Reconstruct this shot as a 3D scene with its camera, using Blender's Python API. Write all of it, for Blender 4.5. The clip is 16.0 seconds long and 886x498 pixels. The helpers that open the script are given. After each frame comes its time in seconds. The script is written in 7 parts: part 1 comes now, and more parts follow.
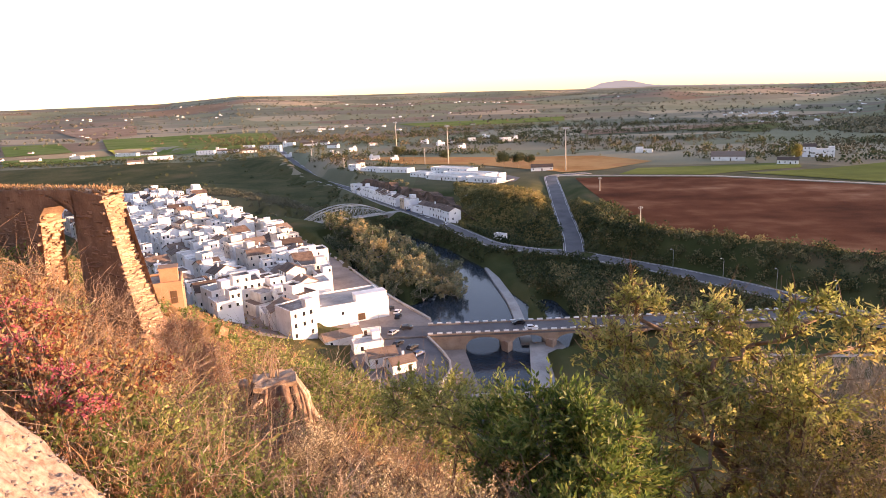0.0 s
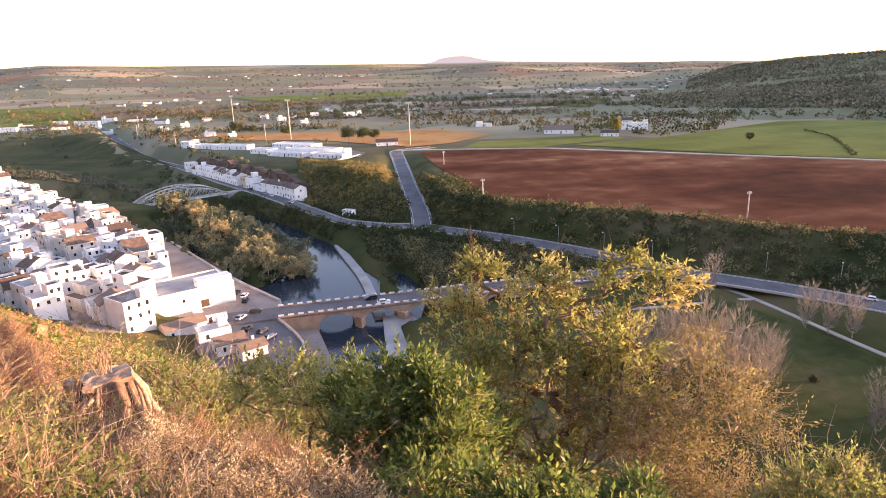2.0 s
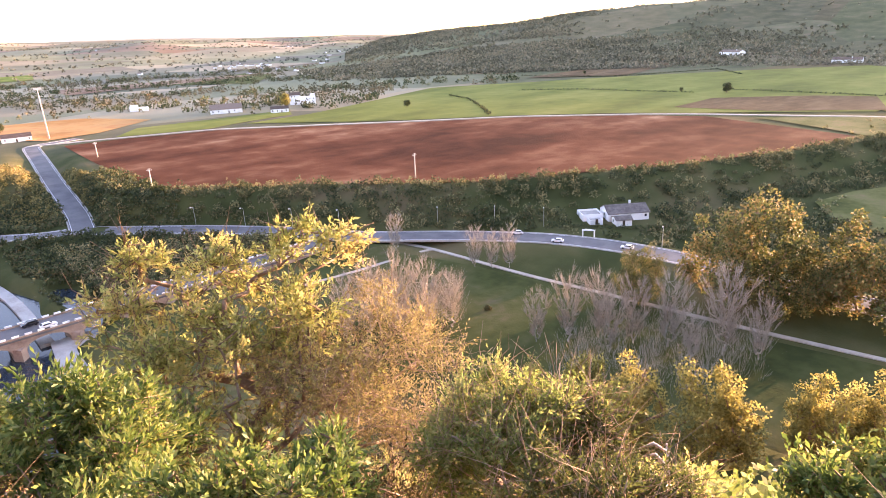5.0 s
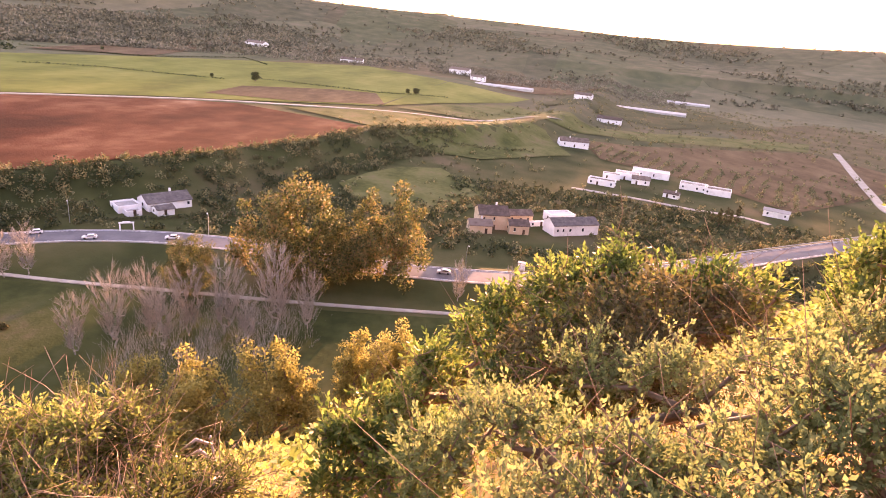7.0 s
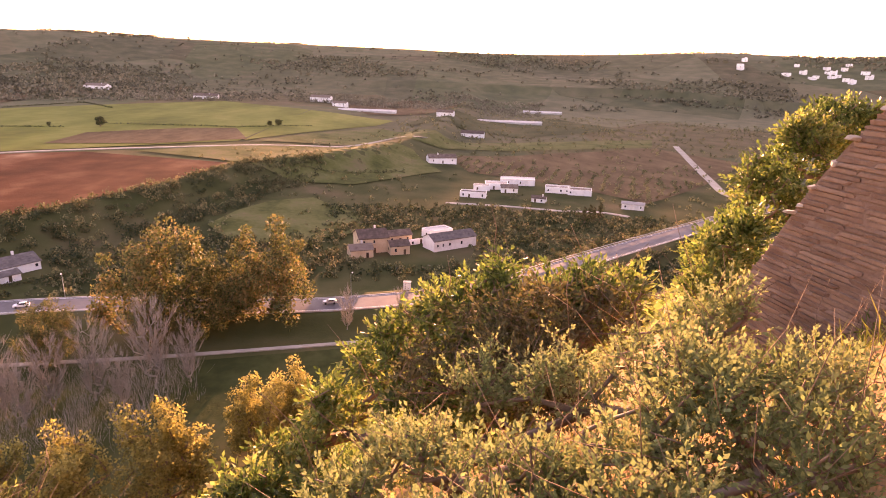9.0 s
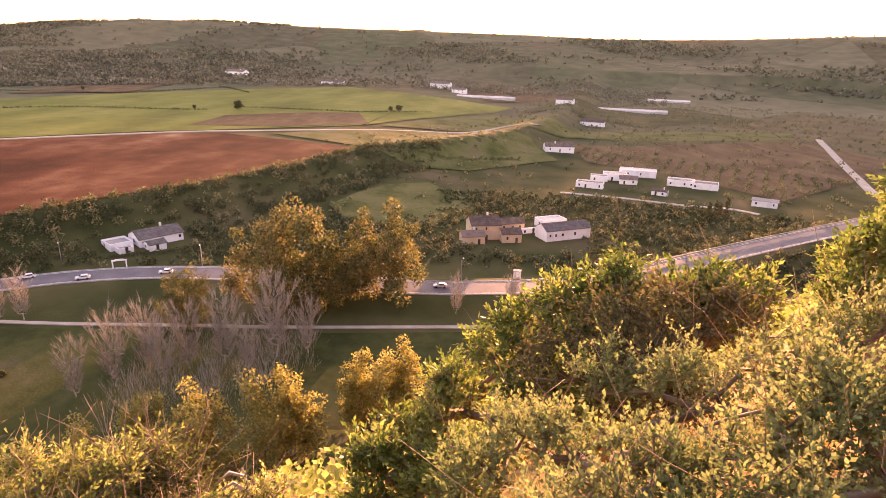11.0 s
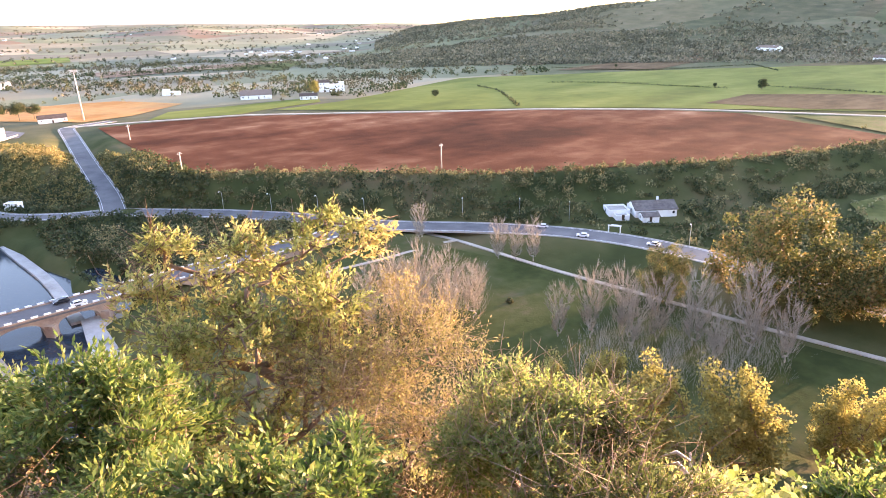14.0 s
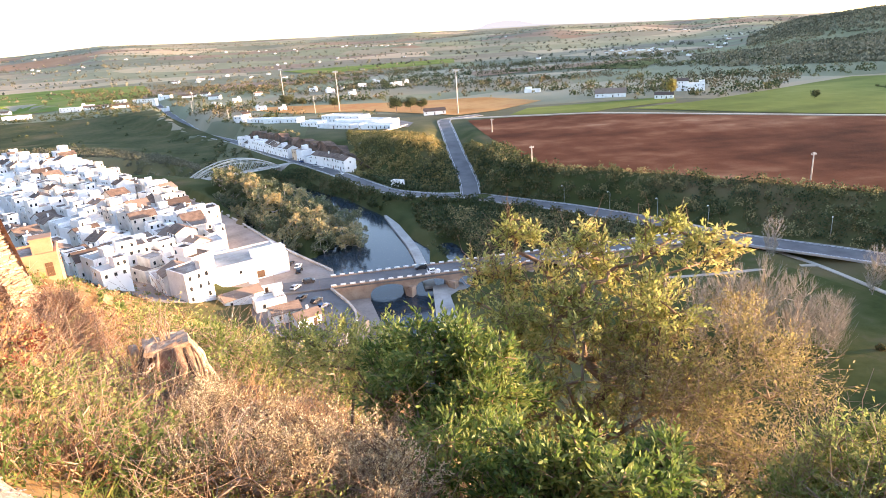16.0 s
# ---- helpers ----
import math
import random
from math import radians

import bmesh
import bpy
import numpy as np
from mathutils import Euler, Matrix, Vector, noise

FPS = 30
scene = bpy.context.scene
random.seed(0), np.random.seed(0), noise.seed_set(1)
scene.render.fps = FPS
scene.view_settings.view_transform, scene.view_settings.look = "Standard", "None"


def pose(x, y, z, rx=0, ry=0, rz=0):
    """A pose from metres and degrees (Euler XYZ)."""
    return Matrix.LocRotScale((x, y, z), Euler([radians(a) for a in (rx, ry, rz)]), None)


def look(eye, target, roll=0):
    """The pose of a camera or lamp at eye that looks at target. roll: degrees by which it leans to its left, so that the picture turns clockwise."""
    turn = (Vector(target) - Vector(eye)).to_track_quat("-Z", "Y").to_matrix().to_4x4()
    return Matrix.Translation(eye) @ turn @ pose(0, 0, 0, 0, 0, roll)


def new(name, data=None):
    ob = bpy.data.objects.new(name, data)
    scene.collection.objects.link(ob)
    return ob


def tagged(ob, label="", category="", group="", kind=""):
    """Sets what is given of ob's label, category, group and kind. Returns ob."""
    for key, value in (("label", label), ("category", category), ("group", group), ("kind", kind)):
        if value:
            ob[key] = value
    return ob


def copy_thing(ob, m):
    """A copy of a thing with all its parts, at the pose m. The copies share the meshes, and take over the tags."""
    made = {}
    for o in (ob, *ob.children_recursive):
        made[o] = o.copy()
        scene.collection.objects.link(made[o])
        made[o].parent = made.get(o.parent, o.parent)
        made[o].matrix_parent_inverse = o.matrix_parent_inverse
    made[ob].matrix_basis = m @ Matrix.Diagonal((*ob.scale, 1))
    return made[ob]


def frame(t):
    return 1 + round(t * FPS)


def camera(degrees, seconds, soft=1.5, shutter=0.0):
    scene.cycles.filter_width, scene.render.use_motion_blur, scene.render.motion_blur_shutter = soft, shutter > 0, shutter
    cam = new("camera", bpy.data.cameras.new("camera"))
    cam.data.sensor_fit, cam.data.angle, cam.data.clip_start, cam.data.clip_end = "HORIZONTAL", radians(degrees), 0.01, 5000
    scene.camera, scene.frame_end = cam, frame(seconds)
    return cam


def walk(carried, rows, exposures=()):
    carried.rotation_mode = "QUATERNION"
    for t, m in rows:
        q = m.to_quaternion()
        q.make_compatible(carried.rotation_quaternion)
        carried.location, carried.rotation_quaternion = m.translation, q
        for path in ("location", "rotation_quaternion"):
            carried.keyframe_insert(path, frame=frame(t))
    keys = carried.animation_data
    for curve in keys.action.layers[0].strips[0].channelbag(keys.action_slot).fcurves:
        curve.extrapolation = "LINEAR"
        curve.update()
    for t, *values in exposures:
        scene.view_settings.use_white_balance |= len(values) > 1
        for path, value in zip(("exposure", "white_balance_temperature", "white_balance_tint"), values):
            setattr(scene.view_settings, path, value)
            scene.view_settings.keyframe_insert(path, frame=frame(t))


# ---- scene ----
EXPOSURES = [(0, 1.83, 7700, 37), (1.5, 2.0, 7700, 39), (2.5, 2.5, 7500, 38), (3.5, 2.88, 7500, 39), (6, 3.2, 8000, 44), (6.5, 3.25, 8800, 58), (7, 3.0, 9500, 64), (8, 2.9, 10000, 68), (10.5, 2.15, 11200, 70), (11, 2.65, 10900, 62), (12, 2.95, 10800, 58), (13, 3.18, 8800, 41), (14, 3.2, 7200, 32), (15, 3.05, 7000, 26), (16, 2.68, 6900, 22)]
cam = camera(70.32, 16.0, 0.9)
# seconds, place, tilt, lean and turn
PATH = [
    (0, 0.000, 0.000, 78.000, 76.69, 2.42, -0.57),
    (0.5, 0.021, -0.031, 78.004, 75.77, 1.98, -3.98),
    (1, 0.039, -0.082, 78.031, 75.41, 2.07, -7.16),
    (1.5, 0.065, -0.109, 78.031, 74.90, 1.90, -9.97),
    (2, 0.070, -0.113, 78.005, 73.98, 1.63, -14.45),
    (2.5, 0.085, -0.167, 78.017, 73.39, 1.16, -20.27),
    (3, 0.110, -0.168, 77.993, 72.61, 0.74, -23.82),
    (3.5, 0.146, -0.206, 77.997, 71.41, 0.94, -27.88),
    (3.7, 0.167, -0.190, 77.981, 71.33, 0.54, -30.28),
    (6, 0.615, -0.304, 77.774, 70.47, 0.77, -60.23),
    (6.5, 0.712, -0.329, 77.730, 71.25, -3.01, -73.02),
    (7, 0.820, -0.318, 77.697, 70.66, -5.31, -82.69),
    (7.5, 0.850, -0.333, 77.696, 70.61, -5.82, -88.75),
    (8, 0.865, -0.352, 77.731, 70.40, -1.92, -92.37),
    (8.2, 0.877, -0.364, 77.741, 71.28, -1.68, -93.98),
    (10.3, 0.630, -0.193, 77.876, 76.28, -1.26, -93.26),
    (10.5, 0.606, -0.185, 77.888, 74.81, -1.25, -90.74),
    (11, 0.535, -0.167, 77.890, 71.99, -1.44, -84.61),
    (11.5, 0.539, -0.153, 77.874, 70.14, -0.76, -80.43),
    (12, 0.547, -0.144, 77.862, 70.11, -0.67, -75.49),
    (12.5, 0.571, -0.134, 77.852, 69.43, 1.47, -66.86),
    (13, 0.533, -0.144, 77.859, 70.82, 1.65, -58.95),
    (13.5, 0.505, -0.141, 77.863, 70.07, 0.43, -53.54),
    (14, 0.502, -0.132, 77.871, 70.11, 1.50, -40.89),
    (14.5, 0.466, -0.127, 77.886, 70.35, 2.05, -32.04),
    (15, 0.308, -0.335, 78.045, 69.53, 4.68, -22.35),
    (15.5, 0.262, -0.332, 78.033, 70.14, 4.24, -14.74),
    (16, 0.258, -0.322, 78.022, 71.37, 3.70, -10.35),
]
walk(cam, [(t, pose(*p)) for t, *p in PATH], EXPOSURES)

# ---- sky and sun: an evening sun just over the western ridge ----
SUN_AZ, SUN_EL = 98.5, 3.6
world = bpy.data.worlds.new("evening_sky")
scene.world = world
world.use_nodes = True
wn = world.node_tree.nodes
sky = wn.new("ShaderNodeTexSky")
sky.sky_type = 'NISHITA'
sky.sun_disc = False
sky.sun_elevation, sky.sun_rotation = radians(11.0), radians(SUN_AZ)
sky.air_density, sky.dust_density, sky.ozone_density = 1.0, 0.4, 1.6
world.node_tree.links.new(sky.outputs[0], wn["Background"].inputs[0])
wn["Background"].inputs[1].default_value = 0.14
lamp = bpy.data.lights.new("sun", 'SUN')
lamp.energy, lamp.angle, lamp.color = 4.4, radians(0.8), (1.0, 0.71, 0.43)
sun = new("sun", lamp)
_a, _e = radians(SUN_AZ), radians(SUN_EL)
sun.matrix_world = look((math.sin(_a) * math.cos(_e) * 100, math.cos(_a) * math.cos(_e) * 100, 78 + math.sin(_e) * 100), (0, 0, 78))


# ---- materials ----
def mat(name, cols, scale=1.0, rough=0.8, bump=0.0, bscale=None, metal=0.0, island=0.0, rnd=0.0, spec=0.3, leaf=0.0, detail=5.0, stretch=None, span=(0.28, 0.72)):
    """A surface whose colour wanders between cols by noise at two scales, with optional relief and variation piece by piece."""
    m = bpy.data.materials.new(name)
    m.use_nodes = True
    nt = m.node_tree
    n, l = nt.nodes, nt.links
    b = n["Principled BSDF"]
    co = n.new("ShaderNodeTexCoord")
    geo = n.new("ShaderNodeNewGeometry")
    big = n.new("ShaderNodeTexNoise")
    big.inputs["Scale"].default_value, big.inputs["Detail"].default_value = scale, detail
    if stretch:
        turn = n.new("ShaderNodeMapping")
        turn.inputs["Rotation"].default_value = (0, 0, radians(stretch[0]))
        turn.inputs["Scale"].default_value = (1, stretch[1], 1)
        l.new(geo.outputs["Position"], turn.inputs["Vector"])
        l.new(turn.outputs[0], big.inputs["Vector"])
    else:
        l.new(geo.outputs["Position"], big.inputs["Vector"])
    fine = n.new("ShaderNodeTexNoise")
    fine.inputs["Scale"].default_value, fine.inputs["Detail"].default_value = scale * 9.0, 3.0
    l.new(geo.outputs["Position"], fine.inputs["Vector"])
    mix = n.new("ShaderNodeMath")
    mix.operation = 'MULTIPLY_ADD'
    mix.inputs[1].default_value, mix.inputs[2].default_value = 0.35, -0.175
    l.new(fine.outputs["Fac"], mix.inputs[0])
    add = n.new("ShaderNodeMath")
    add.operation = 'ADD'
    l.new(big.outputs["Fac"], add.inputs[0])
    l.new(mix.outputs[0], add.inputs[1])
    last = add.outputs[0]
    for amount, source in ((island, geo.outputs["Random Per Island"]), (rnd, None)):
        if amount:
            if source is None:
                info = n.new("ShaderNodeObjectInfo")
                source = info.outputs["Random"]
            k = n.new("ShaderNodeMath")
            k.operation = 'MULTIPLY_ADD'
            k.inputs[1].default_value, k.inputs[2].default_value = amount, -amount / 2
            l.new(source, k.inputs[0])
            s = n.new("ShaderNodeMath")
            s.operation = 'ADD'
            l.new(last, s.inputs[0])
            l.new(k.outputs[0], s.inputs[1])
            last = s.outputs[0]
    ramp = n.new("ShaderNodeValToRGB")
    el = ramp.color_ramp.elements
    lo, hi = span
    el[0].position, el[1].position = lo, hi
    el[0].color, el[1].color = (*cols[0], 1), (*cols[-1], 1)
    for i, c in enumerate(cols[1:-1], 1):
        e = el.new(lo + (hi - lo) * i / (len(cols) - 1))
        e.color = (*c, 1)
    l.new(last, ramp.inputs[0])
    l.new(ramp.outputs[0], b.inputs["Base Color"])
    b.inputs["Roughness"].default_value, b.inputs["Metallic"].default_value = rough, metal
    b.inputs["Specular IOR Level"].default_value = spec
    if bump:
        bn = n.new("ShaderNodeBump")
        bn.inputs["Strength"].default_value = bump
        bn.inputs["Distance"].default_value = 0.3 / (bscale or scale * 6)
        t = n.new("ShaderNodeTexNoise")
        t.inputs["Scale"].default_value, t.inputs["Detail"].default_value = bscale or scale * 6, 4.0
        l.new(geo.outputs["Position"], t.inputs["Vector"])
        l.new(t.outputs["Fac"], bn.inputs["Height"])
        l.new(bn.outputs[0], b.inputs["Normal"])
    if leaf:
        tr = n.new("ShaderNodeBsdfTranslucent")
        l.new(ramp.outputs[0], tr.inputs["Color"])
        ms = n.new("ShaderNodeMixShader")
        ms.inputs[0].default_value = leaf
        l.new(b.outputs[0], ms.inputs[1])
        l.new(tr.outputs[0], ms.inputs[2])
        l.new(ms.outputs[0], n["Material Output"].inputs["Surface"])
    return m


WHITE = mat("whitewash", [(0.66, 0.65, 0.63), (0.80, 0.79, 0.77), (0.84, 0.83, 0.81)], 0.35, 0.85, 0.15, 6, rnd=0.3)
CREAM = mat("cream_render", [(0.54, 0.39, 0.26), (0.66, 0.51, 0.36)], 0.4, 0.85, 0.1, 6)
TERRACE = mat("terrace_tiles", [(0.15, 0.11, 0.09), (0.25, 0.20, 0.17), (0.40, 0.36, 0.32), (0.55, 0.52, 0.48)], 0.25, 0.8, 0.1, 4, rnd=0.8)
ROOFTILE = mat("roof_tile", [(0.095, 0.065, 0.05), (0.155, 0.105, 0.08), (0.22, 0.16, 0.125)], 0.5, 0.85, 0.4, 4, rnd=0.6)
GLASS = mat("window_glass", [(0.015, 0.018, 0.022), (0.03, 0.035, 0.04)], 0.6, 0.08, spec=0.6)
DARKDOOR = mat("door_wood", [(0.05, 0.03, 0.02), (0.10, 0.06, 0.035)], 2, 0.5, rnd=0.4)
ASPHALT = mat("asphalt", [(0.10, 0.097, 0.10), (0.135, 0.13, 0.132), (0.17, 0.165, 0.16)], 0.12, 0.75, 0.15, 9, spec=0.1)
CONCRETE = mat("concrete", [(0.26, 0.24, 0.22), (0.36, 0.34, 0.31), (0.44, 0.42, 0.39)], 0.15, 0.85, 0.2, 3)
QUAY = mat("quay_concrete", [(0.17, 0.14, 0.12), (0.25, 0.21, 0.185), (0.31, 0.265, 0.235)], 0.12, 0.85, 0.2, 3)
TRACK = mat("gravel_track", [(0.30, 0.26, 0.21), (0.42, 0.38, 0.32)], 0.2, 0.95, 0.3, 4)
BRIDGESTONE = mat("bridge_stone", [(0.22, 0.15, 0.11), (0.33, 0.24, 0.18), (0.40, 0.31, 0.24)], 0.3, 0.9, 0.3, 3)
PAINT = mat("white_paint", [(0.70, 0.70, 0.68), (0.80, 0.80, 0.78)], 1.0, 0.6)
STEEL = mat("painted_steel", [(0.30, 0.32, 0.31), (0.42, 0.44, 0.42)], 0.8, 0.5, spec=0.5)
POLE = mat("pole_concrete", [(0.45, 0.40, 0.34), (0.56, 0.51, 0.44)], 1.5, 0.8)
REDSOIL = mat("ploughed_red_soil", [(0.050, 0.017, 0.009), (0.078, 0.026, 0.013), (0.115, 0.042, 0.021), (0.175, 0.078, 0.043), (0.29, 0.17, 0.105)], 0.0075, 0.95, 0.6, 0.9, stretch=(38, 2.4), spec=0.03, detail=7.0, span=(0.31, 0.72))
CROP = mat("young_crop", [(0.105, 0.12, 0.028), (0.155, 0.17, 0.04), (0.22, 0.215, 0.06)], 0.010, 0.9, 0.3, 1.5, stretch=(38, 2.5), spec=0.03)
MEADOW = mat("meadow_grass", [(0.036, 0.047, 0.016), (0.052, 0.064, 0.021), (0.07, 0.076, 0.029), (0.10, 0.088, 0.046)], 0.03, 0.95, 0.4, 1.5, spec=0.03, span=(0.35, 0.66))
TANFIELD = mat("stubble_field", [(0.36, 0.17, 0.06), (0.46, 0.25, 0.10), (0.40, 0.16, 0.065)], 0.012, 0.95, 0.3, 1.5, spec=0.03)
PASTURE = mat("pasture", [(0.085, 0.12, 0.026), (0.12, 0.165, 0.036), (0.16, 0.195, 0.05), (0.19, 0.17, 0.07)], 0.02, 0.95, 0.4, 1.2, spec=0.03)
PALESOIL = mat("fallow_soil", [(0.22, 0.13, 0.085), (0.30, 0.19, 0.125), (0.36, 0.25, 0.17)], 0.02, 0.95, 0.4, 1.2, spec=0.03)
BARK = mat("bark", [(0.10, 0.065, 0.04), (0.18, 0.12, 0.08), (0.24, 0.18, 0.13)], 4, 0.9, 0.6, 30)
BARETWIG = mat("bare_twig", [(0.30, 0.27, 0.24), (0.40, 0.36, 0.33), (0.50, 0.46, 0.42)], 1.5, 0.9)
DEADWOOD = mat("dead_wood", [(0.10, 0.055, 0.035), (0.20, 0.12, 0.08), (0.32, 0.22, 0.15)], 5, 0.85, 0.6, 40)
LEAF_OLIVE = mat("leaf_olive", [(0.16, 0.18, 0.05), (0.28, 0.305, 0.095), (0.41, 0.42, 0.15), (0.47, 0.38, 0.16)], 0.9, 0.6, island=0.35, leaf=0.5, spec=0.2)
LEAF_GREEN = mat("leaf_green", [(0.046, 0.082, 0.018), (0.086, 0.142, 0.032), (0.15, 0.21, 0.052), (0.26, 0.28, 0.082)], 0.9, 0.5, island=0.4, leaf=0.5, spec=0.35)
LEAF_LIME = mat("leaf_lime", [(0.09, 0.125, 0.032), (0.15, 0.195, 0.054), (0.225, 0.265, 0.09), (0.29, 0.27, 0.112)], 0.9, 0.6, island=0.35, leaf=0.6, spec=0.15)
LEAF_GREY = mat("leaf_grey_green", [(0.09, 0.125, 0.05), (0.145, 0.19, 0.076), (0.205, 0.25, 0.105), (0.25, 0.265, 0.12)], 1.6, 0.8, island=0.25, leaf=0.45, spec=0.08)
LEAF_RUST = mat("leaf_rust", [(0.16, 0.15, 0.042), (0.27, 0.245, 0.075), (0.37, 0.33, 0.11)], 0.2, 0.7, island=0.3, leaf=0.55)
LEAF_WILLOW = mat("leaf_willow", [(0.09, 0.10, 0.045), (0.16, 0.16, 0.075), (0.25, 0.23, 0.11), (0.32, 0.24, 0.11)], 0.045, 0.75, island=0.45, leaf=0.3)
LEAF_DARK = mat("leaf_dark", [(0.030, 0.045, 0.018), (0.05, 0.07, 0.025), (0.085, 0.095, 0.035), (0.13, 0.11, 0.05)], 0.03, 0.8, island=0.5, leaf=0.2)
STRAW = mat("dry_grass", [(0.25, 0.15, 0.07), (0.38, 0.245, 0.12), (0.50, 0.36, 0.20), (0.35, 0.18, 0.10)], 0.8, 0.85, island=0.6, leaf=0.35)
REDFLOWER = mat("pink_blossom", [(0.36, 0.06, 0.08), (0.52, 0.13, 0.19), (0.44, 0.14, 0.10)], 2.0, 0.6, island=0.5, leaf=0.3)
RUBBLE = mat("rubble_stone", [(0.30, 0.18, 0.11), (0.42, 0.27, 0.17), (0.52, 0.36, 0.24)], 1.2, 0.92, 0.8, 9, rnd=0.5)
LEDGE = mat("old_lime_plaster", [(0.16, 0.11, 0.085), (0.29, 0.22, 0.17), (0.40, 0.32, 0.26)], 20.0, 0.97, 1.0, 40, spec=0.05)
LEAF_ISLAND = mat("leaf_island_willow", [(0.095, 0.115, 0.06), (0.18, 0.195, 0.11), (0.29, 0.295, 0.175), (0.40, 0.32, 0.16)], 0.08, 0.75, island=0.4, rnd=0.8, leaf=0.35)
BARETREE = mat("bare_poplar_bark", [(0.24, 0.21, 0.175), (0.34, 0.30, 0.25), (0.44, 0.395, 0.33)], 1.5, 0.9)
BROWNTWIG = mat("brown_twig", [(0.16, 0.105, 0.075), (0.25, 0.18, 0.13), (0.36, 0.275, 0.20)], 3.0, 0.9, island=0.4)
PLASTIC = mat("greenhouse_sheet", [(0.40, 0.39, 0.37), (0.52, 0.51, 0.48)], 0.2, 0.5)
LEAF_EARTH = mat("leaf_dry_earth", [(0.16, 0.085, 0.04), (0.28, 0.165, 0.08), (0.40, 0.26, 0.13), (0.42, 0.20, 0.12)], 1.3, 0.85, island=0.55, leaf=0.35)


# ---- building helpers ----
def link_mesh(name, V, F, material, parent=None, label="", smooth=False):
    me = bpy.data.meshes.new(name)
    V = np.asarray(V, dtype=np.float32)
    if isinstance(F, np.ndarray):
        n, k = F.shape
        me.vertices.add(len(V))
        me.vertices.foreach_set("co", V.ravel())
        me.loops.add(n * k)
        me.loops.foreach_set("vertex_index", F.astype(np.int32).ravel())
        me.polygons.add(n)
        me.polygons.foreach_set("loop_start", np.arange(0, n * k, k, dtype=np.int32))
        me.polygons.foreach_set("loop_total", np.full(n, k, dtype=np.int32))
        me.update(calc_edges=True)
    else:
        me.from_pydata([tuple(v) for v in V], [], F)
    for m in (material if isinstance(material, (list, tuple)) else [material]):
        me.materials.append(m)
    if smooth:
        me.shade_smooth()
    ob = new(name, me)
    if parent:
        ob.parent = parent
    if label:
        ob["label"] = label
    return ob


def part(name, bm, material, parent, label=""):
    me = bpy.data.meshes.new(name)
    bm.to_mesh(me)
    bm.free()
    me.materials.append(material)
    ob = new(name, me)
    if parent:
        ob.parent = parent
    if label:
        ob["label"] = label
    return ob


def box(bm, x0, y0, z0, x1, y1, z1, m=None):
    vs = [bm.verts.new(Vector(p) if m is None else m @ Vector(p)) for p in
          ((x0, y0, z0), (x1, y0, z0), (x1, y1, z0), (x0, y1, z0), (x0, y0, z1), (x1, y0, z1), (x1, y1, z1), (x0, y1, z1))]
    for f in ((3, 2, 1, 0), (4, 5, 6, 7), (0, 1, 5, 4), (1, 2, 6, 5), (2, 3, 7, 6), (3, 0, 4, 7)):
        bm.faces.new([vs[i] for i in f])
    return bm


def boxes(*sets):
    bm = bmesh.new()
    for s in sets:
        box(bm, *s)
    return bm


class Tubes:
    """Tapered round limbs gathered into one mesh."""

    def __init__(self, sides=5):
        self.v, self.f, self.n, self.sides = [], [], 0, sides

    def add(self, pts, radii):
        s = self.sides
        pts = [Vector(p) for p in pts]
        for i, (p, r) in enumerate(zip(pts, radii)):
            d = (pts[min(i + 1, len(pts) - 1)] - pts[max(i - 1, 0)]).normalized()
            a = d.orthogonal().normalized()
            b = d.cross(a)
            for k in range(s):
                w = 2 * math.pi * k / s
                self.v.append(p + (a * math.cos(w) + b * math.sin(w)) * r)
        for i in range(len(pts) - 1):
            for k in range(s):
                q = self.n + i * s
                self.f.append((q + k, q + (k + 1) % s, q + s + (k + 1) % s, q + s + k))
        self.f.append(tuple(self.n + k for k in reversed(range(s))))
        self.f.append(tuple(self.n + (len(pts) - 1) * s + k for k in range(s)))
        self.n += len(pts) * s

    def out(self, name, material, parent=None, label=""):
        return link_mesh(name, self.v, self.f, material, parent, label, True)


def sstep(a, b, x):
    t = np.clip((x - a) / (b - a), 0, 1)
    return t * t * (3 - 2 * t)


def seg_dist(x, y, pts):
    """Distance to a polyline and the height carried along it, for arrays of places."""
    best = np.full(np.shape(x), 1e9)
    zz = np.zeros(np.shape(x))
    for p, q in zip(pts, pts[1:]):
        dx, dy = q[0] - p[0], q[1] - p[1]
        t = np.clip(((x - p[0]) * dx + (y - p[1]) * dy) / (dx * dx + dy * dy), 0, 1)
        d = np.hypot(x - p[0] - t * dx, y - p[1] - t * dy)
        near = d < best
        best = np.where(near, d, best)
        if len(p) > 2:
            zz = np.where(near, p[2] + t * (q[2] - p[2]), zz)
    return best, zz


def inside(x, y, poly):
    c = np.zeros(np.shape(x), dtype=bool)
    for (x0, y0), (x1, y1) in zip(poly, poly[1:] + poly[:1]):
        if y0 != y1:
            c ^= ((y0 > y) != (y1 > y)) & (x < (x1 - x0) * (y - y0) / (y1 - y0) + x0)
    return c


def wobble(x, y, size, seed=0.0):
    """Cheap smooth unevenness between -1 and 1."""
    x, y = np.asarray(x) / size, np.asarray(y) / size
    return (np.sin(x * 1.3 + y * 0.7 + seed) + np.sin(x * -0.8 + y * 1.7 + seed * 2.1) + np.sin(x * 2.3 - y * 1.1 + seed * 0.7) * 0.6
            + np.sin(x * 0.9 + y * 3.1 + seed * 1.3) * 0.5) / 3.1


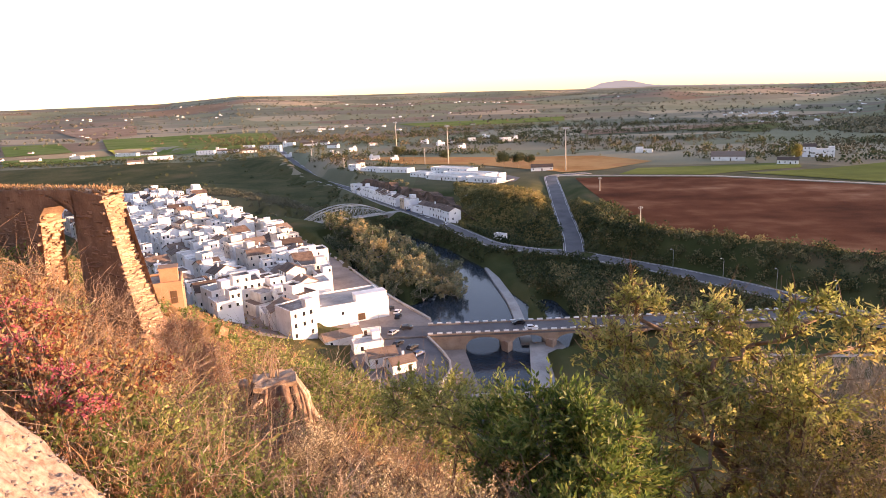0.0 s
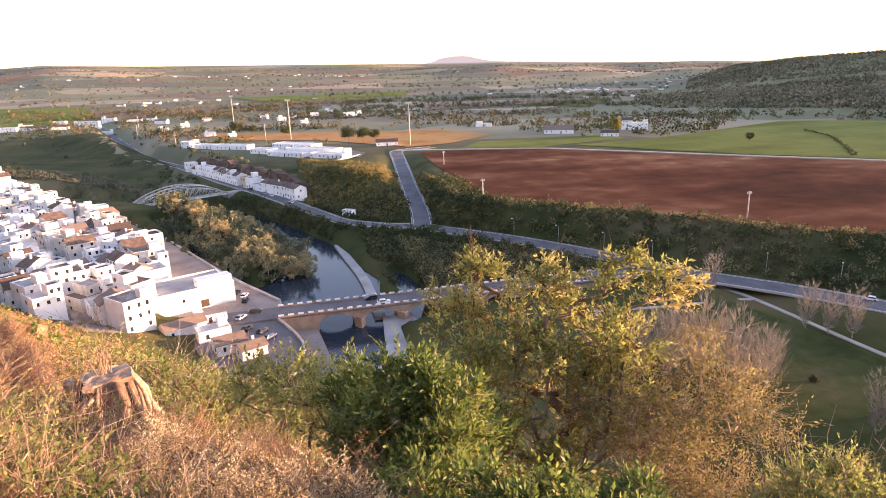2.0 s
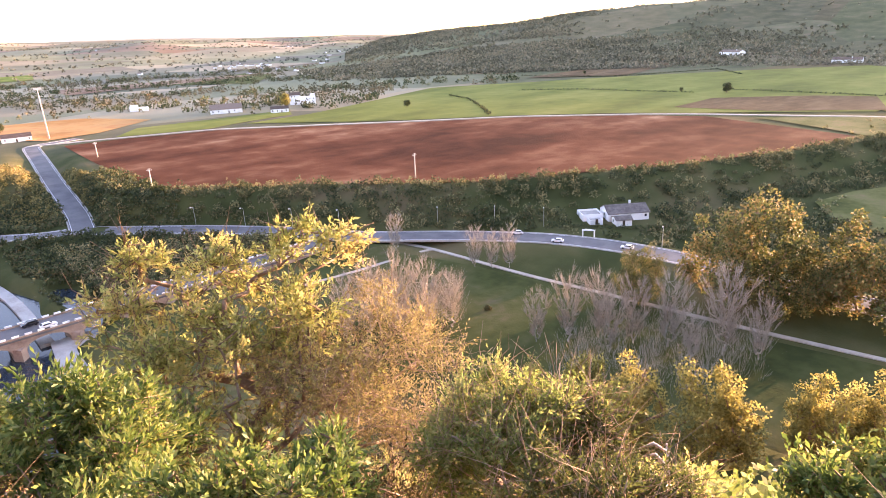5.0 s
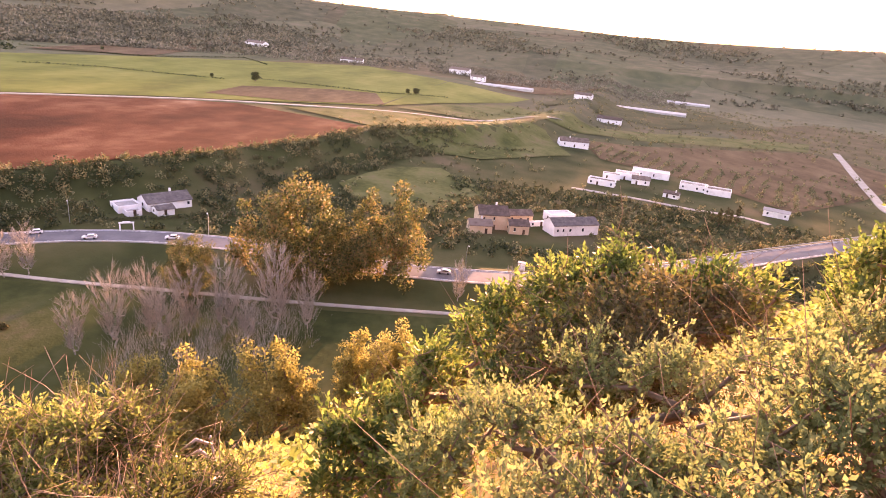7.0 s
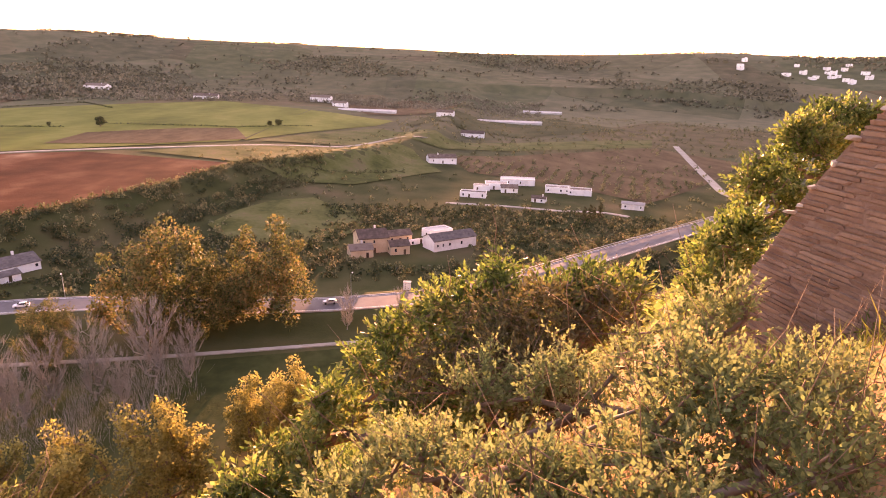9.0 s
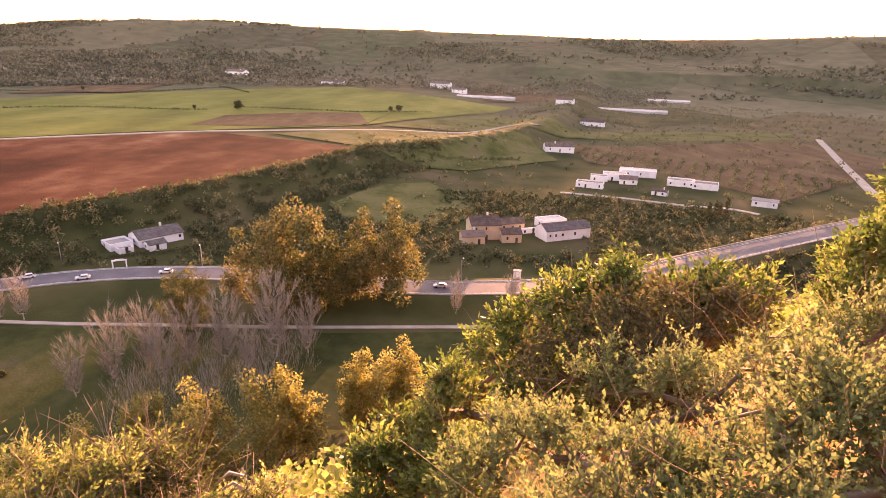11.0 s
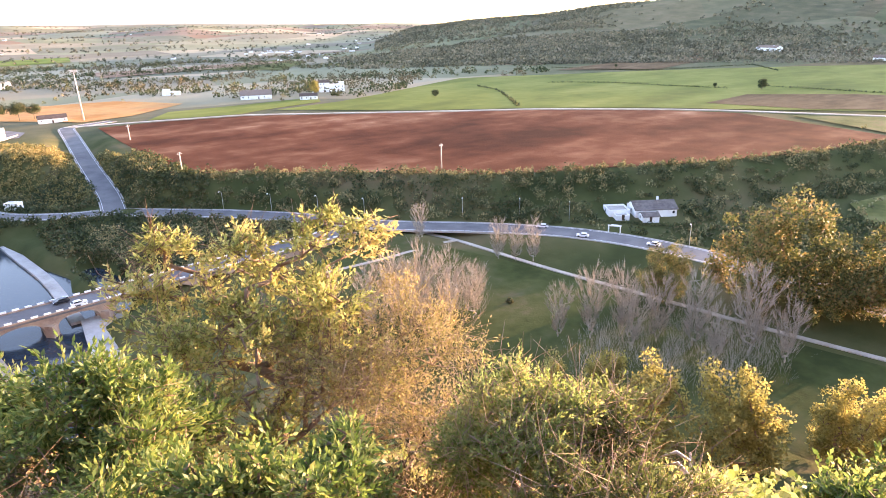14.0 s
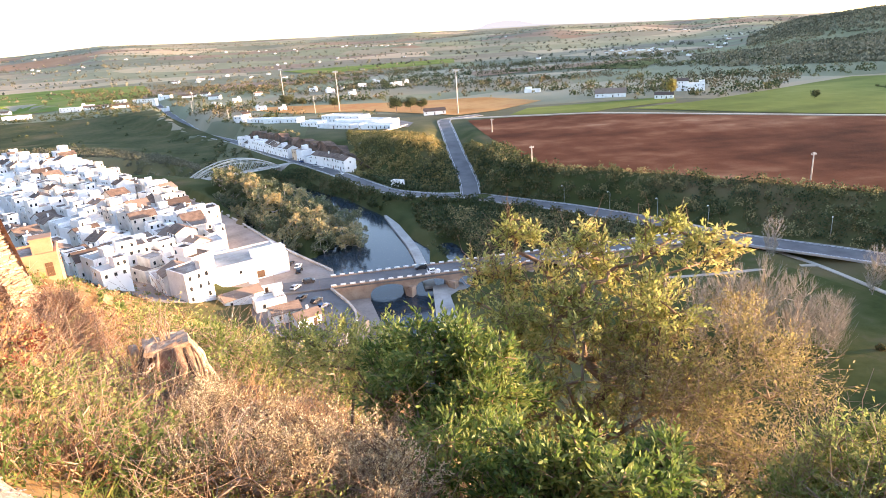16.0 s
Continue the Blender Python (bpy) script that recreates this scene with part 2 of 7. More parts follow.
# ---- the lie of the land; camera at the origin of the plan, 78 m over the river ----
K = 0.848


def plan(*pts):
    return [(p[0] * K, p[1] * K, *p[2:]) for p in pts]


def plan_up(*pts):
    return [(p[0] * 0.9075, p[1] * 0.9075, *p[2:]) for p in pts]


DECK = 6.0
PLATEAU = 17.0
ROAD_MAIN = plan((62, 343, 6.6), (82, 322, 6.2), (110, 292, 6), (134, 258, 6), (155, 219, 6), (183, 187, 6), (203, 158, 6), (213, 132, 6),
                 (217, 100, 6), (212, 55, 6), (214, 19, 6), (221, -17, 6), (243, -62, 6.4), (282, -116, 7.0), (323, -177, 8), (400, -297, 10.5))
ROAD_ROW = plan((-330, 1290, 14), (-220, 960, 9), (-142, 726, 7.5), (-92, 638, 7), (-49, 536, 7), (-18, 473, 7), (7, 414, 7), (29, 359, 7), (55, 337, 6.8), (72, 335, 6.6))
ROAD_UP = plan((72, 335, 6.6), (77, 362, 7.6), (85, 440, 11.6), (95, 525, 15.6), (101, 578, 17), (139, 588, 17))
ROAD_BRIDGE = plan((-70, 228, 6.5), (-30, 226, 6), (-7, 226, 6), (50, 225, 6), (100, 225, 6), (137, 226, 6), (152, 226, 6))
TRACK_FIELD = plan_up((94, 541, 17), (150, 522, 17), (215, 497, 17), (331, 384, 17), (389, 332, 17), (440, 262, 17), (464, 215, 17), (500, 120, 16), (545, 30, 14), (600, -40, 11))
TRACK_WEST = plan((720, -343, 8.5), (540, -283, 8.5), (434, -249, 9), (400, -262, 10))
PATH_MEADOW = plan((152, 224, 5), (168, 202, 4), (170, 164, 3.6), (172, 130, 3.5), (176, 107, 3.5), (179, 70, 3.5), (189, 5, 3.5), (196, -40, 4))
PATH_SIDE = plan((106, 196, 3.6), (140, 190, 3.6), (169, 188, 3.8))
LANE_FARM = plan((397, -40, 8), (392, -75, 8), (382, -105, 8), (372, -120, 8), (385, -135, 8), (365, -150, 8))
EDGE = [p[:2] for p in plan_up((-700, 1500), (-260, 880), (-104, 664), (-80, 612), (-52, 568), (-26, 520), (2, 466), (24, 434), (50, 412), (70, 402), (78, 372), (91, 316), (123, 289), (155, 257),
                            (208, 191), (247, 169), (285, 143), (350, 112), (414, 93), (500, 10), (640, -50), (1100, -140), (3200, -500), (3200, 6000), (-3000, 6000))]
RIVER = [(-280, 540), (-170, 480), (-110, 430), (-66, 398), (-34, 365), (-8, 322), (6, 285), (12, 255), (8, 232), (4, 214), (14, 190), (16, 165), (13, 135), (20, 100), (50, 60), (76, 17), (93, -50), (110, -170)]
RIVER_WEST = [(-62, 345), (-40, 290), (-20, 235)]
RIVER_EAST = [(39, 232), (41, 216), (40, 204), (34, 186)]
CREST_AZ = [-180, -60, -40, -33, -23, -17, -10, 4, 13, 19.5, 23, 29, 36, 42, 50, 60, 140, 180]
CREST_EL = [0.6, 0.5, 0.58, 0.6, 0.66, 1.05, 0.83, 0.62, 0.42, 0.40, 0.26, 0.08, 0.0, -0.2, -0.2, -0.2, 0.3, 0.6]
RIDGE_AZ = [30, 33, 35.2, 38, 43, 49, 55, 60, 67, 78, 86, 92, 96, 99, 103, 108, 113, 118, 126, 150, 180]
RIDGE_EL = [-3.2, -2.2, -1.5, -0.55, -0.05, 0.28, 0.85, 1.22, 1.3, 1.07, 1.0, 0.95, 0.85, 0.8, 0.85, 0.95, 1.1, 1.3, 1.0, 1.5, 1.5]


QUAYSIDE = [(-122, 376), (-96, 380), (-62, 318), (-22, 232), (-5, 203), (-6, 196.5), (-46, 196.5), (-55, 236), (-68, 268), (-100, 325)]


def height(x, y):
    x, y = np.asarray(x, dtype=float), np.asarray(y, dtype=float)
    r = np.hypot(x, y)
    az = np.degrees(np.arctan2(x, y))
    h = 3.2 + 0.5 * wobble(x, y, 30)
    # terraces that carry the town
    town, _ = seg_dist(x, y, plan((-320, 640), (-220, 480), (-140, 350), (-75, 262), (-35, 215), (-5, 180)))
    h = np.maximum(h, 3.0 + 6.0 * sstep(115, 70, town) * sstep(-14, -48, x))
    # left bank downstream of the town
    h = h + 14 * sstep(-60, -260, x) * sstep(560, 900, y) * sstep(1200, 900, y)
    # the plateau and the land behind
    d, _ = seg_dist(x, y, EDGE + EDGE[:1])
    d = np.where(inside(x, y, EDGE), d, -d)
    h = h + (PLATEAU - h) * sstep(-30, 2, d) + 0.5 * wobble(x, y, 55, 2) * sstep(0, 30, d)
    h = h - 7 * sstep(330, 500, x) * sstep(120, -20, y) * sstep(2, 40, d)
    h = h + 3.5 * np.exp(-((x - 40) / 20) ** 2 - ((y - 392) / 55) ** 2)
    # lynchet below the red field
    h = h + 3.0 * sstep(-80, -25, d) * sstep(-6, -30, d) * sstep(60, 140, x)
    # the far plain rises to low hills
    crest = np.interp(az, CREST_AZ, CREST_EL)
    far = 78 + r * np.tan(np.radians(np.interp(r, [1250, 1700, 2800, 3900, 4600, 4900], [0, 0.25, 0.72, 0.9, 1.0, 0.97]) * (crest + 2.8) - 2.8))
    rough = sstep(1900, 3300, r) * sstep(4600, 3900, r)
    far = far + rough * (11 * wobble(x, y, 170, 1) + 19 * wobble(x, y, 420, 5))
    h = np.where(r > 1250, np.maximum(h * sstep(2200, 1250, r), far), h)
    # the ridge in the west
    ridge = np.interp(az, RIDGE_AZ, RIDGE_EL)
    top = 78 + 1950 * np.tan(np.radians(ridge))
    up = sstep(1050, 1950, r + 130 * wobble(x, y, 260, 3)) * sstep(30, 36, az)
    h = np.where(az > 30, h + np.maximum(top - h, 0) * up * sstep(2900, 2000, r), h)
    h = h + 6 * wobble(x, y, 120, 4) * up * sstep(1900, 1500, r)
    # the castle hill on which the camera stands
    s = (x + y) * 0.7071
    hill = 76.2 - 0.78 * s - 0.07 * np.maximum(x - y, 0) * sstep(3, 12, r) + 0.9 * wobble(x, y, 9, 1) * sstep(4, 20, r) + 2.0 * wobble(x, y, 26, 6) * sstep(15, 60, r)
    hill = np.minimum(hill, 92 + 2 * wobble(x, y, 12))
    hill = hill - 1.2 * sstep(1.5, 4, s) * sstep(12, 5, r) * sstep(5, 35, az)
    e = hill - h
    h = h + np.where(e > 12, e, np.where(e < -12, 0, (e + 12) ** 2 / 48))
    # roads and the river cut in
    for road, w in ((ROAD_MAIN, 7), (ROAD_ROW, 6), (ROAD_UP, 6), (TRACK_FIELD[:6], 3), (PATH_MEADOW, 2)):
        d, z = seg_dist(x, y, road)
        h = h + (z - 0.12 - h) * sstep(w + 9, w, d)
    d, _ = seg_dist(x, y, RIVER)
    wide = np.interp(y, [0, 100, 165, 190, 205, 230, 252, 290, 400], [7, 8, 10, 13, 22, 21, 11, 10, 11])
    h = h + (-2.0 - h) * sstep(wide + 7, wide, d)
    h = np.where(inside(x, y, QUAYSIDE), np.minimum(h, 5.2), h)
    for line, w in ((RIVER_WEST, 3), (RIVER_EAST, 2.2)):
        d, _ = seg_dist(x, y, line)
        h = h + (-1.6 - h) * sstep(w + 5, w, d)
    return h


def ground_at(x, y):
    return float(height(np.array([x]), np.array([y]))[0])


def attach(ob, name, values):
    a = ob.data.attributes.new(name, 'FLOAT', 'POINT')
    a.data.foreach_set("value", np.asarray(values, dtype=np.float32))


az_cols = np.radians(np.concatenate([np.arange(-48, 138, 0.5), np.arange(138, 312, 2.0)]))
r_rows = np.concatenate([[0.003, 0.2], np.geomspace(0.5, 130, 80, endpoint=False), np.geomspace(130, 620, 108, endpoint=False), np.geomspace(620, 4900, 130)])
A, Rr = np.meshgrid(az_cols, r_rows)
GX, GY = Rr * np.sin(A), Rr * np.cos(A)
GZ = height(GX, GY)
nr, nc = GX.shape
V = np.stack([GX, GY, GZ], -1).reshape(-1, 3)
i, j = np.meshgrid(np.arange(nr - 1), np.arange(nc), indexing="ij")
j2 = (j + 1) % nc
F = np.stack([i * nc + j, (i + 1) * nc + j, (i + 1) * nc + j2, i * nc + j2], -1).reshape(-1, 4)[:, ::-1]
V = np.vstack([V, [[0, 0, float(GZ[0].mean())]]])
ev = np.arange(0, nc, 2)
F = np.vstack([F, np.stack([np.full(len(ev), nr * nc), (ev + 2) % nc, (ev + 1) % nc, ev], -1)])


def land_material():
    """Dry hillside, green valley floor and, far out, a patchwork of fields with haze put into their colours; which one
    is told by two values on the points.
    """
    m = bpy.data.materials.new("land")
    m.use_nodes = True
    n, l = m.node_tree.nodes, m.node_tree.links
    b = n["Principled BSDF"]
    b.inputs["Roughness"].default_value = 0.95
    b.inputs["Specular IOR Level"].default_value = 0.03
    geo = n.new("ShaderNodeNewGeometry")

    def noise_ramp(scale, cols, detail=6.0):
        t = n.new("ShaderNodeTexNoise")
        t.inputs["Scale"].default_value, t.inputs["Detail"].default_value = scale, detail
        l.new(geo.outputs["Position"], t.inputs["Vector"])
        r = n.new("ShaderNodeValToRGB")
        e = r.color_ramp.elements
        e[0].position, e[1].position = 0.3, 0.7
        e[0].color, e[1].color = (*cols[0], 1), (*cols[-1], 1)
        for k, c in enumerate(cols[1:-1], 1):
            e.new(0.3 + 0.4 * k / (len(cols) - 1)).color = (*c, 1)
        l.new(t.outputs["Fac"], r.inputs[0])
        return r.outputs[0]

    def blend(fac, a, c):
        x = n.new("ShaderNodeMix")
        x.data_type = 'RGBA'
        l.new(fac, x.inputs["Factor"])
        l.new(a, x.inputs["A"])
        l.new(c, x.inputs["B"])
        return x.outputs["Result"]

    valley = noise_ramp(0.035, [(0.034, 0.043, 0.016), (0.055, 0.063, 0.023), (0.085, 0.082, 0.034), (0.13, 0.10, 0.052)], 8)
    dry = noise_ramp(0.22, [(0.10, 0.08, 0.028), (0.20, 0.13, 0.055), (0.31, 0.185, 0.09), (0.28, 0.12, 0.062)], 9)
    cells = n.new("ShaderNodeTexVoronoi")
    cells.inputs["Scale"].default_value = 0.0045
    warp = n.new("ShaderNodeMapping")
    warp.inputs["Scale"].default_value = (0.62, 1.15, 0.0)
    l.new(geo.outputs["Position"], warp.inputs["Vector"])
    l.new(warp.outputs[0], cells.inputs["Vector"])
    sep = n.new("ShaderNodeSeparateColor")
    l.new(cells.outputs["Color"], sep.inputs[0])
    # cell colours paled and greyed: haze painted into the far fields
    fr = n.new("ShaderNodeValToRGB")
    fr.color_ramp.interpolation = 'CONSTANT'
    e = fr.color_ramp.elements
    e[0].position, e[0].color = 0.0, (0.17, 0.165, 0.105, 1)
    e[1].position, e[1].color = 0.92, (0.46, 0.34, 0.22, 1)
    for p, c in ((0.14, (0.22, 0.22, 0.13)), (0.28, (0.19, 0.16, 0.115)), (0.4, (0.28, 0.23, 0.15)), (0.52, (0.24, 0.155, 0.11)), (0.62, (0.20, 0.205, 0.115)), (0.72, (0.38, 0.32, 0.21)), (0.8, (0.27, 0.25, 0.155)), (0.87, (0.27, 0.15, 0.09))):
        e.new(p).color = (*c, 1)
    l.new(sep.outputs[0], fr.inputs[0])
    # greyed like the cells to carry the painted haze
    hazed_mottle = noise_ramp(0.012, [(0.11, 0.115, 0.085), (0.18, 0.18, 0.135), (0.28, 0.265, 0.20)], 8)
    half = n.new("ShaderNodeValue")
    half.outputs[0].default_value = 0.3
    farm = blend(half.outputs[0], fr.outputs[0], hazed_mottle)
    at = {}
    for name in ("dry", "farm"):
        at[name] = n.new("ShaderNodeAttribute")
        at[name].attribute_name = name
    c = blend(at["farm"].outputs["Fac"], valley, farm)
    c = blend(at["dry"].outputs["Fac"], c, dry)
    l.new(c, b.inputs["Base Color"])
    bn = n.new("ShaderNodeBump")
    bn.inputs["Strength"].default_value, bn.inputs["Distance"].default_value = 0.7, 0.25
    t = n.new("ShaderNodeTexNoise")
    t.inputs["Scale"].default_value, t.inputs["Detail"].default_value = 1.6, 8.0
    l.new(geo.outputs["Position"], t.inputs["Vector"])
    l.new(t.outputs["Fac"], bn.inputs["Height"])
    l.new(bn.outputs[0], b.inputs["Normal"])
    return m


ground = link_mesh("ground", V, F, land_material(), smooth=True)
tagged(ground, "hilly ground of dry slope, green valley and farmland", "ground", kind="structure")
hillness = np.clip((76.2 - 0.78 * (V[:, 0] + V[:, 1]) * 0.7071 - 8) / 10, 0, 1) * np.clip((230 - np.hypot(V[:, 0], V[:, 1])) / 40, 0, 1)
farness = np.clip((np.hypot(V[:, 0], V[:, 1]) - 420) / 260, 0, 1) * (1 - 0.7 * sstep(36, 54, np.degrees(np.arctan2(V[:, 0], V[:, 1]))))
attach(ground, "dry", hillness)
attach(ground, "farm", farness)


def hazy_mountain():
    """The long mountain on the horizon; its haze is put in as a pale glow."""
    m = bpy.data.materials.new("haze_glow_mountain")
    m.use_nodes = True
    b = m.node_tree.nodes["Principled BSDF"]
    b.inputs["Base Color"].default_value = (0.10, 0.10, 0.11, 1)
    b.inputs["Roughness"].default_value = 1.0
    # even emission stands in for the bright air before the mountain
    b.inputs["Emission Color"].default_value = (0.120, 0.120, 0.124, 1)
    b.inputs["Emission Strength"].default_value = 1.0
    V, F = [], []
    azs = np.arange(9.0, 30.01, 0.25)
    els = np.interp(azs, [9, 12.6, 13.5, 14.3, 15.0, 15.9, 16.8, 17.4, 18.4, 20, 30], [0.3, 0.42, 0.56, 0.86, 0.94, 1.02, 0.95, 0.78, 0.56, 0.44, 0.1]) + 0.02 * np.sin(azs * 9)
    for a, e in zip(np.radians(azs), els):
        for r, z in ((4820, -60), (4840, 78 + 4840 * math.tan(radians(e))), (4880, 78 + 4840 * math.tan(radians(e))), (4890, -60)):
            V.append((r * math.sin(a), r * math.cos(a), z))
    for k in range(len(azs) - 1):
        for c in range(3):
            F.append((k * 4 + c, k * 4 + 4 + c, k * 4 + 5 + c, k * 4 + 1 + c))
    tagged(link_mesh("backdrop", V, F, m), "pale mountain on the horizon, its haze painted as a glow", "mountain", kind="structure")


hazy_mountain()


def patch(name, poly, material, label, category, lift=0.3, cell=14.0, z=None):
    """A flat-laid sheet of land that follows the ground, cut to a plan outline."""
    bm = bmesh.new()
    bm.faces.new([bm.verts.new((x, y, 0)) for x, y in poly])
    bmesh.ops.triangulate(bm, faces=bm.faces[:])
    xs, ys = [p[0] for p in poly], [p[1] for p in poly]
    for axis, lo, hi in ((0, min(xs), max(xs)), (1, min(ys), max(ys))):
        c = lo + cell
        while c < hi:
            at = [0, 0, 0]
            at[axis] = c
            no = [0, 0, 0]
            no[axis] = 1
            bmesh.ops.bisect_plane(bm, geom=bm.verts[:] + bm.edges[:] + bm.faces[:], plane_co=at, plane_no=no)
            c += cell
    if z is None:
        zs = height([v.co.x for v in bm.verts], [v.co.y for v in bm.verts])
        for v, h in zip(bm.verts, zs):
            v.co.z = h + lift
    else:
        for v in bm.verts:
            v.co.z = z
    for f in bm.faces:
        if f.normal.z < 0:
            f.normal_flip()
    ob = part(name, bm, material, None)
    return tagged(ob, label, category, kind="structure")


def resample(pts, step):
    out = []
    for p, q in zip(pts, pts[1:]):
        k = max(1, int(math.hypot(q[0] - p[0], q[1] - p[1]) / step))
        out += [tuple(a + (b - a) * t / k for a, b in zip(p, q)) for t in range(k)]
    out.append(tuple(pts[-1]))
    for _ in range(3):
        out = [out[0]] + [tuple((a + 2 * b + c) / 4 for a, b, c in zip(*w)) for w in zip(out, out[1:], out[2:])] + [out[-1]]
    return out


def ribbon(pts, off0, off1, lift, name, material, thick=0.25, step=5.0):
    """A strip along a line between two side offsets, with its own thickness."""
    pts = resample(pts, step)
    V, F = [], []
    for k, p in enumerate(pts):
        a, b = Vector(pts[max(k - 1, 0)][:2]), Vector(pts[min(k + 1, len(pts) - 1)][:2])
        d = (b - a).normalized()
        s = Vector((d.y, -d.x))
        for o, dz in ((off0, 0), (off1, 0), (off1, -thick), (off0, -thick)):
            V.append((p[0] + s.x * o, p[1] + s.y * o, p[2] + lift + dz))
    for k in range(len(pts) - 1):
        q = k * 4
        for c in range(4):
            F.append((q + c, q + (c + 1) % 4, q + 4 + (c + 1) % 4, q + 4 + c))
    n = len(V)
    F += [(0, 3, 2, 1), (n - 4, n - 3, n - 2, n - 1)]
    return link_mesh(name, V, F, material)


def on_ground(pts):
    return [(p[0], p[1], ground_at(p[0], p[1])) for p in resample(pts, 6)]


def road(name, pts, w, label, material=ASPHALT, kerb=True, lines=True):
    r = tagged(ribbon(pts, -w, w, 0.12, name, material, 0.6), label, "road", kind="structure")
    if kerb:
        for o in (-w - 0.5, w):
            e = ribbon(pts, o, o + 0.5, 0.22, "kerb", CONCRETE, 0.7)
            e.parent = r
    if lines:
        for o in (-w + 0.5, w - 0.65):
            e = ribbon(pts, o, o + 0.15, 0.135, "edge_line", PAINT, 0.02)
            e.parent = r
    return r


# water
def water_material():
    m = bpy.data.materials.new("river_water")
    m.use_nodes = True
    n, l = m.node_tree.nodes, m.node_tree.links
    b = n["Principled BSDF"]
    b.inputs["Base Color"].default_value = (0.024, 0.036, 0.048, 1)
    b.inputs["Roughness"].default_value = 0.06
    b.inputs["IOR"].default_value = 1.33
    geo = n.new("ShaderNodeNewGeometry")
    t = n.new("ShaderNodeTexNoise")
    t.inputs["Scale"].default_value, t.inputs["Detail"].default_value = 0.9, 4.0
    l.new(geo.outputs["Position"], t.inputs["Vector"])
    bn = n.new("ShaderNodeBump")
    bn.inputs["Strength"].default_value, bn.inputs["Distance"].default_value = 0.25, 0.15
    l.new(t.outputs["Fac"], bn.inputs["Height"])
    l.new(bn.outputs[0], b.inputs["Normal"])
    return m


water = patch("water", [p[:2] for p in plan((-340, 560), (-330, 720), (-60, 560), (60, 400), (75, 240), (60, 120), (130, 40), (160, -210), (90, -210), (60, 40), (-6, 130), (-12, 240), (-90, 380), (-200, 480))],
              water_material(), "still dark blue river water", "water", z=0.0, cell=60)
road("road", ROAD_MAIN, 5.2, "grey asphalt valley road with kerbs")
tagged(ribbon(ROAD_MAIN[12:], -5.95, -5.8, 0.85, "guard_rail", STEEL, 0.32), "low steel guard rail along the road", "guard rail", kind="structure")
road("road", ROAD_ROW, 4.2, "grey asphalt street in front of the row of houses")
road("road", ROAD_UP, 4.6, "grey asphalt road climbing to the plateau")
tagged(ribbon(on_ground(TRACK_FIELD), -2.2, 2.2, 0.45, "road", TRACK, 0.5), "pale gravel farm track beside the red field", "track", kind="structure")
tagged(ribbon(on_ground(TRACK_WEST), -2.8, 2.8, 0.5, "road", TRACK, 0.5), "pale dirt track", "track", kind="structure")
tagged(ribbon(on_ground(PATH_MEADOW), -0.85, 0.85, 0.25, "pavement", TRACK, 0.4), "pale footpath through the riverside meadow", "path", kind="structure")
tagged(ribbon(on_ground(PATH_SIDE), -0.8, 0.8, 0.25, "pavement", TRACK, 0.4), "narrow pale footpath in the meadow", "path", kind="structure")
tagged(ribbon(on_ground(LANE_FARM), -1.6, 1.6, 0.3, "road", TRACK, 0.4), "pale farm lane", "track", kind="structure")

DULLGRASS = mat("worn_pasture", [(0.06, 0.07, 0.024), (0.095, 0.105, 0.034), (0.13, 0.13, 0.05), (0.16, 0.13, 0.065)], 0.05, 0.95, 0.5, 1.0, spec=0.03)
RED = [p[:2] for p in plan_up((112, 520), (106, 440), (104, 400), (94, 322), (123, 293), (155, 261), (208, 195), (247, 173), (285, 147), (350, 116), (416, 97), (455, 205), (436, 258), (386, 326), (329, 378), (213, 490), (150, 515))]
patch("field", RED, REDSOIL, "bare red-brown ploughed field", "field", 0.25)
patch("field", [p[:2] for p in plan_up((330, 395), (394, 335), (446, 268), (470, 220), (530, 118), (700, 110), (874, 99), (1000, 240), (860, 378), (811, 427), (543, 596), (312, 507), (245, 500))], CROP,
      "bright green field of young crop", "field", 0.35)
patch("field", [p[:2] for p in plan_up((150, 530), (215, 503), (240, 510), (300, 520), (320, 560), (243, 562), (180, 570))], CROP, "green field beside the farm track", "field", 0.35)
patch("field", [p[:2] for p in plan_up((110, 560), (150, 570), (210, 620), (170, 700), (60, 740), (-60, 800), (-110, 800), (-40, 700), (40, 660))], TANFIELD, "pale dry stubble field", "field", 0.4)
patch("field", [(277, 77), (302, 70), (327, 58), (342, 38), (309, 11), (275, 11), (255, 38), (258, 63)], DULLGRASS, "small light green pasture below the bank", "field", 0.5, 8)
patch("field", [(-790, 1508), (-610, 1560), (-389, 1498), (-306, 1215), (-300, 960), (-575, 1110)], PASTURE, "green field on the far plain", "field", 0.9, 30)
patch("field", [(-941, 1378), (-831, 1408), (-624, 1090), (-708, 1040)], PASTURE, "green field on the far plain", "field", 0.9, 30)
patch("field", [(-1202, 2017), (-981, 2095), (-775, 1653), (-833, 1514)], PALESOIL, "pale pinkish bare field on the far plain", "field", 1.5, 40)
patch("field", [(-109, 1690), (347, 1760), (306, 1540), (-19, 1490)], PASTURE, "green strip field on the far plain", "field", 1.2, 30)
patch("field", [(230, 1104), (590, 1102), (511, 1038), (227, 965)], PALESOIL, "red-brown ploughed field behind the trees", "field", 1.0, 30)
BROWNFIELD = mat("brown_fallow", [(0.085, 0.055, 0.028), (0.13, 0.085, 0.045), (0.18, 0.12, 0.065)], 0.03, 0.95, 0.5, 1.0, stretch=(38, 2.5), spec=0.03)
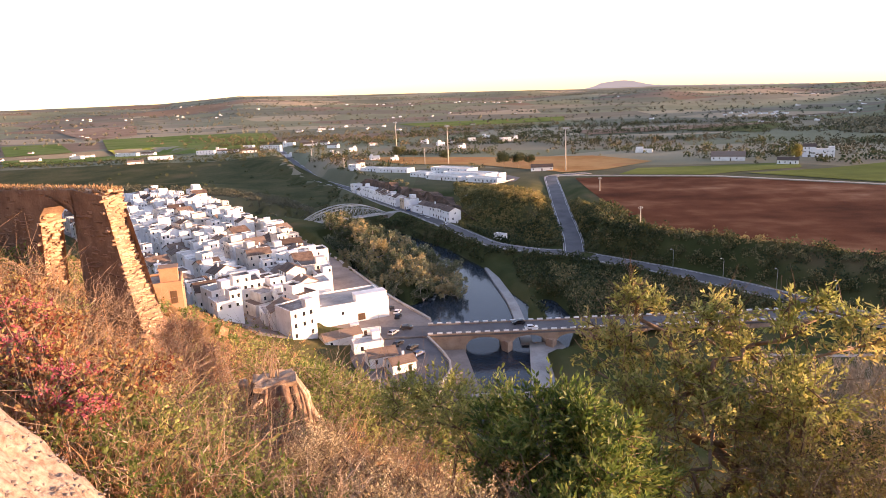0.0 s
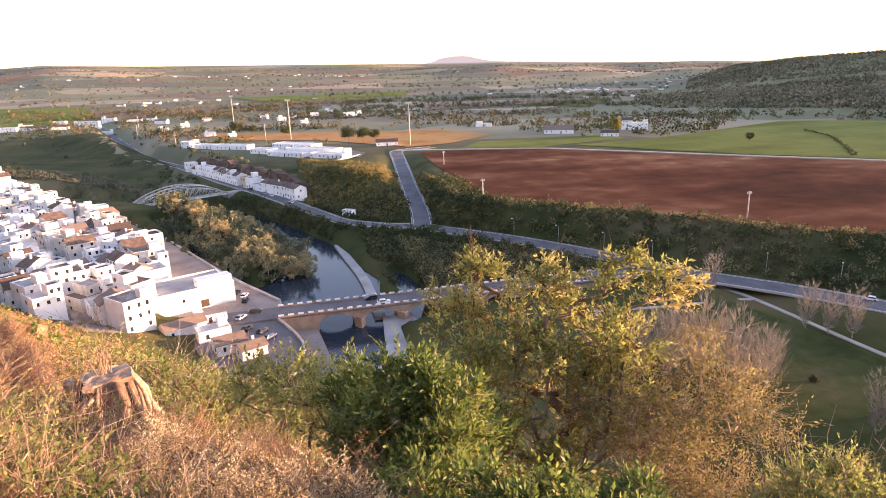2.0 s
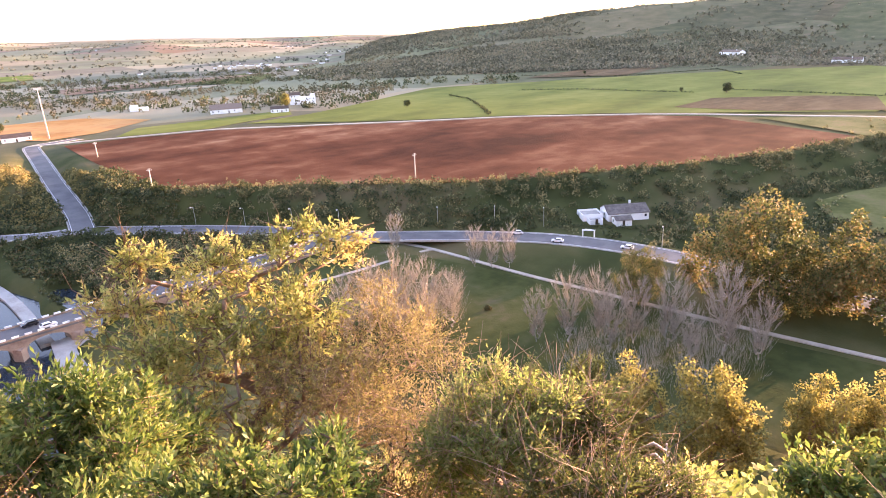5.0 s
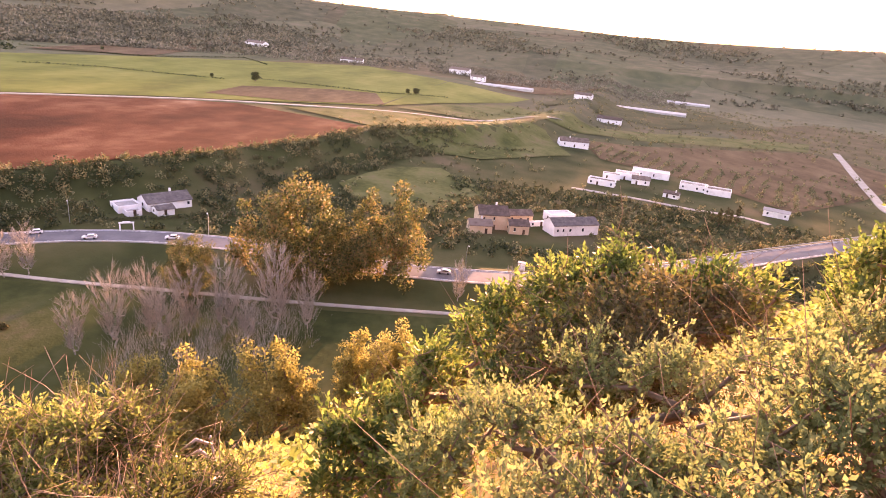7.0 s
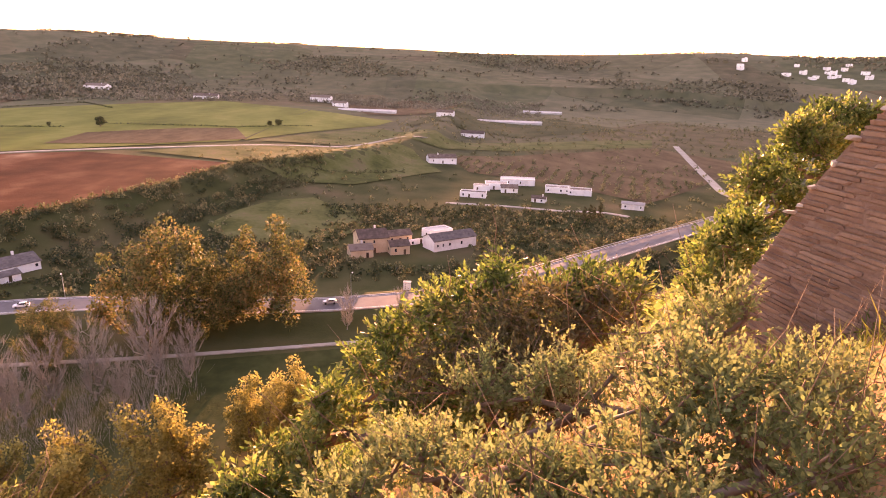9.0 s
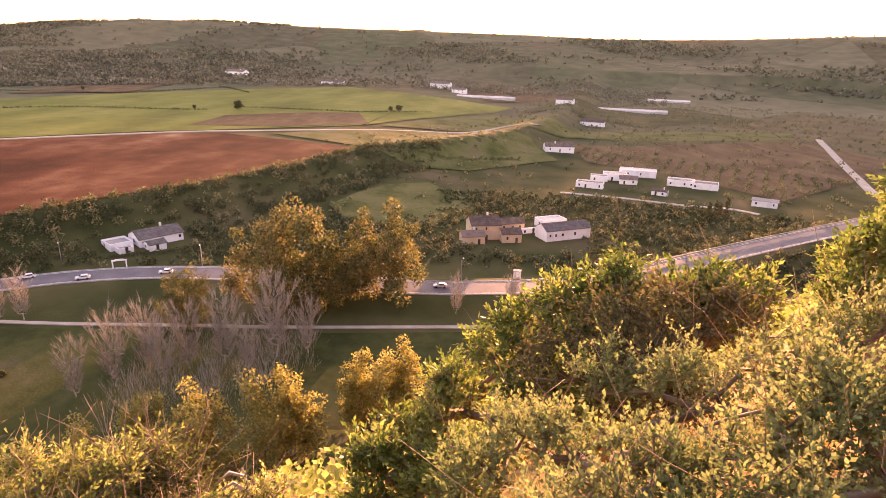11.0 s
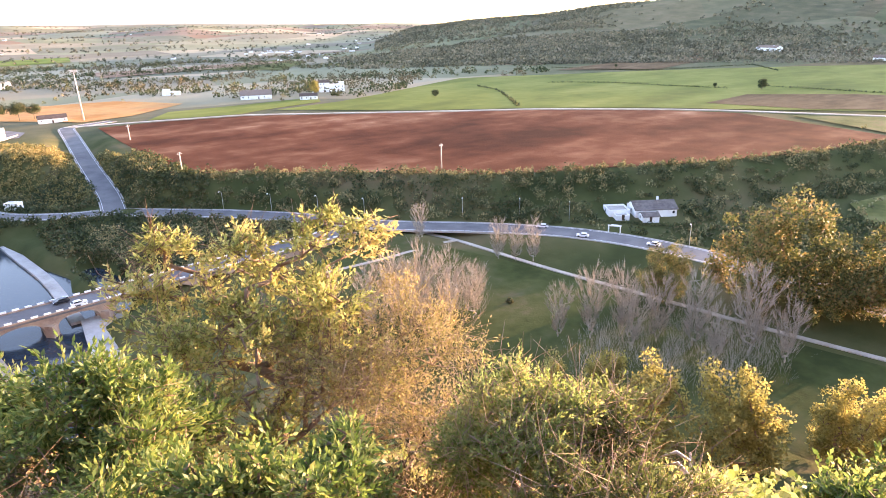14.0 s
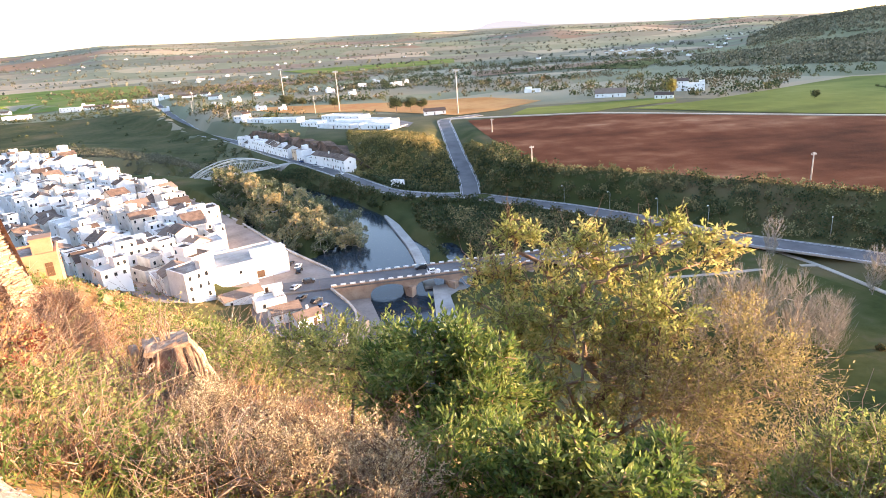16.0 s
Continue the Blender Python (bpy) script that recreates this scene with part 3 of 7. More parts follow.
GREYGRASS = mat("grey_green_grass", [(0.13, 0.135, 0.075), (0.18, 0.18, 0.10), (0.23, 0.215, 0.125)], 0.012, 0.95, 0.3, 0.8, spec=0.03)
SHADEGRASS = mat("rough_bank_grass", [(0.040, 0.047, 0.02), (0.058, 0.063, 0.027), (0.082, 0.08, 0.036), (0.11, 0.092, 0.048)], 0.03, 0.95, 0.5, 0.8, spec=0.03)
patch("field", [(448, 228), (517, 230), (559, 165), (570, 128), (492, 103), (455, 160)], BROWNFIELD, "brown fallow strip in the green fields", "field", 0.55, 14)
patch("field", [(484, 104), (560, 72), (676, 8), (740, -12), (778, 50), (790, 88), (640, 100)], CROP, "green field tapering towards the farms", "field", 0.5, 12)
patch("field", [(560, 66), (648, 6), (573, -57), (626, -159), (659, -287), (595, -260), (533, -54), (500, 38), (486, 92)], DULLGRASS, "dull green pasture beyond the track", "field", 0.5, 12)
patch("field", [(498, -51), (588, -258), (500, -300), (400, -215), (340, -150), (400, -110), (440, -60)], BROWNFIELD, "brown orchard ground of the western groves", "field", 0.3, 12)
patch("field", [(700, -20), (820, -60), (900, -240), (760, -300), (660, -150)], SHADEGRASS, "dark green field beside the greenhouses", "field", 0.5, 16)
patch("field", [(800, 20), (1010, 70), (1090, -60), (930, -120), (840, -50)], BROWNFIELD, "brown field below the ridge", "field", 0.7, 16)
patch("field", [(640, 524), (697, 421), (963, 470), (1090, 320), (1200, 350), (1100, 480), (911, 545)], BROWNFIELD, "brown fallow field below the ridge", "field", 0.9, 16)
patch("field", [(640, 1140), (700, 1095), (930, 1045), (1080, 1015), (1180, 1090), (1160, 1150), (1060, 1180), (960, 1235), (840, 1235)], GREYGRASS, "grey-green pasture climbing the wooded hill", "field", 1.6, 22)
patch("field", [(367, 1022), (578, 1155), (568, 1025), (441, 865)], DULLGRASS, "dull green field behind the tree belts", "field", 0.9, 20)
patch("field", [(-600, 800), (-481, 806), (-376, 812), (-262, 800), (-196, 815), (-160, 730), (-128, 650), (-84, 545), (-88, 480), (-104, 440), (-149, 505), (-203, 530), (-290, 560), (-383, 600), (-520, 690)], SHADEGRASS, "dark grassy slope of the far bank", "field", 0.5, 12)
patch("field", [(-709, 1029), (-584, 1100), (-415, 1050), (-303, 1010), (-443, 870), (-576, 840)], PASTURE, "green meadow on the far terrace", "field", 0.8, 20)
patch("field", [(421, 158), (455, 100), (482, 43), (494, -23), (432, -40), (378, 18), (376, 56), (384, 90)], DULLGRASS, "dull green field at the end of the track", "field", 0.45, 10)
patch("field", [p[:2] for p in plan((60, 205), (110, 208), (150, 205), (166, 160), (169, 130), (173, 100), (176, 60), (186, 0), (170, -60), (140, -60), (110, 10), (80, 70), (50, 120), (42, 170))], MEADOW, "short green riverside meadow", "field", 0.2, 8)


# ---- buildings ----
def unit_box_mesh(name, material):
    bm = boxes((-0.5, -0.5, -0.5, 0.5, 0.5, 0.5))
    me = bpy.data.meshes.new(name)
    bm.to_mesh(me)
    bm.free()
    me.materials.append(material)
    return me


PANE, DOORLEAF, SILL, STACK = unit_box_mesh("pane", GLASS), unit_box_mesh("door", DARKDOOR), unit_box_mesh("sill", PAINT), unit_box_mesh("chimney", WHITE)


def piece(name, me, parent, at, size):
    ob = new(name, me)
    ob.parent = parent
    ob.location, ob.scale = at, size
    return ob


def gable_roof(w, d, h, rise, over=0.35, t=0.16):
    """Two sloping slabs that meet at a ridge along x, the tile courses as real steps."""
    steps = 5
    half, e = d / 2 + over, rise * over / (d / 2)
    up = []
    for k in range(steps):
        for f, lift in ((k, 0.06), (k + 1, 0.0)):
            up.append((-half * (1 - f / steps), h - e + (rise + e) * f / steps + t + lift))
    prof = up + [(-y, z) for y, z in reversed(up)][1:] + [(half, h - e), (0, h + rise - 0.02), (-half, h - e)]
    bm = bmesh.new()
    a = [bm.verts.new((-w / 2 - over, y, z)) for y, z in prof]
    b = [bm.verts.new((w / 2 + over, y, z)) for y, z in prof]
    bm.faces.new(a)
    bm.faces.new(b[::-1])
    for k in range(len(prof)):
        bm.faces.new((a[k], b[k], b[(k + 1) % len(prof)], a[(k + 1) % len(prof)]))
    bmesh.ops.recalc_face_normals(bm, faces=bm.faces[:])
    return bm


def gable_walls(w, d, h, rise):
    bm = bmesh.new()
    prof = [(-d / 2, -4.0), (d / 2, -4.0), (d / 2, h), (0, h + rise), (-d / 2, h)]
    a = [bm.verts.new((-w / 2, y, z)) for y, z in prof]
    b = [bm.verts.new((w / 2, y, z)) for y, z in prof]
    bm.faces.new(a)
    bm.faces.new(b[::-1])
    for k in range(5):
        bm.faces.new((a[k], b[k], b[(k + 1) % 5], a[(k + 1) % 5]))
    bmesh.ops.recalc_face_normals(bm, faces=bm.faces[:])
    return bm


def house(x, y, w, d, h, turn, roof="flat", rnd=None, label="", group="", z=None, wall=None, floors=None, rise=None, every=3.2, category="house", garage=False, tile=None, hut=True):
    """A house on the ground at x, y: walls, roof, panes, door, chimney."""
    rnd = rnd or random.Random(int(x * 31 + y * 17))
    wall = wall or WHITE
    base = new("house")
    zz = ground_at(x, y) if z is None else z
    base.matrix_world = pose(x, y, zz, 0, 0, turn)
    tagged(base, label, category, group)
    floors = floors or max(1, round(h / 3.0))
    if roof == "flat":
        p = rnd.uniform(0.2, 0.75)
        t = 0.28
        part("wall", boxes((-w / 2, -d / 2, -4.5, w / 2, -d / 2 + t, h + p), (-w / 2, d / 2 - t, -4.5, w / 2, d / 2, h + p),
                           (-w / 2, -d / 2 + t, -4.5, -w / 2 + t, d / 2 - t, h + p), (w / 2 - t, -d / 2 + t, -4.5, w / 2, d / 2 - t, h + p)), wall, base)
        part("roof", boxes((-w / 2 + t, -d / 2 + t, h - 0.25, w / 2 - t, d / 2 - t, h)), tile or TERRACE, base)
        if group == "town houses" and w > 5 and rnd.random() < 0.6:
            a, b, up = w * rnd.uniform(0.45, 0.7), d * rnd.uniform(0.5, 0.8), rnd.uniform(2.3, 2.9)
            cx, cy = rnd.choice((-1, 1)) * (w / 2 - a / 2 - 0.02), rnd.choice((-1, 1)) * (d / 2 - b / 2 - 0.02)
            k = rnd.uniform(0.2, 0.8)
            part("upper_storey", boxes((cx - a / 2, cy - b / 2, h - 0.2, cx + a / 2, cy - b / 2 + 0.25, h + up + k), (cx - a / 2, cy + b / 2 - 0.25, h - 0.2, cx + a / 2, cy + b / 2, h + up + k),
                                       (cx - a / 2, cy - b / 2 + 0.25, h - 0.2, cx - a / 2 + 0.25, cy + b / 2 - 0.25, h + up + k), (cx + a / 2 - 0.25, cy - b / 2 + 0.25, h - 0.2, cx + a / 2, cy + b / 2 - 0.25, h + up + k)), wall, base)
            part("upper_roof", boxes((cx - a / 2 + 0.25, cy - b / 2 + 0.25, h + up - 0.2, cx + a / 2 - 0.25, cy + b / 2 - 0.25, h + up)), tile or TERRACE, base)
            for f in (-0.25, 0.25):
                if rnd.random() < 0.6:
                    for sd in (-1, 1):
                        piece("window", PANE, base, (cx + f * a, cy + sd * (b / 2 + 0.01), h + up * 0.5), (0.8, 0.08, 1.2))
        elif hut and rnd.random() < 0.7 and w > 5:
            a, b = rnd.uniform(2.2, w * 0.45), rnd.uniform(2.2, d * 0.5)
            cx, cy = rnd.choice((-1, 1)) * (w / 2 - a / 2 - 0.4), rnd.choice((-1, 1)) * (d / 2 - b / 2 - 0.4)
            part("roof_hut", boxes((cx - a / 2, cy - b / 2, h, cx + a / 2, cy + b / 2, h + 2.5), (cx - a / 2 - 0.15, cy - b / 2 - 0.15, h + 2.5, cx + a / 2 + 0.15, cy + b / 2 + 0.15, h + 2.65)), wall, base)
    else:
        rise = rise or d * 0.24
        part("wall", gable_walls(w, d, h, rise), wall, base)
        part("roof", gable_roof(w, d, h, rise), tile or ROOFTILE, base)
        if rnd.random() < 0.6:
            piece("chimney", STACK, base, (rnd.uniform(-w * 0.3, w * 0.3), d * 0.15, h + rise + 0.2), (0.7, 0.6, 1.6))
    if group == "town houses" and rnd.random() < 0.45:
        a, k = w * rnd.uniform(0.4, 0.9), rnd.uniform(2.6, 3.4)
        cx, sd = rnd.uniform(-0.5, 0.5) * (w - a), rnd.choice((-1, 1))
        y0, y1 = sorted((sd * (d / 2 - 0.1), sd * (d / 2 + rnd.uniform(1.5, 3.0))))
        part("lean_to", boxes((cx - a / 2, y0, -4.0, cx + a / 2, y1, k), (cx - a / 2 - 0.1, y0, k, cx + a / 2 + 0.1, y1, k + 0.18)), wall, base)
    tc, ts = math.cos(radians(turn)), math.sin(radians(turn))
    for side in (-1, 1):
        if side * (ts * x - tc * y) < 0 and math.hypot(x, y) > 120:
            continue  # the far side of distant houses shows in no view
        n = max(1, int(w / every))
        for f in range(floors):
            for k in range(n):
                if rnd.random() < 0.3:
                    continue
                cx = (k + 0.5) * w / n - w / 2 + rnd.uniform(-0.3, 0.3)
                cz = f * (h / floors) + h / floors * 0.55
                if f == 0 and k == n // 2:
                    piece("door", DOORLEAF, base, (cx, side * (d / 2 + 0.01), 1.05), ((2.6 if garage else 1.0), 0.08, 2.1 if not garage else 2.4))
                else:
                    wd = piece("window", PANE, base, (cx, side * (d / 2 + 0.01), cz), (rnd.uniform(0.65, 0.95), 0.08, rnd.uniform(0.95, 1.35)))
                    if math.hypot(x, y) < 300:
                        piece("sill", SILL, wd, (0, side * 0.8, -0.55), (1.2, 2.5, 0.08))
    for side in (-1, 1):
        if rnd.random() < 0.7 and side * (tc * x + ts * y) < 0:
            for f in range(floors):
                piece("window", PANE, base, (side * (w / 2 + 0.01), rnd.uniform(-d * 0.25, d * 0.25), (f + 0.55) * h / floors), (0.08, rnd.uniform(0.7, 1.1), rnd.uniform(0.9, 1.3)))
    return base


OFFWHITE = mat("aged_limewash", [(0.52, 0.46, 0.39), (0.66, 0.60, 0.53), (0.74, 0.70, 0.64)], 0.5, 0.85, 0.2, 6)
rng = random.Random(11)
# the white town between the castle hill and the river
TOWN = [(-262, 520), (-192, 500), (-142, 418), (-112, 378), (-78, 318), (-50, 262), (-46, 240), (-46, 200), (-40, 182), (-54, 172), (-98, 222), (-176, 318), (-290, 440)]
axis = math.degrees(math.atan2(0.80, -0.60))
ca, sa = math.cos(radians(axis)), math.sin(radians(axis))
row = 0
v = -120.0
while v < 160:
    depth = rng.uniform(8.0, 10.5)
    u = -80.0 + rng.uniform(0, 6)
    while u < 520:
        w = rng.uniform(6.0, 11.0)
        x, y = -25 + ca * (u + w / 2) - sa * v, 165 + sa * (u + w / 2) + ca * v
        if bool(inside(np.array([x]), np.array([y]), TOWN)[()][0]) and rng.random() < 0.93:
            kind = rng.random()
            hh = rng.choice((4.6, 5.6, 6.2, 6.6, 7.2, 7.8, 8.8, 9.4))
            turn = axis + rng.uniform(-13, 13) - (90 if rng.random() < 0.68 else 0)
            if kind < 0.66:
                house(x, y, w - 0.3, depth - 0.4, hh, turn, "flat", rng, "whitewashed flat-roofed town house with a roof terrace", "town houses", z=max(8.2, ground_at(x, y)), wall=rng.choice((WHITE, WHITE, WHITE, WHITE, OFFWHITE)), tile=rng.choice((TERRACE, TERRACE, ROOFTILE, CONCRETE)), every=2.5)
            else:
                house(x, y, w - 0.3, depth - 0.4, hh - 0.6, turn, "gable", rng, "whitewashed town house with a brown tiled roof", "town houses", z=max(8.2, ground_at(x, y)), wall=rng.choice((WHITE, WHITE, WHITE, OFFWHITE)), every=2.5)
        u += w + (3.4 if rng.random() < 0.22 else 0.0)
    row += 1
    v += depth + (4.5 if row % 2 == 0 else 0.2)
# larger single buildings of the town
tagged(patch('pavement', TOWN, QUAY, 'paved town streets between the white houses', 'pavement', 0.15, 9.0), 'worn grey paving of the town streets', 'pavement', kind='structure')
house(-196, 486, 44, 14, 8.0, -12, "flat", rng, "long white block with many windows at the edge of the town", "", every=3.5)
house(-108, 372, 17, 9, 6.2, 10, "flat", rng, "detached white house by the river road")
house(-35, 211, 26, 17, 6.0, 24, "flat", rng, "white warehouse with a flat terrace roof and a dark gate", category="warehouse", z=6.2, garage=True, every=6, floors=1, tile=CONCRETE)
house(-50, 226, 13, 10, 7.5, 24, "flat", rng, "tall whitewashed house behind the warehouse", z=7)
house(-33, 184, 12, 6, 3.2, 30, "gable", rng, "low white house with a grey roof below the hill", z=5.6)
house(-24, 178, 9, 5, 3.0, 18, "flat", rng, "low white yard building at the foot of the hill", z=5.6)
house(-19, 168, 8, 6, 3.2, 20, "gable", rng, "small white house with a red tiled roof", z=5.6)
house(-13, 163, 7, 5, 2.8, 25, "gable", rng, "small white outhouse with a red tiled roof", z=5.6)
house(-26, 190, 10, 1.2, 2.2, 14, "flat", rng, "white garden wall with a capping", category="wall", z=5.6)

# the row along the far bank
rowline = resample([(-74, 520, 0), (-54, 482, 0), (-28, 428, 0), (-4, 386, 0), (5, 369, 0)], 6.6)
for k, (p, q) in enumerate(zip(rowline, rowline[1:])):
    L = math.hypot(q[0] - p[0], q[1] - p[1])
    t = math.degrees(math.atan2(q[1] - p[1], q[0] - p[0]))
    hh = rng.choice((6.4, 5.8, 6.9, 6.2, 3.8, 6.6)) + rng.uniform(-0.4, 0.4)
    if rng.random() < 0.08:
        continue
    nx, ny = (q[1] - p[1]) / L, -(q[0] - p[0]) / L
    cx, cy = (p[0] + q[0]) / 2 - nx * 3.5, (p[1] + q[1]) / 2 - ny * 3.5
    house(cx, cy, L - 0.1, 8.0, hh, t + 180, "gable" if rng.random() < 0.45 else "flat", rng, "whitewashed two-storey terrace house on the street", "row houses", z=7.0, every=2.6, wall=CREAM if k == 15 else WHITE)
house(30, 318, 6, 3.6, 2.6, -40, "flat", rng, "small white kiosk beside the street", z=6.8, hut=False)

# rock face behind the row
CLIFF = mat("cliff_rock", [(0.045, 0.032, 0.024), (0.085, 0.055, 0.038), (0.14, 0.085, 0.058), (0.20, 0.13, 0.09)], 0.2, 0.95, 1.0, 1.0)
bm = bmesh.new()
top = resample([(-78, 556, 0), (-58, 522, 0), (-40, 488, 0), (-14, 434, 0), (8, 394, 0), (24, 366, 0)], 4)
grid = []
for p in top:
    colm = []
    for k in range(8):
        f = k / 7
        n1 = noise.noise(Vector((p[0] * 0.12, p[1] * 0.12, f * 2.0))) * 2.6 + noise.noise(Vector((p[0] * 0.5, p[1] * 0.5, f * 7))) * 0.7
        colm.append(bm.verts.new((p[0] - 4.5 + 2.5 * f + n1 * 0.7, p[1] - 2.4 + 1.2 * f + n1 * 0.3, 5.0 + f * (12.0 + noise.noise(Vector((p[0] * 0.09, p[1] * 0.09, 9))) * 3.5) * min(1.0, 0.15 + math.hypot(p[0] - 24, p[1] - 366) / 45, 0.15 + math.hypot(p[0] + 78, p[1] - 556) / 45))))
    grid.append(colm)
for a, b in zip(grid, grid[1:]):
    for k in range(7):
        bm.faces.new((a[k], b[k], b[k + 1], a[k + 1]))
back = bmesh.ops.extrude_face_region(bm, geom=bm.faces[:])
for v in back["geom"]:
    if isinstance(v, bmesh.types.BMVert):
        v.co += Vector((7, 3.5, -1.0))
bmesh.ops.recalc_face_normals(bm, faces=bm.faces[:])
tagged(part("cliff", bm, CLIFF, None), "brown rock face behind the row of houses", "cliff", kind="structure")

# the school and its neighbours on the plateau
for x, y, w, d, h, t in ((6, 497, 34, 14, 3.2, -42), (34, 470, 30, 11, 3.0, -42), (24, 500, 44, 15, 4.4, -42), (12, 528, 40, 14, 5.6, -42), (-14, 522, 18, 12, 3.6, -42), (44, 497, 14, 9, 3.2, -42), (-40, 566, 34, 12, 3.2, -30), (-62, 586, 22, 9, 2.8, -30), (-80, 598, 9, 8, 5.4, -30)):
    house(x, y, w, d, h, t, "flat", rng, "low white school block with a flat white roof", "school blocks", tile=OFFWHITE, every=3.6, category="school", hut=False)
tagged(patch("pavement", [(33, 456), (55, 462), (62, 486), (52, 512), (46, 500), (50, 478)], ASPHALT, "grey paved yard beside the school", "pavement", 0.4, 8), "grey paved yard beside the school", "pavement", kind="structure")
tagged(ribbon(on_ground([(56, 476), (50, 462), (38, 446), (29, 432), (21, 414), (15, 398)]), -0.5, 0.5, 0.9, "wall_spur", CONCRETE, 1.6), "pale low wall running down the spur", "wall", kind="structure")
house(86, 530, 18, 9, 3.2, -5, "gable", rng, "low white shed beside the mast")
for x, y, w, h in ((-320, 939, 22, 7), (-273, 914, 34, 4.5), (-242, 1034, 28, 6), (-570, 1018, 50, 5), (-389, 814, 28, 4), (-114, 846, 15, 6), (-97, 944, 17, 5), (-71, 700, 16, 5),
                   (-48, 682, 12, 4), (3, 881, 16, 6), (19, 906, 13, 6), (50, 949, 17, 6), (101, 914, 37, 7), (-325, 1505, 25, 6), (-286, 1581, 26, 6), (211, 651, 25, 4), (-80, 640, 12, 5),
                   (-154, 932, 25, 6), (-180, 1010, 20, 6), (-210, 880, 18, 5), (-130, 790, 15, 5), (30, 820, 13, 5), (-20, 930, 16, 6), (75, 1000, 18, 6)):
    house(x, y, w * 0.66, max(7, w * 0.3), h * 0.72, rng.uniform(-25, 25), rng.choice(("flat", "gable")), rng, "white country house among trees on the plain", "plain houses", every=5)
house(251, 548, 27, 12, 3.6, -25, "gable", rng, "low white farmhouse with a dark red roof", rise=4, every=4)
house(277, 500, 15, 8, 3.4, -30, "gable", rng, "small white farm building with a tiled roof")
house(332, 545, 17, 11, 6.4, -30, "flat", rng, "two-storey white country house", every=3)
house(322, 549, 10, 9, 9.0, -30, "gable", rng, "red-roofed upper wing of the white country house")

# the villa beside the valley road
GREYTILE = mat("weathered_tile", [(0.085, 0.072, 0.064), (0.13, 0.11, 0.10), (0.18, 0.155, 0.14)], 0.6, 0.85, 0.4, 5)
house(213, 125, 16, 10, 2.7, -38, "gable", rng, "white villa with a grey-brown tiled roof beside the road", rise=2.3, tile=GREYTILE)
house(205, 121, 6, 5, 2.2, -38, "gable", rng, "white porch of the villa with a tiled roof", rise=1.0, tile=GREYTILE)
house(203, 134, 8, 8, 1.7, -38, "flat", rng, "white terrace wing of the villa", hut=False, tile=CONCRETE)
house(199, 129, 5, 4, 1.4, -38, "flat", rng, "low white garage of the villa", hut=False, tile=CONCRETE)
gate = new("gate")
gate.matrix_world = pose(183, 121, ground_at(183, 121), 0, 0, -60)
tagged(gate, "white arched driveway gate of the villa", "gate")
part("post", boxes((-2.2, -0.25, -0.5, -1.8, 0.25, 2.6)), WHITE, gate)
part("post", boxes((1.8, -0.25, -0.5, 2.2, 0.25, 2.6)), WHITE, gate)
part("lintel", boxes((-2.3, -0.3, 2.6, 2.3, 0.3, 2.95), (-1.2, -0.28, 2.95, 1.2, 0.28, 3.15)), WHITE, gate)
# farms in the west
house(250, 5, 12, 11, 6.0, -75, "gable", rng, "cream two-storey farmhouse with a tiled roof", wall=CREAM)
house(241, 9, 9, 7, 3.2, -75, "gable", rng, "cream lean-to of the farmhouse", wall=CREAM)
house(246, -6, 8, 7, 3.6, -75, "gable", rng, "cream wing of the farmhouse", wall=CREAM)
house(263, -6, 11, 7, 3.2, -70, "gable", rng, "farm shed with a rusty tiled roof", wall=CREAM)
house(255, -28, 21, 9, 4.4, -62, "gable", rng, "long white farm building with a grey roof", every=3, tile=GREYTILE)
house(271, -24, 12, 7, 3.4, -62, "flat", rng, "white annex of the long farm building", hut=False)
house(258, -14, 9, 1.0, 1.8, -62, "flat", rng, "white yard wall of the farm", category="wall", hut=False)
for x, y, w, d, h, t in ((357, -52, 15, 7, 2.8, 75), (383, -70, 14, 9, 3.6, 82), (396, -86, 22, 10, 3.8, 78), (372, -106, 15, 9, 3.0, 74), (366, -118, 14, 9, 3.0, 74), (378, -60, 10, 6, 3, 82),
                         (372, -76, 10, 7, 3, 82), (345, -88, 8, 5, 2.4, 65)):
    house(x, y, w, d, h, t, rng.choice(("flat", "flat", "gable")), rng, "low white farm building in an olive grove", "grove farm", every=3.4, hut=False)
house(329, -137, 12, 7, 3.0, 66, "gable", rng, "small white hut beside the farm lane", rise=0.8, tile=CONCRETE)
for x, y, w, d, h, lab in ((469, -43, 21, 10, 4, "white farm house in the fields"), (953, 91, 30, 12, 7, "white farm house in the fields"), (900, 60, 20, 9, 5, "white farm house in the fields"),
                           (1064, 448, 40, 14, 6, "white farm house in the fields"), (634, -89, 23, 10, 4, "white farm house in the fields"), (760, -73, 20, 10, 4, "white farm house in the fields"),
                           (962, 256, 34, 12, 4, "white farm house in the fields")):
    house(x, y, w, d, h, 80 + rng.uniform(-20, 20), "gable", rng, lab, "field farms", every=6)
for x, y, w in ((854, 22, 77), (816, -161, 84), (1000, -250, 60)):
    g = new("greenhouse")
    g.matrix_world = pose(x, y, ground_at(x, y) - 0.3, 0, 0, 80)
    tagged(g, "long white plastic-covered greenhouse", "greenhouse", "greenhouses")
    part("wall", gable_walls(w, 14, 2.6, 1.6), PLASTIC, g)
    part("roof", gable_roof(w, 14, 2.6, 1.6), PLASTIC, g)
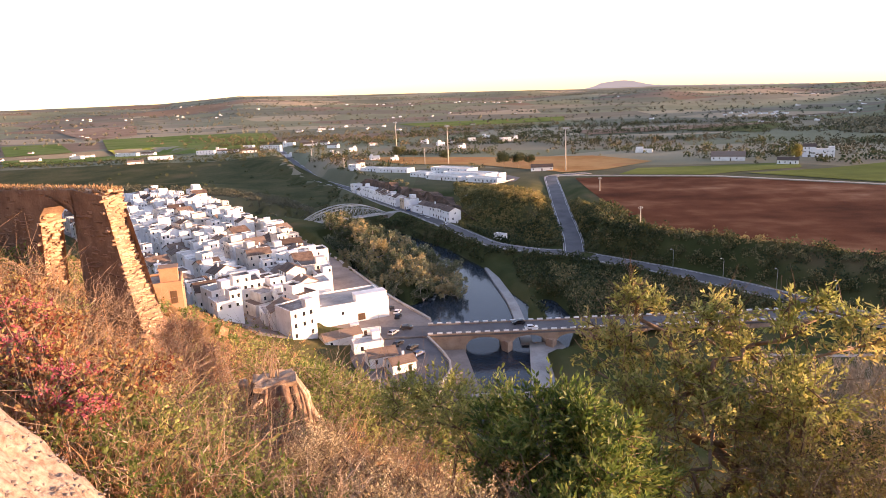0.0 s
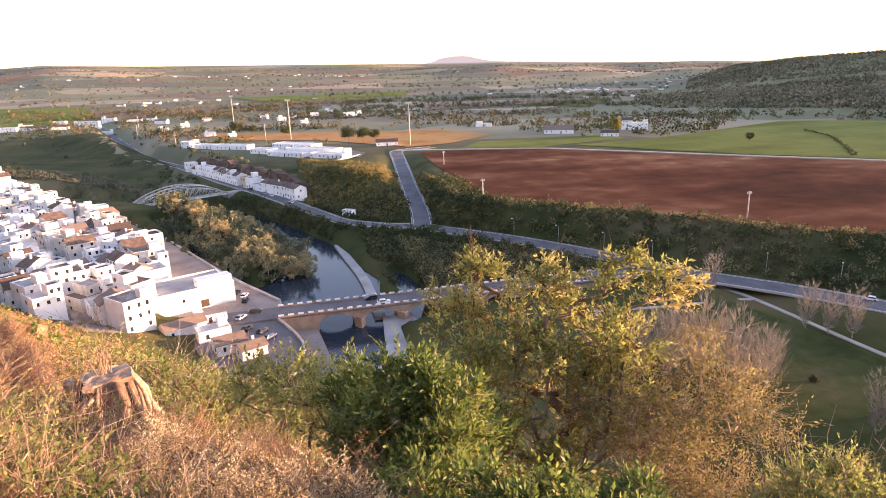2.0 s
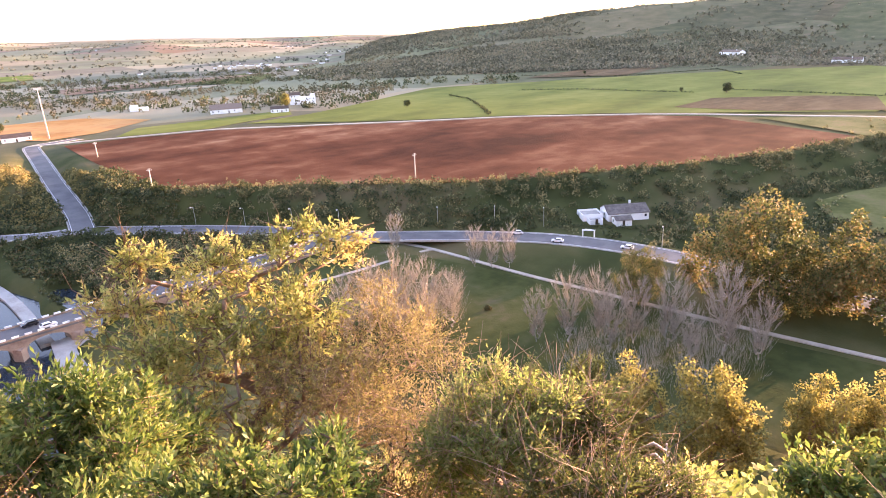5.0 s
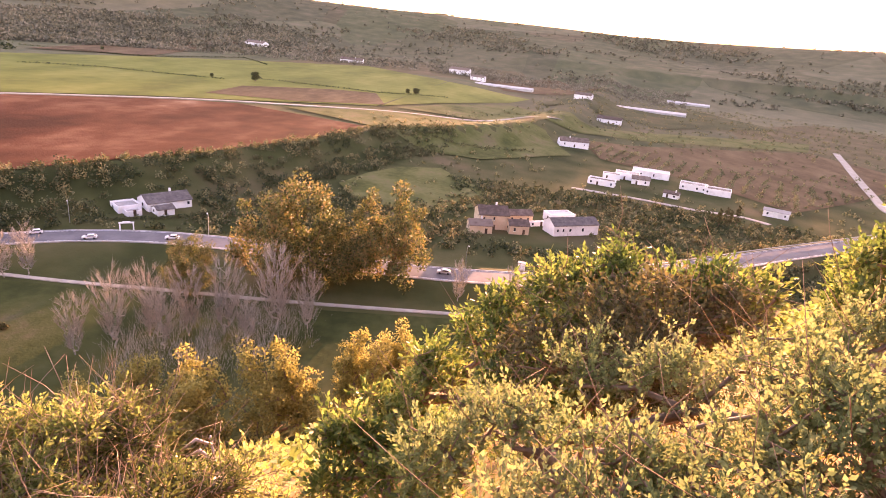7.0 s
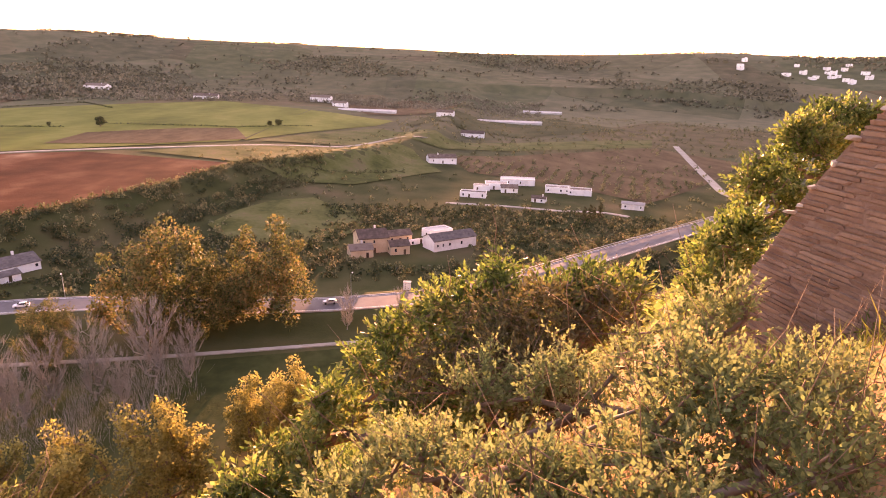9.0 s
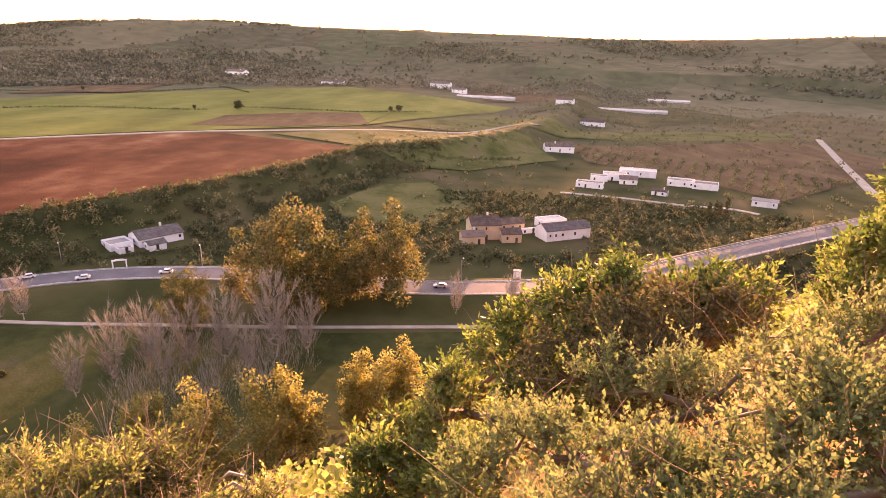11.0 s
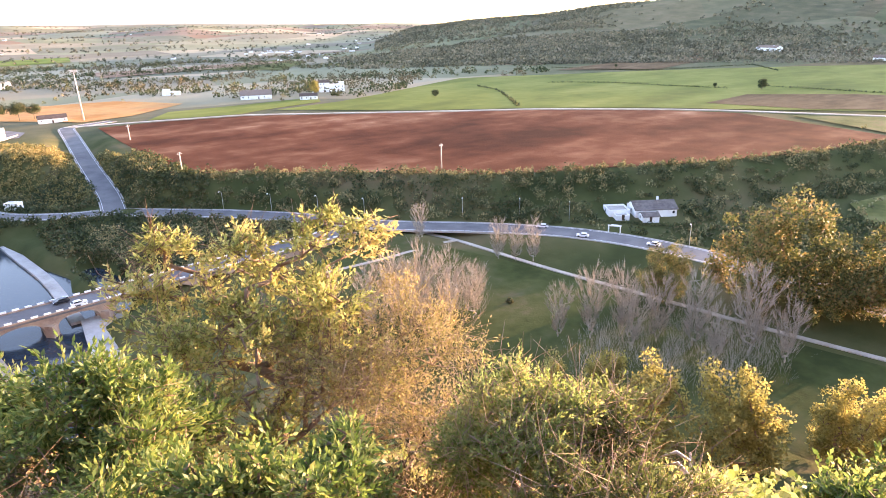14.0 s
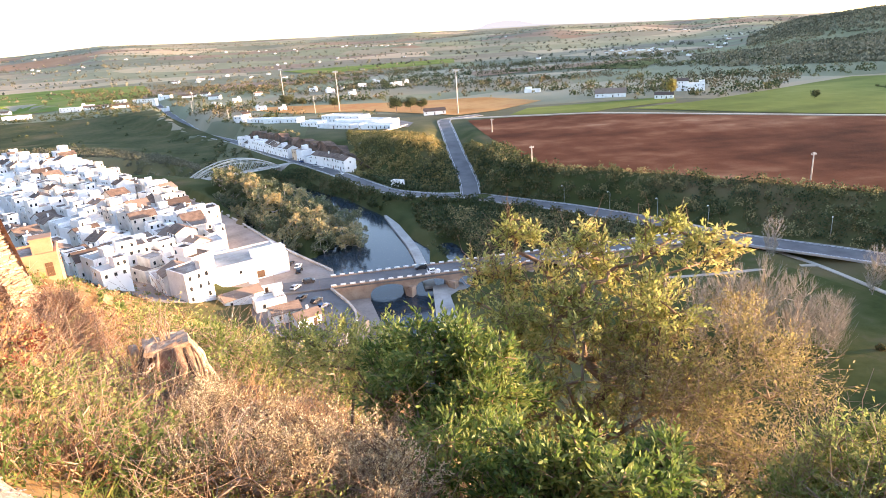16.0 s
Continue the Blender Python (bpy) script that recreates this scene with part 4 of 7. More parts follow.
# white hill village in the west
for k in range(20):
    a = radians(rng.uniform(119.5, 128.5))
    r = rng.uniform(1480, 1660)
    x, y = r * math.sin(a), r * math.cos(a)
    house(x, y, rng.uniform(9, 15), 9, rng.uniform(4, 7), rng.uniform(0, 90), "flat", rng, "white house of the hilltop village", "hill village", every=7)
for k, (x, y, w) in enumerate(((-580, 905, 26), (-520, 915, 18), (-452, 925, 34), (-430, 945, 20), (-372, 850, 30), (-330, 905, 26), (-304, 918, 30), (-300, 1010, 16), (-252, 960, 32), (-205, 1010, 26))):
    house(x, y, w, 8, 3.4 + (k % 3) * 0.8, rng.uniform(-12, 12), "gable" if k % 3 == 0 else "flat", rng, "white house at the rim of the far bank", "rim houses", every=4, hut=False)
# scattered houses far out on the plain
bmw, bmr = bmesh.new(), bmesh.new()
hamlets = [(radians(rng.uniform(-36, 34)), rng.uniform(1300, 3300)) for _ in range(13)]
for k in range(100):
    a, r = hamlets[k % 13] if k < 75 else (radians(rng.uniform(-36, 36)), rng.uniform(1300, 3600))
    a, r = a + rng.gauss(0, 0.035), r + rng.gauss(0, 90)
    x, y = r * math.sin(a), r * math.cos(a)
    w, d, h = rng.uniform(6, 13), rng.uniform(6, 9), rng.uniform(2.3, 3.8)
    m = pose(x, y, ground_at(x, y) - 0.5, 0, 0, rng.uniform(0, 180))
    for src, dst in ((gable_walls(w, d, h, d * 0.22), bmw), (gable_roof(w, d, h, d * 0.22), bmr)):
        src.transform(m)
        tmp = bpy.data.meshes.new("tmp")
        src.to_mesh(tmp)
        src.free()
        dst.from_mesh(tmp)
        bpy.data.meshes.remove(tmp)
tagged(part("far_houses", bmw, WHITE, None), "scattered white houses far out on the plain", "houses", kind="stuff")
tagged(part("far_roofs", bmr, ROOFTILE, None), "tiled roofs of the scattered far houses", "roofs", kind="stuff")


# ---- bridges, weir and quay ----
def prism(bm, outline, z0, z1):
    a = [bm.verts.new((x, y, z0)) for x, y in outline]
    b = [bm.verts.new((x, y, z1)) for x, y in outline]
    n = len(a)
    bm.faces.new(a[::-1])
    bm.faces.new(b)
    for k in range(n):
        bm.faces.new((a[k], a[(k + 1) % n], b[(k + 1) % n], b[k]))
    bmesh.ops.recalc_face_normals(bm, faces=bm.faces[:])
    return bm


X0, X1, YN, YF = -6.0, 118.0, 186.4, 196.0
bridge = new("road_bridge")
bridge.location = (0, 0, 0)
tagged(bridge, "low stone road bridge with shallow arches and striped parapets", "bridge")
part("deck", boxes((X0 - 40, YN, DECK - 0.5, X1, YF, DECK + 0.04)), ASPHALT, bridge)
spans = [(6, 17.5), (20.5, 31.5), (34.5, 44.5), (47.5, 57.5), (60.5, 70.5), (73.5, 83.5)]
for side, y0 in (("near", YN + 0.25), ("far", YF - 0.85)):
    bm = bmesh.new()
    # spandrel wall as one strip of columns with the arches left open
    xs = [X0 - 2.0]
    for a, b in spans:
        xs += [a + (b - a) * k / 12 for k in range(13)]
    xs.append(X1)

    def soffit(x):
        for a, b in spans:
            if a < x < b:
                return 2.2 + 2.6 * math.sqrt(max(0.0, 1 - ((x - (a + b) / 2) / ((b - a) / 2)) ** 2))
        return -2.0
    for p, q in zip(xs, xs[1:]):
        zp, zq = soffit(p + 1e-4) if any(a <= (p + q) / 2 <= b for a, b in spans) else -2.0, soffit(q - 1e-4) if any(a <= (p + q) / 2 <= b for a, b in spans) else -2.0
        vs = [bm.verts.new(c) for c in ((p, y0, zp), (q, y0, zq), (q, y0 + 0.6, zq), (p, y0 + 0.6, zp), (p, y0, DECK - 0.5), (q, y0, DECK - 0.5), (q, y0 + 0.6, DECK - 0.5), (p, y0 + 0.6, DECK - 0.5))]
        for f in ((3, 2, 1, 0), (4, 5, 6, 7), (0, 1, 5, 4), (1, 2, 6, 5), (2, 3, 7, 6), (3, 0, 4, 7)):
            bm.faces.new([vs[i] for i in f])
    part("spandrel", bm, BRIDGESTONE, bridge)
for (a, b), (c, d) in zip(spans, spans[1:]):
    part("pier", prism(bmesh.new(), [(b - 0.2, YN + 0.4), ((b + c) / 2, YN - 1.8), (c + 0.2, YN + 0.4), (c + 0.2, YF - 0.4), ((b + c) / 2, YF + 1.8), (b - 0.2, YF - 0.4)], -2, 3.4), BRIDGESTONE, bridge)
for a, b in spans:
    bm = bmesh.new()
    pts = [((a + b) / 2 - (b - a) / 2 * math.cos(math.pi * k / 14), 2.2 + 2.6 * math.sin(math.pi * k / 14)) for k in range(15)]
    for (p, zp), (q, zq) in zip(pts, pts[1:]):
        bm.faces.new([bm.verts.new(c) for c in ((p, YN + 0.85, zp + 0.01), (q, YN + 0.85, zq + 0.01), (q, YF - 0.85, zq + 0.01), (p, YF - 0.85, zp + 0.01))])
    part("vault", bm, BRIDGESTONE, bridge)
for y in (YN, YF - 0.35):
    part("parapet", boxes((X0, y, DECK, X1, y + 0.35, DECK + 0.5)), BRIDGESTONE, bridge, "low stone parapet")
    n = 0
    x = X0
    while x < X1 - 2:
        part("kerb_block", boxes((x, y - 0.05, DECK + 0.5, x + 1.7, y + 0.4, DECK + 0.95)), PAINT, bridge, "white painted parapet block" if n == 0 else "")
        x += 3.0
        n += 1

quay = part("quay", prism(bmesh.new(), QUAYSIDE, -1.0, 5.6), QUAY, None)
tagged(quay, "concrete riverside parking quay", "quay", kind="structure")
tagged(ribbon([(-96, 376, 5.6), (-62, 318, 5.6), (-22.5, 233, 5.6), (-5.5, 203, 5.6)], -0.4, 0.4, 0.6, "wall_quay", CONCRETE, 1.8), "low grey concrete quay wall", "wall", kind="structure")
lot = part("pavement", prism(bmesh.new(), [(-40, 186), (-6, 186), (-2, 178), (4, 160), (-4, 150), (-16, 150), (-30, 170)], -1, 5.6), ASPHALT, None)
tagged(lot, "asphalt car park beside the bridge", "pavement", kind="structure")
ramp = part("bank_slab", prism(bmesh.new(), [(-4, 186), (5.5, 186), (8.5, 157), (6, 150), (0, 152), (-1, 170)], -1.5, 1.2), QUAY, None)
tagged(ramp, "sloping concrete river bank slab", "bank", kind="structure")
tagged(ribbon([(-6, 186, 5.6), (-2.5, 178, 5.6), (3, 160, 5.6), (-3, 151, 5.6)], -0.3, 0.3, 0.7, "wall_ramp", CONCRETE, 3.5), "low concrete wall above the river bank", "wall", kind="structure")
apron = part("apron", prism(bmesh.new(), [(26.5, 190), (36, 190), (39, 176), (30, 156), (22.5, 157)], -1.5, 1.0), CONCRETE, None)
tagged(apron, "pale concrete apron below the weir", "apron", kind="structure")
tagged(ribbon([(22, 285, 0.9), (24, 262, 0.9), (27, 236, 0.9), (27.5, 215, 0.9), (27, 190, 0.9)], -0.6, 3.0, 0, "weir", CONCRETE, 2.5), "curved pale concrete weir in the river", "weir", kind="structure")
tagged(ribbon([(21, 285, 1.0), (40, 283, 1.0), (52, 284, 1.2)], -3, 3, 0.0, "weir_head", CONCRETE, 2.5), "flat concrete head of the weir", "weir", kind="structure")
dam = new("low_dam")
tagged(dam, "low concrete dam with short piers across the river", "dam")
part("beam", boxes((6, 152.5, 0.6, 26, 154.5, 1.5)), CONCRETE, dam)
for x in (7, 13, 19, 25):
    part("pier", boxes((x - 0.5, 150.6, -2, x + 0.5, 156, 1.2)), CONCRETE, dam)

# iron bowstring bridge
iron = new("iron_bridge")
A0, A1 = Vector((-87.5, 386, 6.6)), Vector((-37, 414, 6.6))
ux = (A1 - A0).normalized()
uy = Vector((-ux.y, ux.x, 0))
L = (A1 - A0).length
iron.matrix_world = Matrix(((ux.x, uy.x, 0, A0.x), (ux.y, uy.y, 0, A0.y), (0, 0, 1, 0), (0, 0, 0, 1)))
tagged(iron, "grey-white iron bowstring arch bridge over the river", "bridge")
part("deck", boxes((-1, -3.2, 6.0, L + 1, 3.2, 6.6)), CONCRETE, iron)
for y in (-3.4, 3.4):
    tb = Tubes(4)
    N = 16
    arch = [(L * k / N, y, 6.6 + 8.6 * 4 * (k / N) * (1 - k / N)) for k in range(N + 1)]
    tb.add(arch, [0.42] * (N + 1))
    inner = [(L * k / N, y, 6.6 + max(0.0, 7.0 * 4 * (k / N) * (1 - k / N) - 0.3)) for k in range(N + 1)]
    tb.add(inner, [0.28] * (N + 1))
    tb.out("arch", STEEL, iron)
    tb = Tubes(4)
    for k in range(1, N):
        tb.add([arch[k], (arch[k][0], y, 6.4)], [0.16, 0.16])
        if k < N - 1:
            tb.add([(arch[k][0], y, 6.6), inner[k + 1]], [0.12, 0.12])
            tb.add([inner[k], (arch[k + 1][0], y, 6.6)], [0.12, 0.12])
    tb.out("lattice", STEEL, iron)
    tb = Tubes(4)
    tb.add([(0, y, 6.35), (L, y, 6.35)], [0.45, 0.45])
    tb.out("girder", STEEL, iron)
tb = Tubes(4)
for k in range(4, 13):
    tb.add([(L * k / 16, -3.4, 6.6 + 8.6 * 4 * (k / 16) * (1 - k / 16)), (L * k / 16, 3.4, 6.6 + 8.6 * 4 * (k / 16) * (1 - k / 16))], [0.14, 0.14])
tb.out("cross_brace", STEEL, iron)
for x in (-1.5, L + 1.5):
    part("abutment", boxes((x - 2.0, -4, -2, x + 2.0, 4, 6.0)), CONCRETE, iron)
tagged(ribbon([(-150, 340, 7.2), (-120, 368, 6.6), (A0.x, A0.y, 6.5)], -3.2, 3.2, 0.1, "road", CONCRETE, 1.5), "road leading onto the iron bridge", "road", kind="structure")
tagged(ribbon([(A1.x, A1.y, 6.5), (-30, 419, 6.9), (-22, 420, 7)], -3.2, 3.2, 0.1, "road", CONCRETE, 1.5), "road leading off the iron bridge", "road", kind="structure")


# ---- masts, poles, lamps, cars ----
def mast(x, y, h, z=None):
    m = new("floodlight_mast")
    m.location = (x, y, ground_at(x, y) if z is None else z)
    tagged(m, "tall pale steel floodlight mast of the sports ground", "mast", "floodlight masts")
    t = Tubes(8)
    t.add([(0, 0, -0.5), (0, 0, h * 0.5), (0, 0, h)], [0.65, 0.48, 0.30])
    t.out("pole", POLE, m)
    part("platform", boxes((-2.6, -0.5, h, 2.6, 0.5, h + 0.25), (-2.6, -0.5, h + 1.4, 2.6, 0.5, h + 1.5)), STEEL, m)
    for k in range(4):
        part("floodlight", boxes((-2.4 + k * 1.25, -0.75, h + 0.3, -1.4 + k * 1.25, -0.25, h + 1.3)), STEEL, m)
    return m


mast(104, 520, 34)
mast(9, 622, 36)
mast(-57, 864, 34)
for x, y, h in ((92, 286, 9.5), (177, 207, 11), (102, 400, 9), (-148, 739, 14), (-14, 621, 16), (-92, 611, 11), (-169, 857, 16)):
    p = new("utility_pole")
    p.location = (x, y, ground_at(x, y))
    tagged(p, "pale concrete power pole at the field", "utility pole", "power poles")
    t = Tubes(6)
    t.add([(0, 0, -0.6), (0, 0, h)], [0.32, 0.20])
    t.out("pole", POLE, p)
    part("crossarm", boxes((-1.1, -0.09, h - 0.9, 1.1, 0.09, h - 0.7), (-0.7, -0.07, h - 0.25, 0.7, 0.07, h - 0.1)), POLE, p)
    for k in (-1, 0, 1):
        part("insulator", boxes((k * 0.9 - 0.09, -0.09, h - 0.7, k * 0.9 + 0.09, 0.09, h - 0.4)), PAINT, p)
lamp_dirs = resample(ROAD_MAIN, 4)
LAMPS = [(96, 254), (109, 236), (121, 219), (132, 202), (158, 173), (172, 156), (183, 141), (189, 96), (187, 50), (190, 10)]
master = None
for x, y in LAMPS:
    d0 = min(lamp_dirs, key=lambda q: (q[0] - x) ** 2 + (q[1] - y) ** 2)
    m = pose(x, y, ground_at(x, y), 0, 0, math.degrees(math.atan2(d0[1] - y, d0[0] - x)))
    if master is None:
        master = new("street_lamp")
        tagged(master, "slim grey street lamp at the valley road", "street lamp", "road lamps")
        t = Tubes(6)
        t.add([(0, 0, -0.4), (0, 0, 7.0), (0.4, 0, 7.7), (1.4, 0, 8.0)], [0.12, 0.08, 0.06, 0.05])
        t.out("pole", STEEL, master)
        part("lantern", boxes((1.2, -0.16, 7.9, 2.0, 0.16, 8.1), (1.3, -0.12, 7.82, 1.9, 0.12, 7.9)), PAINT, master)
        master.matrix_world = m
    else:
        copy_thing(master, m)

CARPAINT = {"white": (0.75, 0.75, 0.75), "black": (0.02, 0.02, 0.025), "silver": (0.42, 0.43, 0.45), "blue": (0.04, 0.07, 0.16), "red": (0.30, 0.03, 0.03)}
CARMAT = {k: mat("car_paint_" + k, [c, c], 1, 0.25, spec=0.6) for k, c in CARPAINT.items()}
RUBBER = mat("tyre_rubber", [(0.015, 0.015, 0.016), (0.03, 0.03, 0.03)], 5, 0.9)


def car(colour):
    c = new("car")
    prof = [(-2.1, 0.35), (-2.15, 0.75), (-1.95, 0.95), (-1.3, 1.42), (0.35, 1.45), (1.05, 0.98), (1.95, 0.85), (2.1, 0.6), (2.1, 0.35)]
    bm = bmesh.new()
    a = [bm.verts.new((x, -0.85 + (0.14 if z > 1.2 else 0), z)) for x, z in prof]
    b = [bm.verts.new((x, 0.85 - (0.14 if z > 1.2 else 0), z)) for x, z in prof]
    bm.faces.new(a[::-1])
    bm.faces.new(b)
    for k in range(len(prof)):
        bm.faces.new((a[k], a[(k + 1) % len(prof)], b[(k + 1) % len(prof)], b[k]))
    bmesh.ops.recalc_face_normals(bm, faces=bm.faces[:])
    bmesh.ops.bevel(bm, geom=bm.edges[:], offset=0.06, segments=1, affect='EDGES')
    part("body", bm, CARMAT[colour], c)
    for sgn in (-1, 1):
        bm = bmesh.new()
        vs = [bm.verts.new((x, sgn * y, z)) for x, y, z in ((-1.55, 0.872, 1.0), (0.75, 0.872, 1.0), (0.28, 0.745, 1.37), (-1.2, 0.745, 1.37))]
        bm.faces.new(vs)
        bmesh.ops.solidify(bm, geom=bm.faces[:], thickness=0.02)
        part("side_window", bm, GLASS, c)
    for pts in (((0.45, 1.42), (1.02, 1.03)), ((-1.38, 1.39), (-1.88, 1.02))):
        (xa, za), (xb, zb) = pts
        bm = bmesh.new()
        s = 1 if xb > 0 else -1
        bm.faces.new([bm.verts.new(p) for p in ((xa + 0.03 * s, -0.66, za), (xa + 0.03 * s, 0.66, za), (xb + 0.03 * s, 0.74, zb), (xb + 0.03 * s, -0.74, zb))])
        bmesh.ops.solidify(bm, geom=bm.faces[:], thickness=0.02)
        part("windscreen", bm, GLASS, c)
    for x in (-1.3, 1.3):
        for y in (-0.78, 0.78):
            bm = bmesh.new()
            bmesh.ops.create_cone(bm, cap_ends=True, segments=14, radius1=0.33, radius2=0.33, depth=0.22, matrix=pose(x, y, 0.33, 90, 0, 0))
            part("wheel", bm, RUBBER, c)
    for y in (-0.6, 0.6):
        part("headlight", boxes((2.03, y - 0.18, 0.62, 2.13, y + 0.18, 0.76)), PAINT, c)
    return c


made = {}
for colour, x, y, z, t, lab in (("black", -20, 215, 5.6, 70, "dark car parked on the quay"), ("white", -17, 211, 5.6, 75, "white car parked on the quay"), ("black", -16.5, 206, 5.6, 80, "dark car parked on the quay"),
                                ("black", -13, 193.5, 6.06, 8, "black car on the approach to the bridge"), ("silver", -17, 189.5, 6.06, 60, "grey car beside the bridge approach"), ("black", -15, 181, 5.6, 60, "black car on the car park"),
                                ("black", -10.5, 177.5, 5.6, 55, "black car on the car park"), ("blue", -8.5, 172.5, 5.6, 50, "dark blue car on the car park"),
                                ("white", 27, 188.6, 6.06, 2, "white car on the road bridge"), ("black", 23.5, 193.6, 6.06, 182, "black car on the road bridge"),
                                ("white", 2, 361, 7.14, 113, "white car on the street"), ("white", -9, 386, 7.14, 112, "white car on the street"), ("silver", -13, 396, 7.14, 112, "silver car on the street"), ("blue", -22, 414, 7.14, 113, "blue car on the street"),
                                ("silver", -31, 437, 7.14, 113, "silver car on the street"),
                                ("white", 171.5, 126, 6.14, 120, "white car on the valley road"), ("white", 180.5, 104, 6.14, 112, "white car on the valley road"), ("silver", 182, 16, 6.14, 95, "silver car on the valley road")):
    if colour not in made:
        made[colour] = car(colour)
        made[colour].matrix_world = pose(x, y, z, 0, 0, t)
        tagged(made[colour], lab, "car")
    else:
        tagged(copy_thing(made[colour], pose(x, y, z, 0, 0, t)), lab, "car")
tagged(copy_thing(made["white"], pose(170, 143, ground_at(170, 143) + 0.1, 0, 0, 130)), "white car parked on the verge", "car")
kiosk = new("utility_box")
kiosk.matrix_world = pose(196, -8, ground_at(196, -8), 0, 0, 80)
tagged(kiosk, "white roadside transformer box", "utility box")
part("body", boxes((-1.1, -0.9, -0.5, 1.1, 0.9, 2.6)), WHITE, kiosk)
part("roof", boxes((-1.25, -1.05, 2.6, 1.25, 1.05, 2.8)), CONCRETE, kiosk)


# ---- plants ----
def unit(v):
    return v / np.maximum(np.linalg.norm(v, axis=-1, keepdims=True), 1e-9)


def leaf_quads(P, D, S, L, W):
    """Pointed leaves: base P, along D, broad along S."""
    L, W = np.broadcast_to(L, P.shape[:1])[:, None], np.broadcast_to(W, P.shape[:1])[:, None]
    mid = P + D * L * 0.45
    V = np.stack([P, mid + S * W, P + D * L, mid - S * W], 1).reshape(-1, 3)
    F = np.arange(len(V)).reshape(-1, 4)
    return V, F


def sprig_leaves(rs, O, D, length, K, L, W, spread=0.9):
    """K leaves set alternately along each sprig that starts at O and points along D."""
    n = len(O)
    k = np.arange(K)[None, :, None] / max(K - 1, 1)
    length = np.broadcast_to(length, (n,))[:, None, None]
    P = O[:, None, :] + D[:, None, :] * length * k
    R = unit(rs.normal(size=(n, K, 3)))
    side = unit(R - (R * D[:, None, :]).sum(-1, keepdims=True) * D[:, None, :])
    LD = unit(D[:, None, :] * (1.0 + 0.5 * k) + side * spread + rs.normal(size=(n, K, 3)) * 0.15)
    Sd = unit(np.cross(LD, rs.normal(size=(n, K, 3))))
    sc = rs.uniform(0.65, 1.25, size=(n, K))
    return leaf_quads(P.reshape(-1, 3), LD.reshape(-1, 3), Sd.reshape(-1, 3), (sc * L).ravel(), (sc * W).ravel())


def join(sets):
    V, F, n = [], [], 0
    for v, f in sets:
        V.append(v)
        F.append(f + n)
        n += len(v)
    return np.vstack(V), np.vstack(F)


def limbs(base, goals, tip=0.012, wander=0.15, sides=5, power=0.5, rs=None, start=None):
    """Branches from a base to every goal, each grown off the nearest limb; thicker where more hangs on them."""
    rs = rs or np.random.RandomState(5)
    goals = np.asarray(goals, dtype=float)
    order = np.argsort(np.linalg.norm(goals - np.asarray(base), axis=1))
    nodes, parent = [np.asarray(base, dtype=float)], [-1]
    for p in start or []:
        nodes.append(np.asarray(p, dtype=float))
        parent.append(len(nodes) - 2)
    for g in goals[order]:
        N = np.array(nodes)
        d = np.linalg.norm(N - g, axis=1) + 0.35 * np.maximum(0, N[:, 2] - g[2] + 0.1)
        k = int(np.argmin(d))
        gap = g - nodes[k]
        steps = max(1, min(4, int(np.linalg.norm(gap) / (wander * 3 + 1e-6))))
        last = k
        for s in range(1, steps + 1):
            q = nodes[k] + gap * s / steps + (rs.normal(size=3) * wander * 0.35 if s < steps else 0)
            nodes.append(q)
            parent.append(last)
            last = len(nodes) - 1
    weight = np.ones(len(nodes))
    for k in range(len(nodes) - 1, 0, -1):
        weight[parent[k]] += weight[k]
    rad = tip * weight ** power
    t = Tubes(sides)
    for k in range(1, len(nodes)):
        t.add([nodes[parent[k]], nodes[k]], [min(rad[parent[k]], rad[k] * 1.5), rad[k]])
    return t, np.array(nodes), np.array(parent)


def shell_points(rs, n, c, r, inner=0.55, low=-0.4):
    """Places in a lumpy shell round c with half-axes r."""
    d = unit(rs.normal(size=(n * 3, 3)))
    d = d[d[:, 2] > low][:n]
    lump = 1 + 0.16 * np.sin(d[:, 0] * 5 + c[0]) * np.sin(d[:, 1] * 6 + c[1]) + 0.1 * np.sin(d[:, 2] * 9 + c[0] * 3)
    return np.asarray(c) + d * np.asarray(r) * (lump * rs.uniform(inner, 1.0, len(d)) ** 0.6)[:, None], d


